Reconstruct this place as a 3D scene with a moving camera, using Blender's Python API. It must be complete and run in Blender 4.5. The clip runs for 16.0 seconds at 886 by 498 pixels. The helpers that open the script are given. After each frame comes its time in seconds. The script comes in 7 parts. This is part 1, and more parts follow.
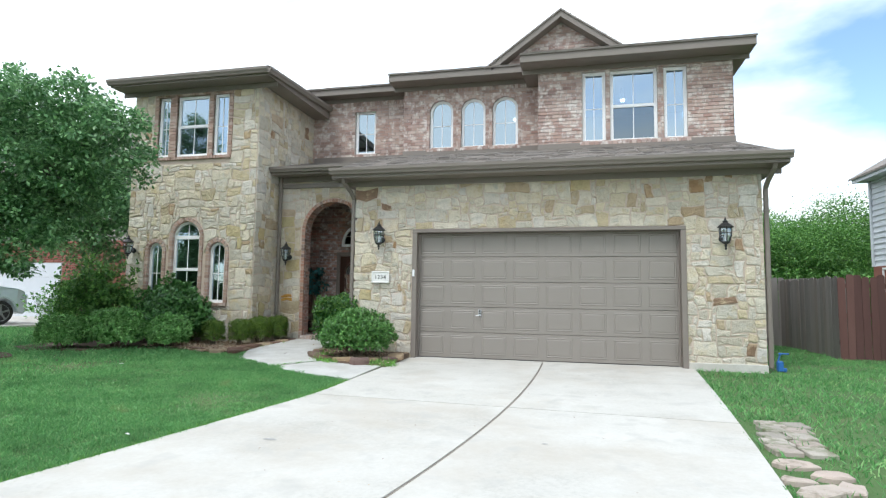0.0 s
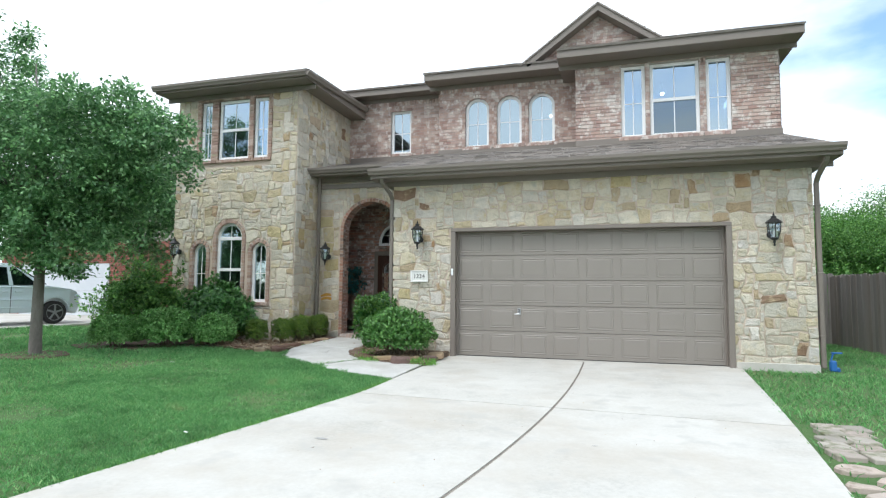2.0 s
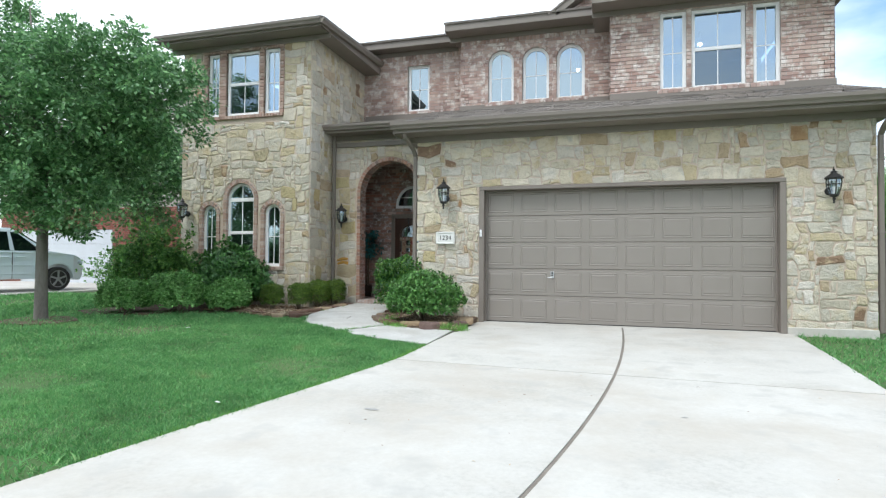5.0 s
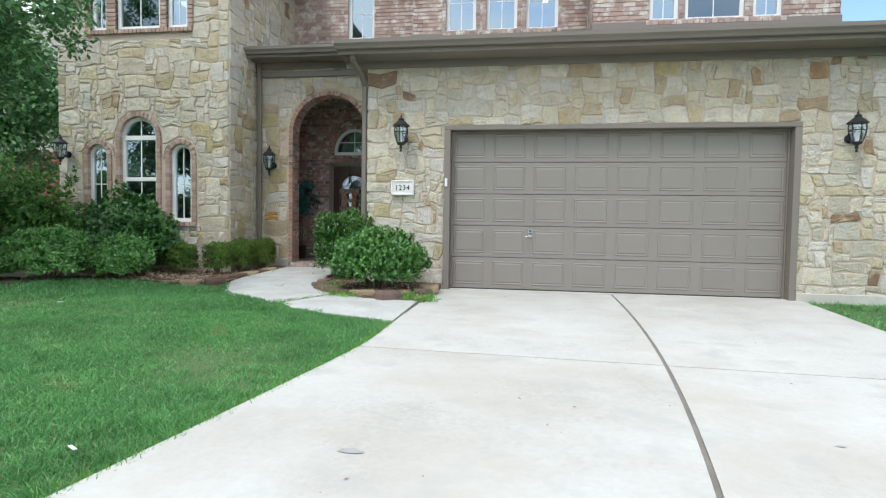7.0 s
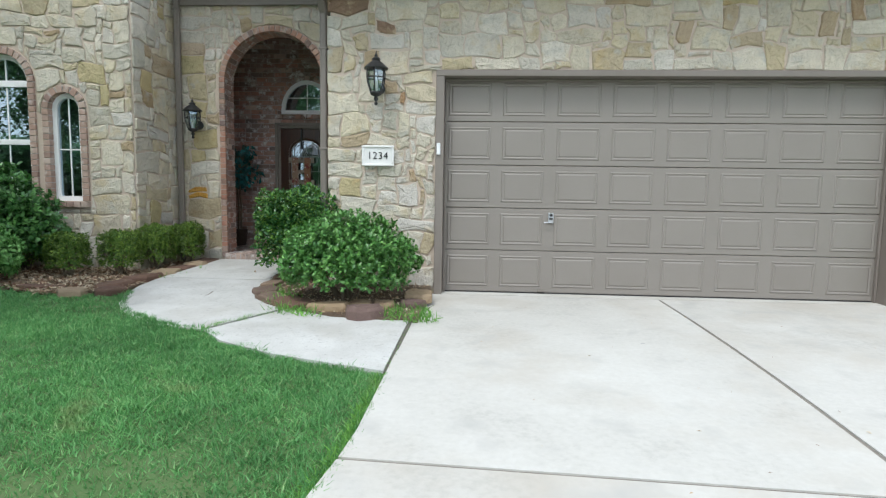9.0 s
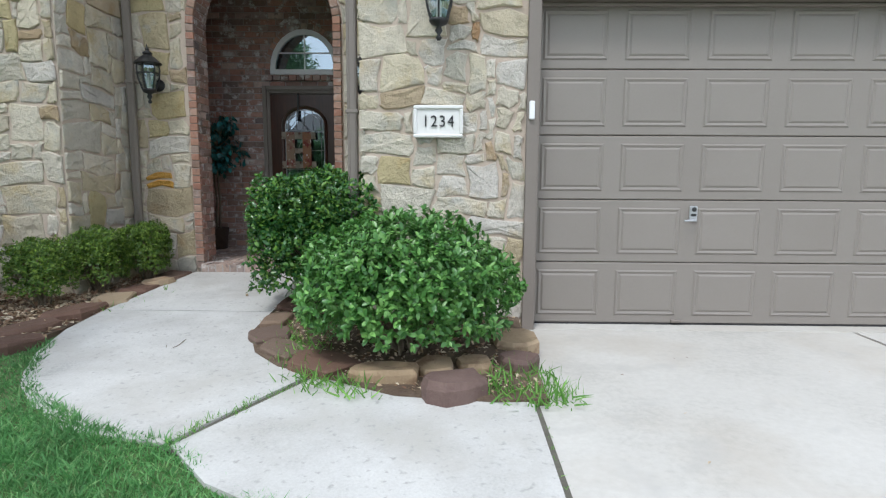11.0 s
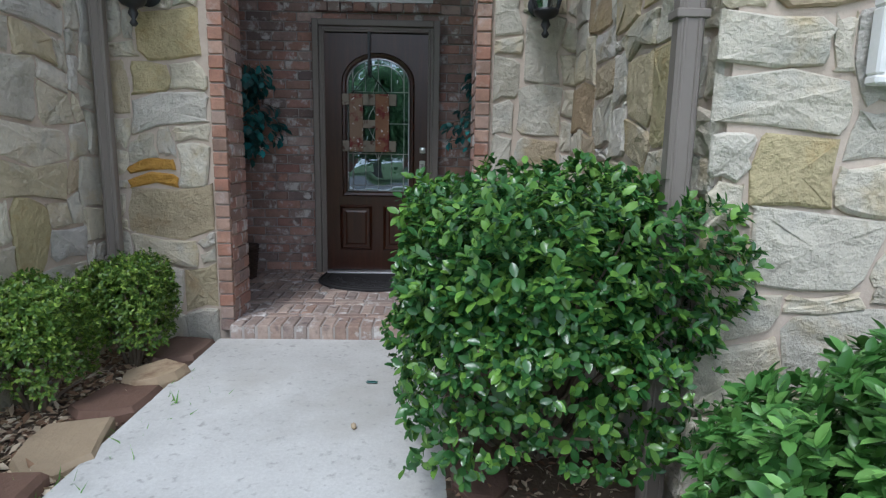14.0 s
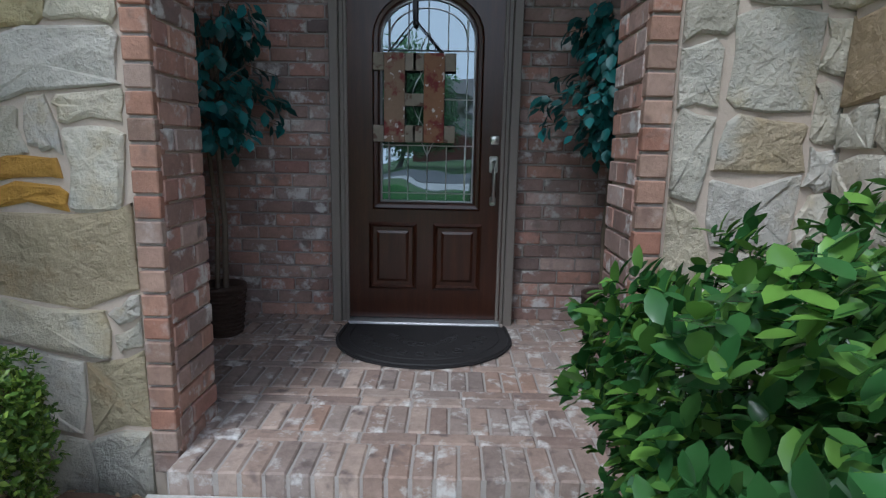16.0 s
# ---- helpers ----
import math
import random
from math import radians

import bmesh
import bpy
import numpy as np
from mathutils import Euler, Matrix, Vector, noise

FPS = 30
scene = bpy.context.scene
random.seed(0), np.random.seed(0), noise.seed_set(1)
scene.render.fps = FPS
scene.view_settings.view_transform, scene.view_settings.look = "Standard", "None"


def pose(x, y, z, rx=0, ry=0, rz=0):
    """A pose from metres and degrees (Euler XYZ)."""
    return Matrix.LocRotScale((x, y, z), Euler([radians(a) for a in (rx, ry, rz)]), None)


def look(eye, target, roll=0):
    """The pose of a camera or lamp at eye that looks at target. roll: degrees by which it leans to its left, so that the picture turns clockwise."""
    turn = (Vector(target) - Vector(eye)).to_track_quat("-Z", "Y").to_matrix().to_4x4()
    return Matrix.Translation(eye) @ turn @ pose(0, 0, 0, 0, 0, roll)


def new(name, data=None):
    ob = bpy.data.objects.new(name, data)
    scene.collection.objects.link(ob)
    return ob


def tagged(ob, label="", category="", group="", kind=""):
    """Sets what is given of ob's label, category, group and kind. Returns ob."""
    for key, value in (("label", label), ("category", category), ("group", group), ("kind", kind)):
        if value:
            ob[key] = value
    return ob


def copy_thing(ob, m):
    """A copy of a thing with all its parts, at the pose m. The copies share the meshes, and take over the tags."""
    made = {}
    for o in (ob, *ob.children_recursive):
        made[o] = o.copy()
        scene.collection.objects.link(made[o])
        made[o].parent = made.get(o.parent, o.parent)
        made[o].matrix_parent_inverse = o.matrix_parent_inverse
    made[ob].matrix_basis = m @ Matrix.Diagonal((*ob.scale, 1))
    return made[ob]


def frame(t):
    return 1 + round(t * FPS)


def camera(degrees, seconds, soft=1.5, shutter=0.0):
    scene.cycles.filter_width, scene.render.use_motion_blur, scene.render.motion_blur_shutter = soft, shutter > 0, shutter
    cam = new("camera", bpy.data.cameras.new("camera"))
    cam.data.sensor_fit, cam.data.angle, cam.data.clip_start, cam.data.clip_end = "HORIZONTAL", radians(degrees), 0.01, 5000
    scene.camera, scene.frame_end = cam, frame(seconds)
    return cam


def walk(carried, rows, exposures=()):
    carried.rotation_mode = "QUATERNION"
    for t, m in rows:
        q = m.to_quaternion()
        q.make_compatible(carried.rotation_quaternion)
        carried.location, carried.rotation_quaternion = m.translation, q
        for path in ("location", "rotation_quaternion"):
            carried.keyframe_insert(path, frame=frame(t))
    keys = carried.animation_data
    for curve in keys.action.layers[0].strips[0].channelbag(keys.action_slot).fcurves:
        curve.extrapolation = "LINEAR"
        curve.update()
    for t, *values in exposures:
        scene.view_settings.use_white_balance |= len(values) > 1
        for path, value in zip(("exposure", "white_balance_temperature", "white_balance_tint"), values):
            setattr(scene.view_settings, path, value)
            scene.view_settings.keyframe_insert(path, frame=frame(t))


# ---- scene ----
cam = camera(76.8, 16.0, 1.25)
PATH = [
    (0, (0.342, -0.559, 1.183), (-0.11, 1.382, 1.35), 0.8),
    (0.5, (0.294, -0.581, 1.196), (-0.19, 1.352, 1.357), 0.7),
    (1, (0.27, -0.605, 1.2), (-0.242, 1.322, 1.361), 0.7),
    (1.5, (0.245, -0.619, 1.211), (-0.288, 1.302, 1.369), 0.6),
    (2, (0.215, -0.61, 1.223), (-0.346, 1.304, 1.377), 0.5),
    (2.5, (0.187, -0.606, 1.211), (-0.396, 1.301, 1.366), 0.5),
    (3, (0.191, -0.59, 1.207), (-0.409, 1.311, 1.36), 0.4),
    (3.5, (0.109, -0.584, 1.196), (-0.489, 1.318, 1.342), 0.4),
    (3.7, (0.047, -0.574, 1.184), (-0.545, 1.331, 1.328), 0.5),
    (6, (-0.923, 0.593, 0.998), (-1.4, 2.535, 0.951), 0.7),
    (6.5, (-1.171, 1.032, 0.979), (-1.551, 2.994, 0.908), 0.8),
    (7, (-1.426, 1.47, 0.984), (-1.724, 3.446, 0.896), 0.9),
    (7.5, (-1.583, 1.984, 1.024), (-1.793, 3.97, 0.916), 0.9),
    (8, (-1.781, 2.526, 1.067), (-1.967, 4.513, 0.933), 0.9),
    (8.5, (-2.001, 3.076, 1.064), (-2.154, 5.064, 0.904), 0.9),
    (9, (-2.208, 3.63, 1.114), (-2.33, 5.617, 0.921), 0.9),
    (9.2, (-2.303, 3.854, 1.13), (-2.417, 5.84, 0.924), 0.9),
    (11.5, (-3.523, 6.192, 1.133), (-3.546, 8.175, 0.876), 0.3),
    (12, (-3.848, 6.633, 1.119), (-3.87, 8.616, 0.855), 0.4),
    (12.5, (-4.128, 7.064, 1.143), (-4.137, 9.044, 0.864), 0.6),
    (13, (-4.333, 7.497, 1.179), (-4.327, 9.475, 0.878), 0.8),
    (13.5, (-4.527, 7.903, 1.191), (-4.51, 9.878, 0.879), 0.9),
    (14, (-4.681, 8.288, 1.207), (-4.633, 10.261, 0.883), 1.0),
    (14.5, (-4.782, 8.69, 1.228), (-4.728, 10.662, 0.899), 1.0),
    (15, (-4.896, 9.087, 1.216), (-4.84, 11.058, 0.882), 1.0),
    (15.5, (-4.947, 9.502, 1.213), (-4.898, 11.47, 0.864), 1.1),
    (16, (-4.972, 9.893, 1.224), (-5.001, 11.86, 0.862), 1.1),
]
EXPO = [(0.0, 0.68, 6010, 6), (9.0, 0.62, 5960, 6), (12.5, 0.64, 5760, 11), (16.0, 0.62, 5420, 8)]
walk(cam, [(t, look(eye, target, roll)) for t, eye, target, roll in PATH], EXPO)

# ---- world and sun ----
SUN_EL, SUN_AZ = 58.0, 205.0     # degrees; azimuth measured clockwise from +y
world = bpy.data.worlds.new("sky")
scene.world = world
world.use_nodes = True
wn, wl = world.node_tree.nodes, world.node_tree.links
wn.clear()
w_out, w_bg = wn.new("ShaderNodeOutputWorld"), wn.new("ShaderNodeBackground")
sky = wn.new("ShaderNodeTexSky")
sky.sky_type, sky.sun_disc = "NISHITA", False
sky.sun_elevation, sky.sun_rotation = radians(SUN_EL), radians(SUN_AZ)
sky_gain = wn.new("ShaderNodeVectorMath")
sky_gain.operation = "SCALE"
sky_gain.inputs["Scale"].default_value = 1.6
coord, cloud, cramp, cmix = (wn.new(n) for n in ("ShaderNodeTexCoord", "ShaderNodeTexNoise", "ShaderNodeValToRGB", "ShaderNodeMixRGB"))
stretch = wn.new("ShaderNodeMapping")
stretch.inputs["Scale"].default_value = (1.0, 1.0, 2.4)
stretch.inputs["Location"].default_value = (0.35, 0.2, 0.1)
cloud.inputs["Scale"].default_value, cloud.inputs["Detail"].default_value = 1.7, 7.0
cramp.color_ramp.elements[0].position, cramp.color_ramp.elements[1].position = 0.33, 0.50
cmix.inputs["Color2"].default_value = (9.6, 9.8, 10.0, 1)
wl.new(coord.outputs["Generated"], stretch.inputs["Vector"])
wl.new(stretch.outputs["Vector"], cloud.inputs["Vector"])
wl.new(cloud.outputs["Fac"], cramp.inputs["Fac"])
wl.new(cramp.outputs["Color"], cmix.inputs["Fac"])
wl.new(sky.outputs["Color"], sky_gain.inputs[0])
wl.new(sky_gain.outputs["Vector"], cmix.inputs["Color1"])
wl.new(cmix.outputs["Color"], w_bg.inputs["Color"])
w_bg.inputs["Strength"].default_value = 0.11
wl.new(w_bg.outputs["Background"], w_out.inputs["Surface"])

sun_data = bpy.data.lights.new("sun", "SUN")
sun_data.energy, sun_data.angle, sun_data.color = 1.3, radians(14), (1.0, 0.95, 0.88)
sun = new("sun", sun_data)
sun_way = Vector((math.sin(radians(SUN_AZ)) * math.cos(radians(SUN_EL)), math.cos(radians(SUN_AZ)) * math.cos(radians(SUN_EL)), math.sin(radians(SUN_EL))))
sun.matrix_world = look(sun_way * 60, (0, 0, 0))


# ---- materials ----
def ramp_node(nt, stops, fac):
    r = nt.nodes.new("ShaderNodeValToRGB")
    e = r.color_ramp.elements
    while len(e) < len(stops):
        e.new(0.5)
    for i, (p, c) in enumerate(stops):
        e[i].position, e[i].color = p, (*c, 1)
    nt.links.new(fac, r.inputs["Fac"])
    return r.outputs["Color"]


def mixed(nt, kind, fac, a, b):
    m = nt.nodes.new("ShaderNodeMixRGB")
    m.blend_type = kind
    for sock, val in ((m.inputs[0], fac), (m.inputs[1], a), (m.inputs[2], b)):
        if isinstance(val, bpy.types.NodeSocket):
            nt.links.new(val, sock)
        else:
            sock.default_value = val if not isinstance(val, tuple) else (*val, 1)
    return m.outputs[0]


def noise_node(nt, vec, scale, detail=4.0, rough=0.6):
    n = nt.nodes.new("ShaderNodeTexNoise")
    n.inputs["Scale"].default_value, n.inputs["Detail"].default_value, n.inputs["Roughness"].default_value = scale, detail, rough
    nt.links.new(vec, n.inputs["Vector"])
    return n.outputs["Fac"]


def mat(name, stops, coarse=2.0, fine=40.0, rough=0.8, bump=0.2, pieces=None, island=False, metal=0.0, squeeze=(1, 1, 1),
        smear=None, spec=0.5, relief=0.01, translucent=0.0, spots=None, rough_var=0.0):
    """A surface: stops colour its coarse and fine noise; pieces colours each piece by chance; smear lays (colour, threshold, scale) patches on it."""
    m = bpy.data.materials.new(name)
    m.use_nodes = True
    nt = m.node_tree
    b = nt.nodes["Principled BSDF"]
    tc = nt.nodes.new("ShaderNodeTexCoord")
    info = nt.nodes.new("ShaderNodeObjectInfo")
    mp = nt.nodes.new("ShaderNodeMapping")
    mp.inputs["Scale"].default_value = squeeze
    nt.links.new(tc.outputs["Object"], mp.inputs["Vector"])
    shift = nt.nodes.new("ShaderNodeVectorMath")
    shift.operation = "MULTIPLY_ADD"
    comb = nt.nodes.new("ShaderNodeCombineXYZ")
    for i in range(3):
        nt.links.new(info.outputs["Random"], comb.inputs[i])
    nt.links.new(comb.outputs[0], shift.inputs[0])
    shift.inputs[1].default_value = (31.0, 17.0, 53.0)
    nt.links.new(mp.outputs[0], shift.inputs[2])
    vec = shift.outputs[0]
    n1, n2 = noise_node(nt, vec, coarse), noise_node(nt, vec, fine, 5.0, 0.7)
    blend = mixed(nt, "MIX", 0.4, n1, n2)
    col = ramp_node(nt, stops, blend)
    if pieces:
        if island:
            geo = nt.nodes.new("ShaderNodeNewGeometry")
            chance = geo.outputs["Random Per Island"]
        else:
            chance = info.outputs["Random"]
        col = mixed(nt, "MULTIPLY", 1.0, ramp_node(nt, pieces, chance), col)
    if smear:
        c, lo, hi, sc = smear
        f = ramp_node(nt, [(lo, (0, 0, 0)), (hi, (1, 1, 1))], noise_node(nt, vec, sc, 5.0, 0.65))
        col = mixed(nt, "MIX", f, col, c)
    if spots:
        c, lo, hi, sc = spots
        f = ramp_node(nt, [(lo, (0, 0, 0)), (hi, (1, 1, 1))], noise_node(nt, vec, sc, 3.0, 0.5))
        col = mixed(nt, "MIX", f, col, c)
    nt.links.new(col, b.inputs["Base Color"])
    b.inputs["Roughness"].default_value, b.inputs["Metallic"].default_value = rough, metal
    b.inputs["Specular IOR Level"].default_value = spec
    if rough_var:
        rr = nt.nodes.new("ShaderNodeMapRange")
        rr.inputs["To Min"].default_value, rr.inputs["To Max"].default_value = rough - rough_var, rough + rough_var
        nt.links.new(n1, rr.inputs["Value"])
        nt.links.new(rr.outputs[0], b.inputs["Roughness"])
    if bump:
        bn = nt.nodes.new("ShaderNodeBump")
        bn.inputs["Strength"].default_value, bn.inputs["Distance"].default_value = bump, relief
        nt.links.new(blend, bn.inputs["Height"])
        nt.links.new(bn.outputs[0], b.inputs["Normal"])
    if translucent:
        tr = nt.nodes.new("ShaderNodeBsdfTranslucent")
        nt.links.new(col, tr.inputs["Color"])
        ms = nt.nodes.new("ShaderNodeMixShader")
        ms.inputs[0].default_value = translucent
        nt.links.new(b.outputs[0], ms.inputs[1])
        nt.links.new(tr.outputs[0], ms.inputs[2])
        nt.links.new(ms.outputs[0], nt.nodes["Material Output"].inputs["Surface"])
    return m


def glass_mat(name, tint, gloss, wave=0.0):
    m = bpy.data.materials.new(name)
    m.use_nodes = True
    nt = m.node_tree
    nt.nodes.clear()
    out, mx, gl, tr = (nt.nodes.new(n) for n in ("ShaderNodeOutputMaterial", "ShaderNodeMixShader", "ShaderNodeBsdfGlossy", "ShaderNodeBsdfTransparent"))
    tr.inputs["Color"].default_value = (*tint, 1)
    gl.inputs["Roughness"].default_value = 0.0
    gl.inputs["Color"].default_value = (0.74, 0.89, 1.0, 1)
    mx.inputs[0].default_value = gloss
    if wave:
        tc = nt.nodes.new("ShaderNodeTexCoord")
        bn = nt.nodes.new("ShaderNodeBump")
        bn.inputs["Strength"].default_value, bn.inputs["Distance"].default_value = wave, 0.02
        nt.links.new(noise_node(nt, tc.outputs["Object"], 1.3, 2.0), bn.inputs["Height"])
        nt.links.new(bn.outputs[0], gl.inputs["Normal"])
    nt.links.new(tr.outputs[0], mx.inputs[1])
    nt.links.new(gl.outputs[0], mx.inputs[2])
    nt.links.new(mx.outputs[0], out.inputs["Surface"])
    return m


def glow_mat(name, color, strength):
    m = bpy.data.materials.new(name)
    m.use_nodes = True
    b = m.node_tree.nodes["Principled BSDF"]
    b.inputs["Base Color"].default_value = (*color, 1)
    b.inputs["Emission Color"].default_value = (*color, 1)
    b.inputs["Emission Strength"].default_value = strength
    return m


GREY = [(0.3, (0.82, 0.82, 0.82)), (0.7, (1.12, 1.12, 1.12))]
STONES = [(0.0, (0.50, 0.43, 0.29)), (0.10, (0.60, 0.55, 0.45)), (0.2, (0.47, 0.44, 0.37)), (0.3, (0.63, 0.57, 0.46)), (0.4, (0.52, 0.49, 0.44)), (0.5, (0.58, 0.51, 0.36)), (0.6, (0.64, 0.60, 0.54)),
          (0.7, (0.45, 0.41, 0.33)), (0.78, (0.60, 0.53, 0.40)), (0.86, (0.54, 0.51, 0.47)), (0.92, (0.50, 0.42, 0.27)), (0.96, (0.42, 0.35, 0.24)), (1.0, (0.39, 0.29, 0.18))]
BRICKS = [(0.0, (0.30, 0.165, 0.14)), (0.18, (0.40, 0.23, 0.18)), (0.3, (0.19, 0.135, 0.12)), (0.45, (0.43, 0.25, 0.19)), (0.6, (0.34, 0.25, 0.22)), (0.72, (0.24, 0.155, 0.13)), (0.86, (0.50, 0.38, 0.33)), (1.0, (0.16, 0.12, 0.115))]
UPBRICKS = [(0.0, (0.34, 0.22, 0.185)), (0.25, (0.45, 0.33, 0.285)), (0.45, (0.28, 0.19, 0.165)), (0.65, (0.52, 0.41, 0.36)), (0.85, (0.40, 0.27, 0.22)), (1.0, (0.62, 0.54, 0.49))]
STONE_GRAIN = [(0.25, (0.66, 0.65, 0.63)), (0.5, (1.0, 1.0, 1.0)), (0.75, (1.18, 1.17, 1.14))]
M_STONE = mat("limestone", STONE_GRAIN, 7, 34, 0.88, 1.0, STONES, smear=((0.46, 0.35, 0.17), 0.54, 0.80, 3.2), spots=((0.47, 0.45, 0.39), 0.58, 0.74, 5.5), relief=0.045)
M_STONE_RUST = mat("rust_sandstone", STONE_GRAIN, 7, 34, 0.88, 1.0, [(0.0, (0.31, 0.19, 0.105)), (0.35, (0.23, 0.15, 0.10)), (0.7, (0.36, 0.25, 0.15)), (1.0, (0.33, 0.19, 0.09))], smear=((0.48, 0.38, 0.25), 0.50, 0.68, 6.0), relief=0.045)
M_STONE_GOLD = mat("golden_sandstone", STONE_GRAIN, 7, 34, 0.88, 1.0, [(0.0, (0.46, 0.35, 0.16)), (0.5, (0.48, 0.40, 0.23)), (1.0, (0.42, 0.36, 0.20))], smear=((0.38, 0.26, 0.10), 0.54, 0.74, 6.0), relief=0.045)
M_STONE_ORANGE = mat("orange_sandstone", STONE_GRAIN, 7, 34, 0.88, 1.0, [(0.0, (0.50, 0.27, 0.045)), (1.0, (0.46, 0.25, 0.05))], smear=((0.34, 0.17, 0.03), 0.52, 0.70, 7.0), relief=0.045)
M_STONE_TAN = mat("tan_sandstone", STONE_GRAIN, 7, 34, 0.88, 1.0, [(0.0, (0.42, 0.33, 0.22)), (0.5, (0.40, 0.34, 0.22)), (1.0, (0.46, 0.36, 0.26))], smear=((0.36, 0.25, 0.13), 0.55, 0.75, 5.0), relief=0.045)
M_MORTAR = mat("tan_mortar", [(0.3, (0.46, 0.375, 0.30)), (0.7, (0.59, 0.495, 0.41))], 3, 60, 0.95, 0.6)
M_BMORTAR = mat("grey_mortar", [(0.3, (0.34, 0.30, 0.275)), (0.7, (0.46, 0.42, 0.385))], 3, 90, 0.95, 0.6)
M_BRICK = mat("red_brick", [(0.3, (0.80, 0.80, 0.80)), (0.7, (1.42, 1.40, 1.38))], 12, 60, 0.88, 1.0, BRICKS, smear=((0.64, 0.61, 0.585), 0.54, 0.64, 9.0), spots=((0.20, 0.15, 0.135), 0.60, 0.74, 11.0))
M_BRICK_J = mat("red_brick_joined", [(0.3, (0.80, 0.80, 0.80)), (0.7, (1.42, 1.40, 1.38))], 12, 60, 0.88, 1.0, BRICKS, True, smear=((0.64, 0.61, 0.585), 0.54, 0.64, 9.0), spots=((0.20, 0.15, 0.135), 0.60, 0.74, 11.0))
M_UPBRICK = mat("washed_brick", GREY, 9, 60, 0.88, 0.6, UPBRICKS, True, smear=((0.66, 0.61, 0.57), 0.50, 0.66, 6.0))
M_RIMBRICK = mat("orange_brick", GREY, 9, 70, 0.88, 0.6, [(0.0, (0.28, 0.15, 0.12)), (0.25, (0.40, 0.26, 0.20)), (0.5, (0.37, 0.21, 0.155)), (0.75, (0.47, 0.36, 0.31)), (0.9, (0.33, 0.18, 0.14)), (1.0, (0.17, 0.11, 0.10))], True, smear=((0.50, 0.46, 0.43), 0.58, 0.74, 9.0))
RIMS = [(0.0, (0.34, 0.17, 0.12)), (0.2, (0.44, 0.25, 0.18)), (0.38, (0.27, 0.18, 0.14)), (0.55, (0.46, 0.31, 0.24)), (0.7, (0.36, 0.18, 0.12)), (0.85, (0.40, 0.30, 0.25)), (1.0, (0.17, 0.12, 0.11))]
M_RIM_ONE = mat("orange_brick_single", [(0.3, (0.66, 0.64, 0.62)), (0.7, (1.18, 1.15, 1.12))], 10, 55, 0.88, 1.0, RIMS, smear=((0.52, 0.44, 0.39), 0.54, 0.74, 8.0), spots=((0.22, 0.14, 0.11), 0.60, 0.74, 12.0))
M_WINRIM = mat("brown_rim_brick", GREY, 9, 70, 0.88, 0.6, [(0.0, (0.30, 0.20, 0.16)), (0.3, (0.42, 0.31, 0.25)), (0.6, (0.36, 0.23, 0.18)), (0.85, (0.48, 0.38, 0.32)), (1.0, (0.26, 0.17, 0.14))], True, smear=((0.54, 0.48, 0.43), 0.56, 0.72, 9.0))
M_PAVER = mat("porch_brick", [(0.3, (0.80, 0.78, 0.76)), (0.7, (1.4, 1.38, 1.35))], 11, 60, 0.8, 0.9, [(0.0, (0.25, 0.185, 0.16)), (0.2, (0.36, 0.27, 0.225)), (0.4, (0.22, 0.18, 0.165)), (0.6, (0.41, 0.32, 0.27)), (0.8, (0.27, 0.225, 0.205)), (1.0, (0.34, 0.23, 0.18))], smear=((0.66, 0.63, 0.60), 0.54, 0.66, 9.0), spots=((0.17, 0.13, 0.12), 0.58, 0.72, 12.0))
M_CONC = mat("concrete", [(0.3, (0.40, 0.385, 0.35)), (0.45, (0.505, 0.485, 0.445)), (0.55, (0.54, 0.52, 0.48)), (0.7, (0.59, 0.575, 0.535))], 1.1, 26, 0.9, 0.45, smear=((0.43, 0.385, 0.325), 0.47, 0.80, 0.7), spots=((0.43, 0.415, 0.385), 0.56, 0.80, 3.4), relief=0.006)
M_WALK = mat("walk_concrete", [(0.3, (0.34, 0.335, 0.315)), (0.42, (0.47, 0.46, 0.435)), (0.55, (0.54, 0.53, 0.505)), (0.7, (0.62, 0.61, 0.58))], 2.2, 75, 0.92, 0.8, smear=((0.42, 0.40, 0.36), 0.50, 0.78, 1.4), spots=((0.36, 0.35, 0.33), 0.60, 0.74, 28.0), relief=0.006)
M_JOINT = mat("dark_joint", [(0.3, (0.07, 0.065, 0.05)), (0.7, (0.16, 0.15, 0.12))], 5, 60, 0.95, 0.5)
M_WOODSTRIP = mat("grey_wood_strip", [(0.3, (0.15, 0.128, 0.105)), (0.7, (0.25, 0.22, 0.185))], 4, 60, 0.9, 0.5)
M_TAUPE = mat("taupe_paint", [(0.3, (0.225, 0.20, 0.175)), (0.7, (0.25, 0.225, 0.198))], 1.2, 60, 0.5, 0.06, rough_var=0.08)
M_TRIM = mat("taupe_trim", [(0.3, (0.19, 0.163, 0.14)), (0.7, (0.215, 0.185, 0.16))], 1.5, 50, 0.55, 0.08)
M_SHINGLE = mat("asphalt_shingle", [(0.3, (0.16, 0.145, 0.135)), (0.7, (0.30, 0.275, 0.255))], 5, 120, 0.95, 0.6, [(0.0, (0.8, 0.8, 0.8)), (1.0, (1.25, 1.2, 1.15))], True)
M_VINYL = mat("white_vinyl", [(0.3, (0.78, 0.78, 0.78)), (0.7, (0.84, 0.84, 0.84))], 2, 50, 0.4, 0.03)
M_GLASS = glass_mat("window_glass", (0.42, 0.53, 0.58), 0.40, 0.05)
M_SCREEN = glass_mat("screened_glass", (0.24, 0.30, 0.34), 0.20, 0.05)
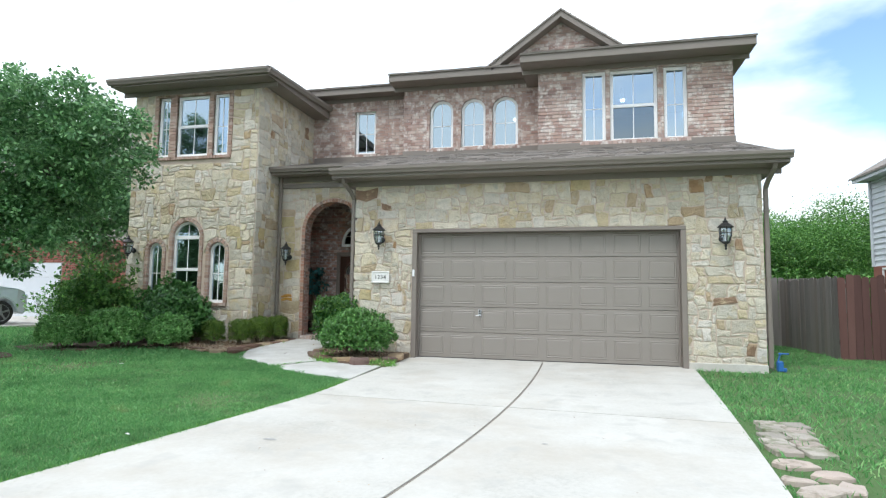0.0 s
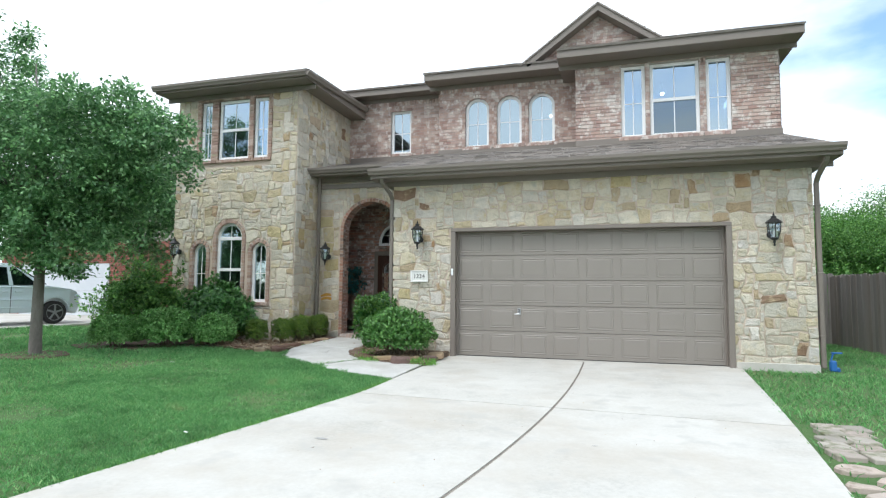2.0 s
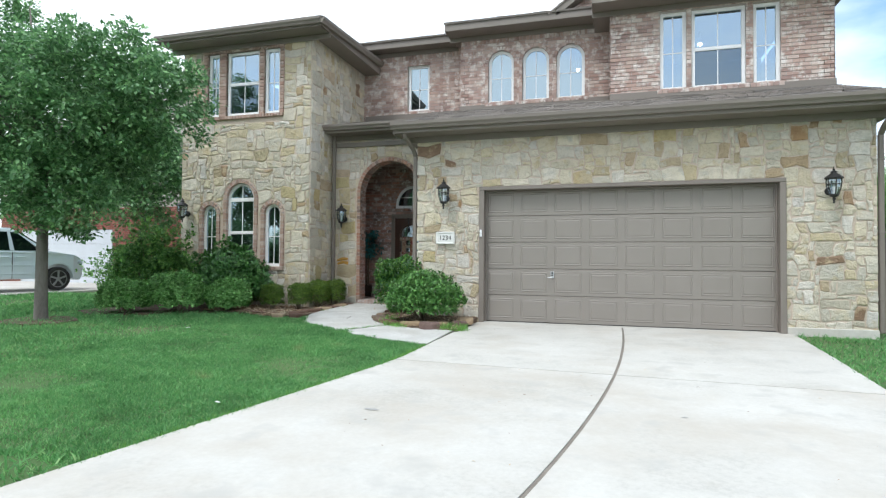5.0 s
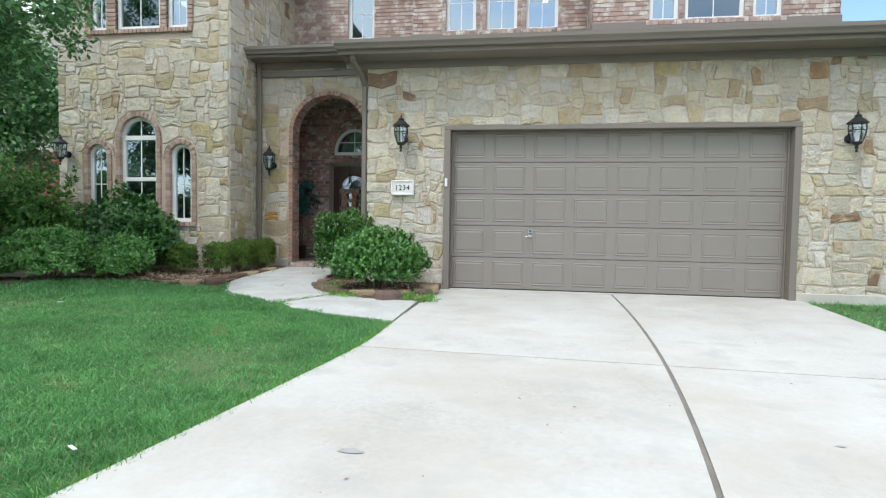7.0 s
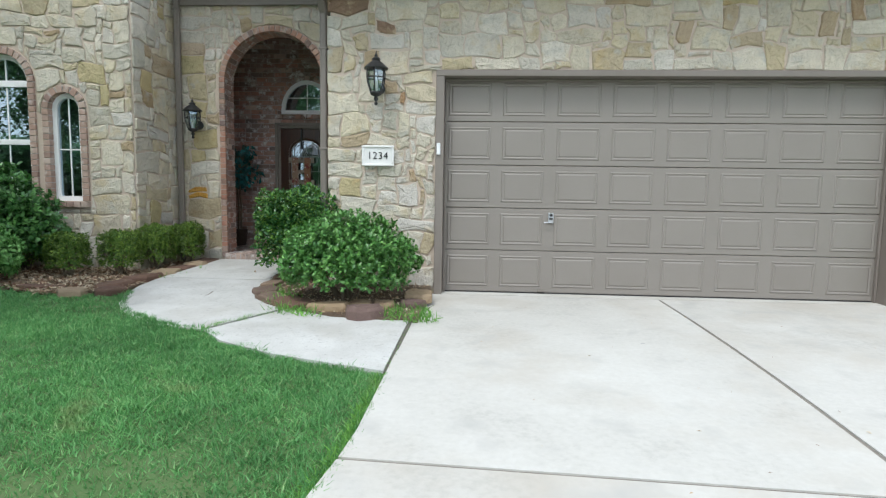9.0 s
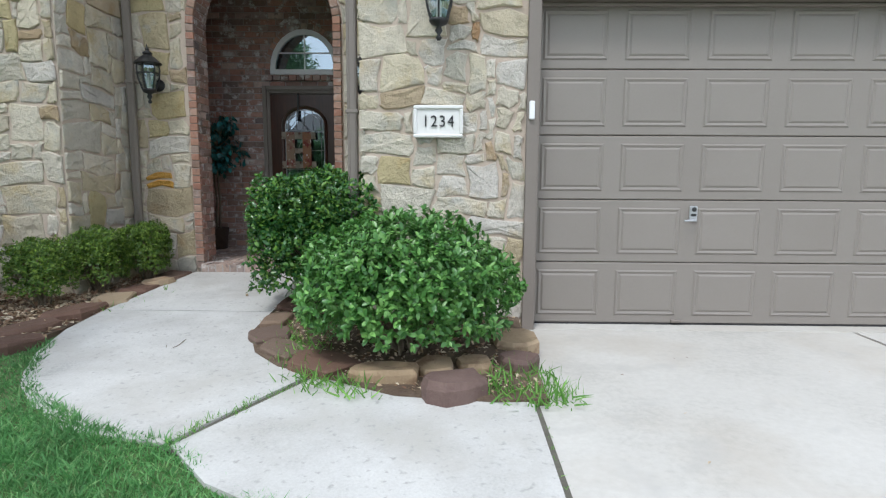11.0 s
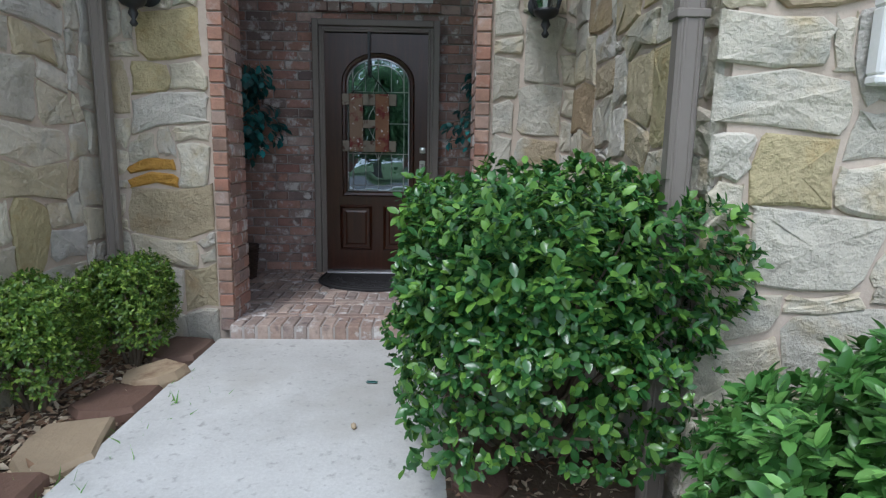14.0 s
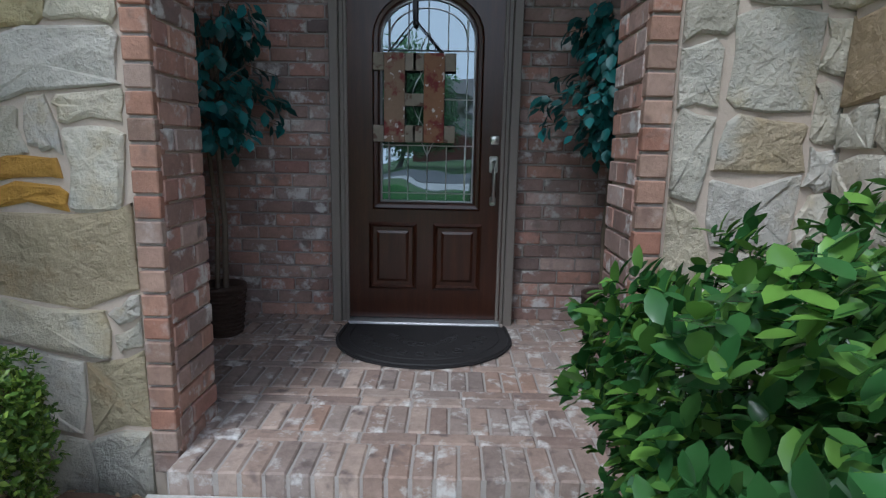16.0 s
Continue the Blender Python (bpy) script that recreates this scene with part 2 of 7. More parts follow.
M_DOORGLASS = glass_mat("leaded_glass", (0.26, 0.32, 0.36), 0.30, 0.55)
M_ROOM = mat("room_paint", [(0.3, (0.42, 0.40, 0.37)), (0.7, (0.47, 0.45, 0.42))], 1, 30, 0.8, 0.05)
M_GROUND = mat("lawn_soil", [(0.3, (0.055, 0.11, 0.03)), (0.5, (0.075, 0.14, 0.04)), (0.7, (0.14, 0.16, 0.07))], 0.6, 30, 0.95, 0.8, relief=0.03)
M_BED = mat("mulch_soil", [(0.3, (0.07, 0.045, 0.03)), (0.5, (0.13, 0.09, 0.06)), (0.75, (0.22, 0.17, 0.12))], 4, 50, 0.95, 1.0, relief=0.03)
M_ASPHALT = mat("street_asphalt", [(0.3, (0.10, 0.10, 0.10)), (0.7, (0.16, 0.16, 0.155))], 1, 120, 0.9, 0.5)
M_BLACK = mat("black_iron", [(0.3, (0.012, 0.012, 0.013)), (0.7, (0.022, 0.022, 0.023))], 8, 60, 0.45, 0.1)


# ---- mesh tools ----
def finish(name, mesh, material, parent=None, label="", kind="", category="", smooth=False):
    mesh.materials.append(material)
    if smooth:
        mesh.shade_smooth()
    ob = new(name, mesh)
    if parent is not None:
        ob.parent = parent
    return tagged(ob, label, category, "", kind)


def empty(name, label="", category="", kind="", at=(0, 0, 0), group=""):
    ob = new(name)
    ob.location = at
    ob.empty_display_size = 0.1
    return tagged(ob, label, category, group, kind)


CUBE = [[], [], []]
for a in range(3):
    o1, o2 = (a + 1) % 3, (a + 2) % 3
    for s in (0, 1):
        ring = [(0, 0), (1, 0), (1, 1), (0, 1)]
        q = [3 * ((s << a) | (p << o1) | (r << o2)) + a for p, r in ring]
        CUBE[0].append(q if s else q[::-1])
    for p in (0, 1):
        for r in (0, 1):
            c0 = (p << o1) | (r << o2)
            c1 = c0 | (1 << a)
            q = [3 * c0 + o1, 3 * c1 + o1, 3 * c1 + o2, 3 * c0 + o2]
            CUBE[1].append(q if p == r else q[::-1])
for c in range(8):
    t3 = [3 * c, 3 * c + 1, 3 * c + 2]
    CUBE[2].append(t3 if bin(c).count("1") % 2 else t3[::-1])


class Geo:
    """Gathers vertices and faces of one part."""

    def __init__(self):
        self.v, self.f = [], []

    def add(self, verts, faces, m=None):
        k = len(self.v)
        self.v += [tuple(m @ Vector(p)) for p in verts] if m is not None else [tuple(p) for p in verts]
        self.f += [[i + k for i in f] for f in faces]
        return self

    def box(self, x0, x1, y0, y1, z0, z1, b=0.0, m=None):
        lo, hi = (x0, y0, z0), (x1, y1, z1)
        if b <= 0:
            vs = [tuple((hi if c >> a & 1 else lo)[a] for a in range(3)) for c in range(8)]
            return self.add(vs, [[i // 3 for i in f] for f in CUBE[0]], m)
        vs = []
        for c in range(8):
            for a in range(3):
                vs.append(tuple((hi[k] - (b if k != a else 0)) if c >> k & 1 else (lo[k] + (b if k != a else 0)) for k in range(3)))
        return self.add(vs, CUBE[0] + CUBE[1] + CUBE[2], m)

    def tube(self, pts, radii, n=8, m=None, caps=True):
        pts = [Vector(p) for p in pts]
        if not isinstance(radii, (list, tuple)):
            radii = [radii] * len(pts)
        vs, fs = [], []
        up = Vector((0.13, 0.21, 0.97))
        for i, p in enumerate(pts):
            d = (pts[min(i + 1, len(pts) - 1)] - pts[max(i - 1, 0)]).normalized()
            s = d.cross(up)
            if s.length < 0.05:
                s = d.cross(Vector((1, 0, 0)))
            s.normalize()
            w = d.cross(s)
            for k in range(n):
                a = 2 * math.pi * k / n
                vs.append(p + (s * math.cos(a) + w * math.sin(a)) * radii[i])
        for i in range(len(pts) - 1):
            for k in range(n):
                fs.append([i * n + k, (i + 1) * n + k, (i + 1) * n + (k + 1) % n, i * n + (k + 1) % n])
        if caps:
            fs += [list(range(n)), list(range(len(vs) - 1, len(vs) - 1 - n, -1))]
        return self.add(vs, fs, m)

    def lathe(self, profile, n=12, m=None):
        vs, fs = [], []
        for r, z in profile:
            vs += [(r * math.cos(2 * math.pi * k / n), r * math.sin(2 * math.pi * k / n), z) for k in range(n)]
        for i in range(len(profile) - 1):
            for k in range(n):
                fs.append([i * n + k, i * n + (k + 1) % n, (i + 1) * n + (k + 1) % n, (i + 1) * n + k])
        fs += [list(range(n))[::-1], list(range(len(vs) - n, len(vs)))]
        return self.add(vs, fs, m)

    def prism(self, outline, depth, m=None, bevel=0.0):
        """outline in x, z at y = 0 (the front, which looks to -y); goes back by depth."""
        n = len(outline)
        if bevel:
            cx, cz = sum(p[0] for p in outline) / n, sum(p[1] for p in outline) / n
            inner = []
            for x, z in outline:
                d = math.hypot(x - cx, z - cz) or 1
                inner.append((x - (x - cx) / d * bevel, z - (z - cz) / d * bevel))
            vs = [(x, 0, z) for x, z in inner] + [(x, bevel, z) for x, z in outline] + [(x, depth, z) for x, z in outline]
            rings = 3
        else:
            vs = [(x, 0, z) for x, z in outline] + [(x, depth, z) for x, z in outline]
            rings = 2
        fs = [list(range(n))]
        for r in range(rings - 1):
            fs += [[r * n + (k + 1) % n, r * n + k, (r + 1) * n + k, (r + 1) * n + (k + 1) % n] for k in range(n)]
        fs.append(list(range(rings * n - 1, (rings - 1) * n - 1, -1)))
        return self.add(vs, fs, m)

    def done(self, name, material, parent=None, label="", kind="", category="", smooth=False):
        me = bpy.data.meshes.new(name)
        me.from_pydata(self.v, [], self.f)
        me.update()
        return finish(name, me, material, parent, label, kind, category, smooth)


def array_mesh(name, verts, tris):
    me = bpy.data.meshes.new(name)
    n = len(tris)
    me.vertices.add(len(verts))
    me.vertices.foreach_set("co", np.ascontiguousarray(verts, dtype=np.float32).ravel())
    me.loops.add(n * 3)
    me.loops.foreach_set("vertex_index", np.ascontiguousarray(tris, dtype=np.int32).ravel())
    me.polygons.add(n)
    me.polygons.foreach_set("loop_start", np.arange(0, n * 3, 3, dtype=np.int32))
    me.update(calc_edges=True)
    return me


# ---- wall tools: a wall runs along u to the right as one faces it; v is height; n comes towards the viewer ----
def wall_frame(origin, u, nrm):
    u, nrm = Vector(u), Vector(nrm)
    m = Matrix.Identity(4)
    for i in range(3):
        m[i][0], m[i][1], m[i][2], m[i][3] = u[i], -nrm[i], (0, 0, 1)[i], origin[i]
    return m                      # local x = u, local y = into the wall, local z = v


def opening_outline(o, grow=0.0, steps=14):
    u0, u1, v0, v1, rise = o
    u0, u1, v0, v1 = u0 - grow, u1 + grow, v0 - grow, v1 + grow
    if not rise:
        return [(u0, v0), (u1, v0), (u1, v1), (u0, v1)]
    c, a, s = (u0 + u1) / 2, (u1 - u0) / 2, v1 - (rise + grow)
    return [(u0, v0), (u1, v0)] + [(c + a * math.cos(math.pi * k / steps), s + (rise + grow) * math.sin(math.pi * k / steps)) for k in range(steps + 1)]


def inside(o, u, v, grow=0.0):
    u0, u1, v0, v1, rise = o
    if u <= u0 - grow or u >= u1 + grow or v <= v0 - grow or v >= v1 + grow:
        return False
    s = v1 - rise
    if rise and v > s:
        c, a = (u0 + u1) / 2, (u1 - u0) / 2 + grow
        return ((u - c) / a) ** 2 + ((v - s) / (rise + grow)) ** 2 < 1
    return True


def push_out(o, u, v, grow):
    if not inside(o, u, v, grow):
        return u, v
    u0, u1, v0, v1, rise = o
    s = v1 - rise
    if rise and v > s:
        c = (u0 + u1) / 2
        a, b = (u1 - u0) / 2 + grow, rise + grow
        k = 1 / max(math.hypot((u - c) / a, (v - s) / b), 0.05)
        return c + (u - c) * k, s + (v - s) * k
    d = [u - (u0 - grow), (u1 + grow) - u, v - (v0 - grow), (v1 + grow) - v]
    i = d.index(min(d if not rise else d[:3]))
    return ((u0 - grow, v), (u1 + grow, v), (u, v0 - grow), (u, v1 + grow))[i]


def backing(name, m, outline, openings, thick, material, label):
    """The wall itself: outline in u, v with the openings cut through, thick into the wall."""
    bm = bmesh.new()
    edges = []
    for loop in [outline] + [opening_outline(o) for o in openings]:
        vs = [bm.verts.new((u, 0, v)) for u, v in loop]
        edges += [bm.edges.new((vs[i], vs[(i + 1) % len(vs)])) for i in range(len(vs))]
    res = bmesh.ops.triangle_fill(bm, use_beauty=True, use_dissolve=False, edges=edges, normal=(0, -1, 0))
    faces = [g for g in res["geom"] if isinstance(g, bmesh.types.BMFace)]
    ext = bmesh.ops.extrude_face_region(bm, geom=faces)
    bmesh.ops.translate(bm, vec=(0, thick, 0), verts=[g for g in ext["geom"] if isinstance(g, bmesh.types.BMVert)])
    bmesh.ops.recalc_face_normals(bm, faces=bm.faces)
    bm.transform(m)
    me = bpy.data.meshes.new(name)
    bm.to_mesh(me)
    bm.free()
    return finish(name, me, material, None, label, "structure")


def lay_stones(wall, m, width, height, openings, grow, seed, cell=0.085, base=0.0, accents=(), start=0.0):
    """Irregular rubble: rectangles packed on a grid, warped, each one a stone of its own; accents are (place, height, material) along the wall."""
    rnd = random.Random(seed)
    nu, nv = round(width / cell), round((height - base) / cell)
    cu, cv = width / nu, (height - base) / nv
    used = [[False] * nv for _ in range(nu)]
    for o in openings:
        for i in range(nu):
            for j in range(nv):
                if inside(o, (i + 0.5) * cu, base + (j + 0.5) * cv, grow - 0.4 * cell):
                    used[i][j] = True
    sizes = [(4, 2), (5, 2), (3, 2), (4, 3), (3, 3), (5, 3), (2, 2), (3, 1), (4, 1), (2, 3), (3, 4), (2, 1), (6, 2), (6, 3), (5, 2), (4, 2), (3, 2), (5, 3), (4, 3), (2, 2)]

    def warp(u, v):
        if u < 0.02 or u > width - 0.02:
            du = 0.0
        else:
            du = 0.075 * noise.noise((u * 3.4, v * 3.4, seed * 7.7))
        dv = 0.07 * noise.noise((u * 3.4 + 40, v * 3.4, seed * 3.1)) if base + 0.02 < v < height - 0.02 else 0.0
        return u + du, v + dv

    for j in range(nv):
        for i in range(nu):
            if used[i][j]:
                continue
            w = h = 1
            for w0, h0 in rnd.sample(sizes, len(sizes)) + [(2, 2), (3, 1), (2, 1), (1, 2), (1, 1)]:
                if i + w0 <= nu and j + h0 <= nv and not any(used[a][b] for a in range(i, i + w0) for b in range(j, j + h0)):
                    w, h = w0, h0
                    break
            for a in range(i, i + w):
                for b in range(j, j + h):
                    used[a][b] = True
            u0, u1, v0, v1 = i * cu, (i + w) * cu, base + j * cv, base + (j + h) * cv
            g = 0.009
            cut = [rnd.choice((0.003, 0.006, 0.012, 0.03)) * min(1, min(w, h) / 2) for _ in range(4)]
            pts = [(u0 + cut[0], v0), ((u0 + u1) / 2, v0), (u1 - cut[1], v0), (u1, v0 + cut[1]), (u1, (v0 + v1) / 2), (u1, v1 - cut[2]), (u1 - cut[2], v1),
                   ((u0 + u1) / 2, v1), (u0 + cut[3], v1), (u0, v1 - cut[3]), (u0, (v0 + v1) / 2), (u0, v0 + cut[0])]
            cx, cz = (u0 + u1) / 2, (v0 + v1) / 2
            out = []
            for pu, pv in pts:
                pu += -g if pu > cx + 0.01 and pu < width - 0.001 else (g if pu < cx - 0.01 and pu > 0.001 else 0)
                pv += -g if pv > cz + 0.01 else (g if pv < cz - 0.01 else 0)
                pu, pv = warp(pu, pv)
                pu, pv = pu + rnd.uniform(-0.013, 0.013), pv + rnd.uniform(-0.013, 0.013)
                pu = min(max(pu, 0.0), width)
                for o in openings:
                    pu, pv = push_out(o, pu, pv, grow + 0.008)
                out.append((pu, pv))
            if min(max(p[a] for p in out) - min(p[a] for p in out) for a in (0, 1)) < 0.045:
                continue
            proud, bev = rnd.uniform(0.009, 0.020), rnd.uniform(0.006, 0.014)
            n = len(out)
            mu, mv = sum(p[0] for p in out) / n, sum(p[1] for p in out) / n
            tilt_u, tilt_v = rnd.uniform(-0.03, 0.03), rnd.uniform(-0.04, 0.04)
            vs = [(u - mu, 0.0, v - mv) for u, v in out]
            ring = []
            for u, v in out:
                d = math.hypot(u - mu, v - mv) or 1
                k = max(0.3, 1 - bev / d)
                uu, vv = (u - mu) * k, (v - mv) * k
                ring.append((uu, -proud + tilt_u * uu + tilt_v * vv + rnd.uniform(-0.004, 0.004), vv))
            face = [(u * q, y - rnd.uniform(-0.001, 0.005), v * q) for (u, y, v), q in zip(ring, [rnd.uniform(0.45, 0.72) for _ in ring])]
            vs += [(u * 1.0, y * 0.55, v) for (u, _, v), (_, y, _) in zip(vs, ring)] + ring + face + [(0, -proud - rnd.uniform(0.0, 0.006), 0)]
            fs = []
            for r in range(3):
                fs += [[r * n + k, r * n + (k + 1) % n, (r + 1) * n + (k + 1) % n, (r + 1) * n + k] for k in range(n)]
            fs += [[3 * n + k, 3 * n + (k + 1) % n, 4 * n] for k in range(n)]
            skin = M_STONE
            for au, av, am in accents:
                if u0 <= au - start < u1 and v0 <= av < v1:
                    skin = am
            st = Geo().add(vs, fs).done("stone", skin, wall)
            st.matrix_basis = m @ Matrix.Translation((mu, 0, mv))


def course_gaps(openings, v, grow):
    cut = []
    for o in openings:
        u0, u1, v0, v1, rise = o
        if v0 - grow < v < v1 + grow:
            s, a, c = v1 - rise, (u1 - u0) / 2 + grow, (u0 + u1) / 2
            if rise and v > s:
                k = 1 - ((v - s) / (rise + grow)) ** 2
                a *= math.sqrt(max(k, 0))
            cut.append((c - a, c + a))
    return cut


def brick_spans(width, v0, v1, openings, grow, pitch=0.205, course=0.076, joint=0.01, u_from=0.0):
    """All bricks of a running bond: (u0, u1, v0, v1)."""
    rows = max(1, round((v1 - v0) / course))
    ch = (v1 - v0) / rows
    for r in range(rows):
        v = v0 + (r + 0.5) * ch
        gaps = course_gaps(openings, v, grow)
        u = u_from - (pitch / 2 if r % 2 else 0)
        while u < width:
            spans = [(max(u, u_from), min(u + pitch, width))]
            for a, b in gaps:
                nxt = []
                for p, q in spans:
                    if b <= p or a >= q:
                        nxt.append((p, q))
                    else:
                        if a - p > 0.0:
                            nxt.append((p, a))
                        if q - b > 0.0:
                            nxt.append((b, q))
                spans = nxt
            for p, q in spans:
                if q - p > 0.03:
                    yield p, q - joint, v - ch / 2, v + ch / 2 - joint
            u += pitch


def joined_bricks(name, parent, m, spans, material, proud=0.012, b=0.003, seed=1, label=""):
    rnd = random.Random(seed)
    g = Geo()
    for u0, u1, v0, v1 in spans:
        g.box(u0, u1, -proud - rnd.uniform(-0.002, 0.003), 0.0, v0, v1, b, m)
    return g.done(name, material, parent, label, "stuff")


UNIT_BRICK = {}


def single_bricks(parent, m, spans, material, proud=0.012, seed=2, name="brick"):
    """Bricks as objects of their own on a few shared meshes."""
    rnd = random.Random(seed)
    for u0, u1, v0, v1 in spans:
        key = (round((u1 - u0) / 0.01), round((v1 - v0) / 0.004), material.name)
        if key not in UNIT_BRICK:
            w, h = u1 - u0, v1 - v0
            me_geo = Geo().box(-w / 2, w / 2, -0.02, 0.0, -h / 2, h / 2, 0.004)
            me = bpy.data.meshes.new("brick")
            me.from_pydata(me_geo.v, [], me_geo.f)
            me.materials.append(material)
            UNIT_BRICK[key] = me
        ob = new(name, UNIT_BRICK[key])
        ob.parent = parent
        ob.matrix_basis = m @ Matrix.Translation(((u0 + u1) / 2, 0.02 - proud - rnd.uniform(-0.002, 0.003), (v0 + v1) / 2)) @ Matrix.Rotation(rnd.uniform(-0.006, 0.006), 4, "Y")


def rim(name, parent, m, o, w=0.1, depth=0.12, proud=0.03, pitch=0.076, seed=3, sill=False, material=None, single=False):
    """Bricks on edge round an opening: stacked up the jambs, fanned round the arch, or set upright over a flat head; mortar lies behind."""
    rnd = random.Random(seed)
    u0, u1, v0, v1, rise = o
    made, bed = [], Geo()
    s = v1 - rise
    nj = max(1, round((s - v0) / pitch))
    h = (s - v0) / nj
    for lo, hi in ((u0 - w, u0), (u1, u1 + w)):
        bed.box(lo + 0.004, hi - 0.004, -proud + 0.009, depth, v0, s + 0.001, 0, m)
        for k in range(nj):
            made.append((w, h - 0.009, m @ Matrix.Translation(((lo + hi) / 2, 0, v0 + (k + 0.5) * h))))
    if rise:
        c, a = (u0 + u1) / 2, (u1 - u0) / 2
        n = max(6, round(math.pi * (a + rise) / 2 / pitch))
        for k in range(n):
            t = math.pi * (k + 0.5) / n
            cu, cv = c + (a + w / 2) * math.cos(t), s + (rise + w / 2) * math.sin(t)
            ang = math.atan2(math.sin(t) * a, math.cos(t) * rise)
            wd = math.pi * (a + rise) / 2 / n
            mm = m @ Matrix.Translation((cu, 0, cv)) @ Matrix.Rotation(math.pi / 2 - ang, 4, "Y")
            made.append((wd - 0.007, w, mm))
            bed.box(-wd * 0.56, wd * 0.56, -proud + 0.009 + 0.0004 * (k % 2), depth, -w / 2 + 0.005, w / 2 - 0.005, 0, mm)
    else:
        n = max(2, round((u1 - u0 + 2 * w) / pitch))
        wd = (u1 - u0 + 2 * w) / n
        bed.box(u0 - w, u1 + w, -proud + 0.009, depth, v1 + 0.002, v1 + 0.188, 0, m)
        for k in range(n):
            made.append((wd - 0.009, 0.19, m @ Matrix.Translation((u0 - w + (k + 0.5) * wd, 0, v1 + 0.095))))
    if sill:
        n = max(2, round((u1 - u0 + 2 * w) / 0.1))
        wd = (u1 - u0 + 2 * w) / n
        for k in range(n):
            made.append((wd - 0.009, 0.07, m @ Matrix.Translation((u0 - w + (k + 0.5) * wd, -0.03, v0 - 0.04))))
    bed.done("mortar", M_BMORTAR, parent)
    g = Geo()
    for bw, bh, mm in made:
        out = proud + rnd.uniform(0, 0.004)
        if not single:
            g.box(-bw / 2, bw / 2, -out, depth, -bh / 2, bh / 2, 0.004, mm)
            continue
        key = (name, round(bw, 3), round(bh, 3))
        if key not in UNIT_BRICK:
            q = Geo().box(-bw / 2, bw / 2, 0, depth + proud, -bh / 2, bh / 2, 0.004)
            me = bpy.data.meshes.new("brick")
            me.from_pydata(q.v, [], q.f)
            me.materials.append(material or M_RIMBRICK)
            UNIT_BRICK[key] = me
        ob = new("brick", UNIT_BRICK[key])
        ob.parent = parent
        ob.matrix_basis = mm @ Matrix.Translation((0, -out, 0))
    if not single:
        g.done(name, material or M_RIMBRICK, parent, "", "stuff")


# ---- ground, drive, walk ----
def smooth(a, b, x):
    t = min(max((x - a) / (b - a), 0.0), 1.0)
    return t * t * (3 - 2 * t)


def gz(x, y):
    """Height of the drive and of the lawn's grass roots."""
    z = 0.012 * (min(max(y, -8.0), 9.84) - 9.84)
    z += 0.10 * smooth(-3.2, -7.5, x) * smooth(2.0, 8.0, y)
    return z


def left_edge(y):
    t = max(0.0, 6.2 - y)
    return -2.78 - 0.17 * t * t / (t + 0.5) - 0.03 * max(0.0, t - 4.6) ** 2


def right_edge(y):
    return 2.36 - 0.090 * (9.84 - y) - 0.0026 * (9.84 - y) ** 2 if y > -2 else 0.928


def drive_crack(y):
    t = 9.84 - y
    return -0.20 - 0.0090 * t * t - 0.00055 * t ** 3


def sheet(name, loops_x, ys, zoff, material, thick=0.12, slant=0.055):
    """A slab between two edges given for each y; its cross joints run a little aslant."""
    vs, fs = [], []
    for y in ys:
        a, b = loops_x(y)
        n = 6
        for k in range(n + 1):
            x = a + (b - a) * k / n
            yy = y - slant * (x + 1.0) * smooth(9.7, 6.6, y)
            vs.append((x, yy, gz(x, yy) + zoff))
    n = 7
    for i in range(len(ys) - 1):
        for k in range(6):
            fs.append([i * n + k, i * n + k + 1, (i + 1) * n + k + 1, (i + 1) * n + k])
    base = len(vs)
    vs += [(x, y, z - thick) for x, y, z in vs]
    m = len(ys)
    for i in range(m - 1):
        fs.append([i * n, (i + 1) * n, base + (i + 1) * n, base + i * n])
        fs.append([(i + 1) * n + 6, i * n + 6, base + i * n + 6, base + (i + 1) * n + 6])
    for k in range(6):
        fs.append([k + 1, k, base + k, base + k + 1])
        q = (m - 1) * n
        fs.append([q + k, q + k + 1, base + q + k + 1, base + q + k])
    return vs, fs


def span(a, b, n):
    return [a + (b - a) * k / n for k in range(n + 1)]


gx = [-400, -150, -60, -30, -20] + span(-14, 8, 44) + [12, 20, 40, 100, 400]
gy = [-400, -150, -60, -30, -16] + span(-9, 16, 50) + [20, 30, 60, 150, 400]
vs = [(x, y, gz(x, y) - 0.03) for y in gy for x in gx]
fs = [[j * len(gx) + i, j * len(gx) + i + 1, (j + 1) * len(gx) + i + 1, (j + 1) * len(gx) + i] for j in range(len(gy) - 1) for i in range(len(gx) - 1)]
Geo().add(vs, fs).done("ground", M_GROUND, None, "mown green lawn with worn patches", "structure")

drive = empty("driveway", "pale weathered concrete driveway with dark joints", "", "structure")
JY = 5.86
for lo, hi, side in ((JY + 0.012, 9.86, 0), (JY + 0.012, 9.86, 1), (1.3, JY - 0.012, 0), (1.3, JY - 0.012, 1), (-9.0, 1.28, 0), (-9.0, 1.28, 1)):
    ys = span(lo, hi, 14)
    if side == 0:
        v, f = sheet("slab", lambda y: (left_edge(y), drive_crack(y) - 0.015), ys, 0.0, M_CONC)
    else:
        v, f = sheet("slab", lambda y: (drive_crack(y) + 0.015, right_edge(y)), ys, 0.0, M_CONC)
    Geo().add(v, f).done("slab", M_CONC, drive)
v, f = sheet("strip", lambda y: (drive_crack(y) - 0.013, drive_crack(y) + 0.013), span(-9, 9.84, 60), -0.006, M_WOODSTRIP)
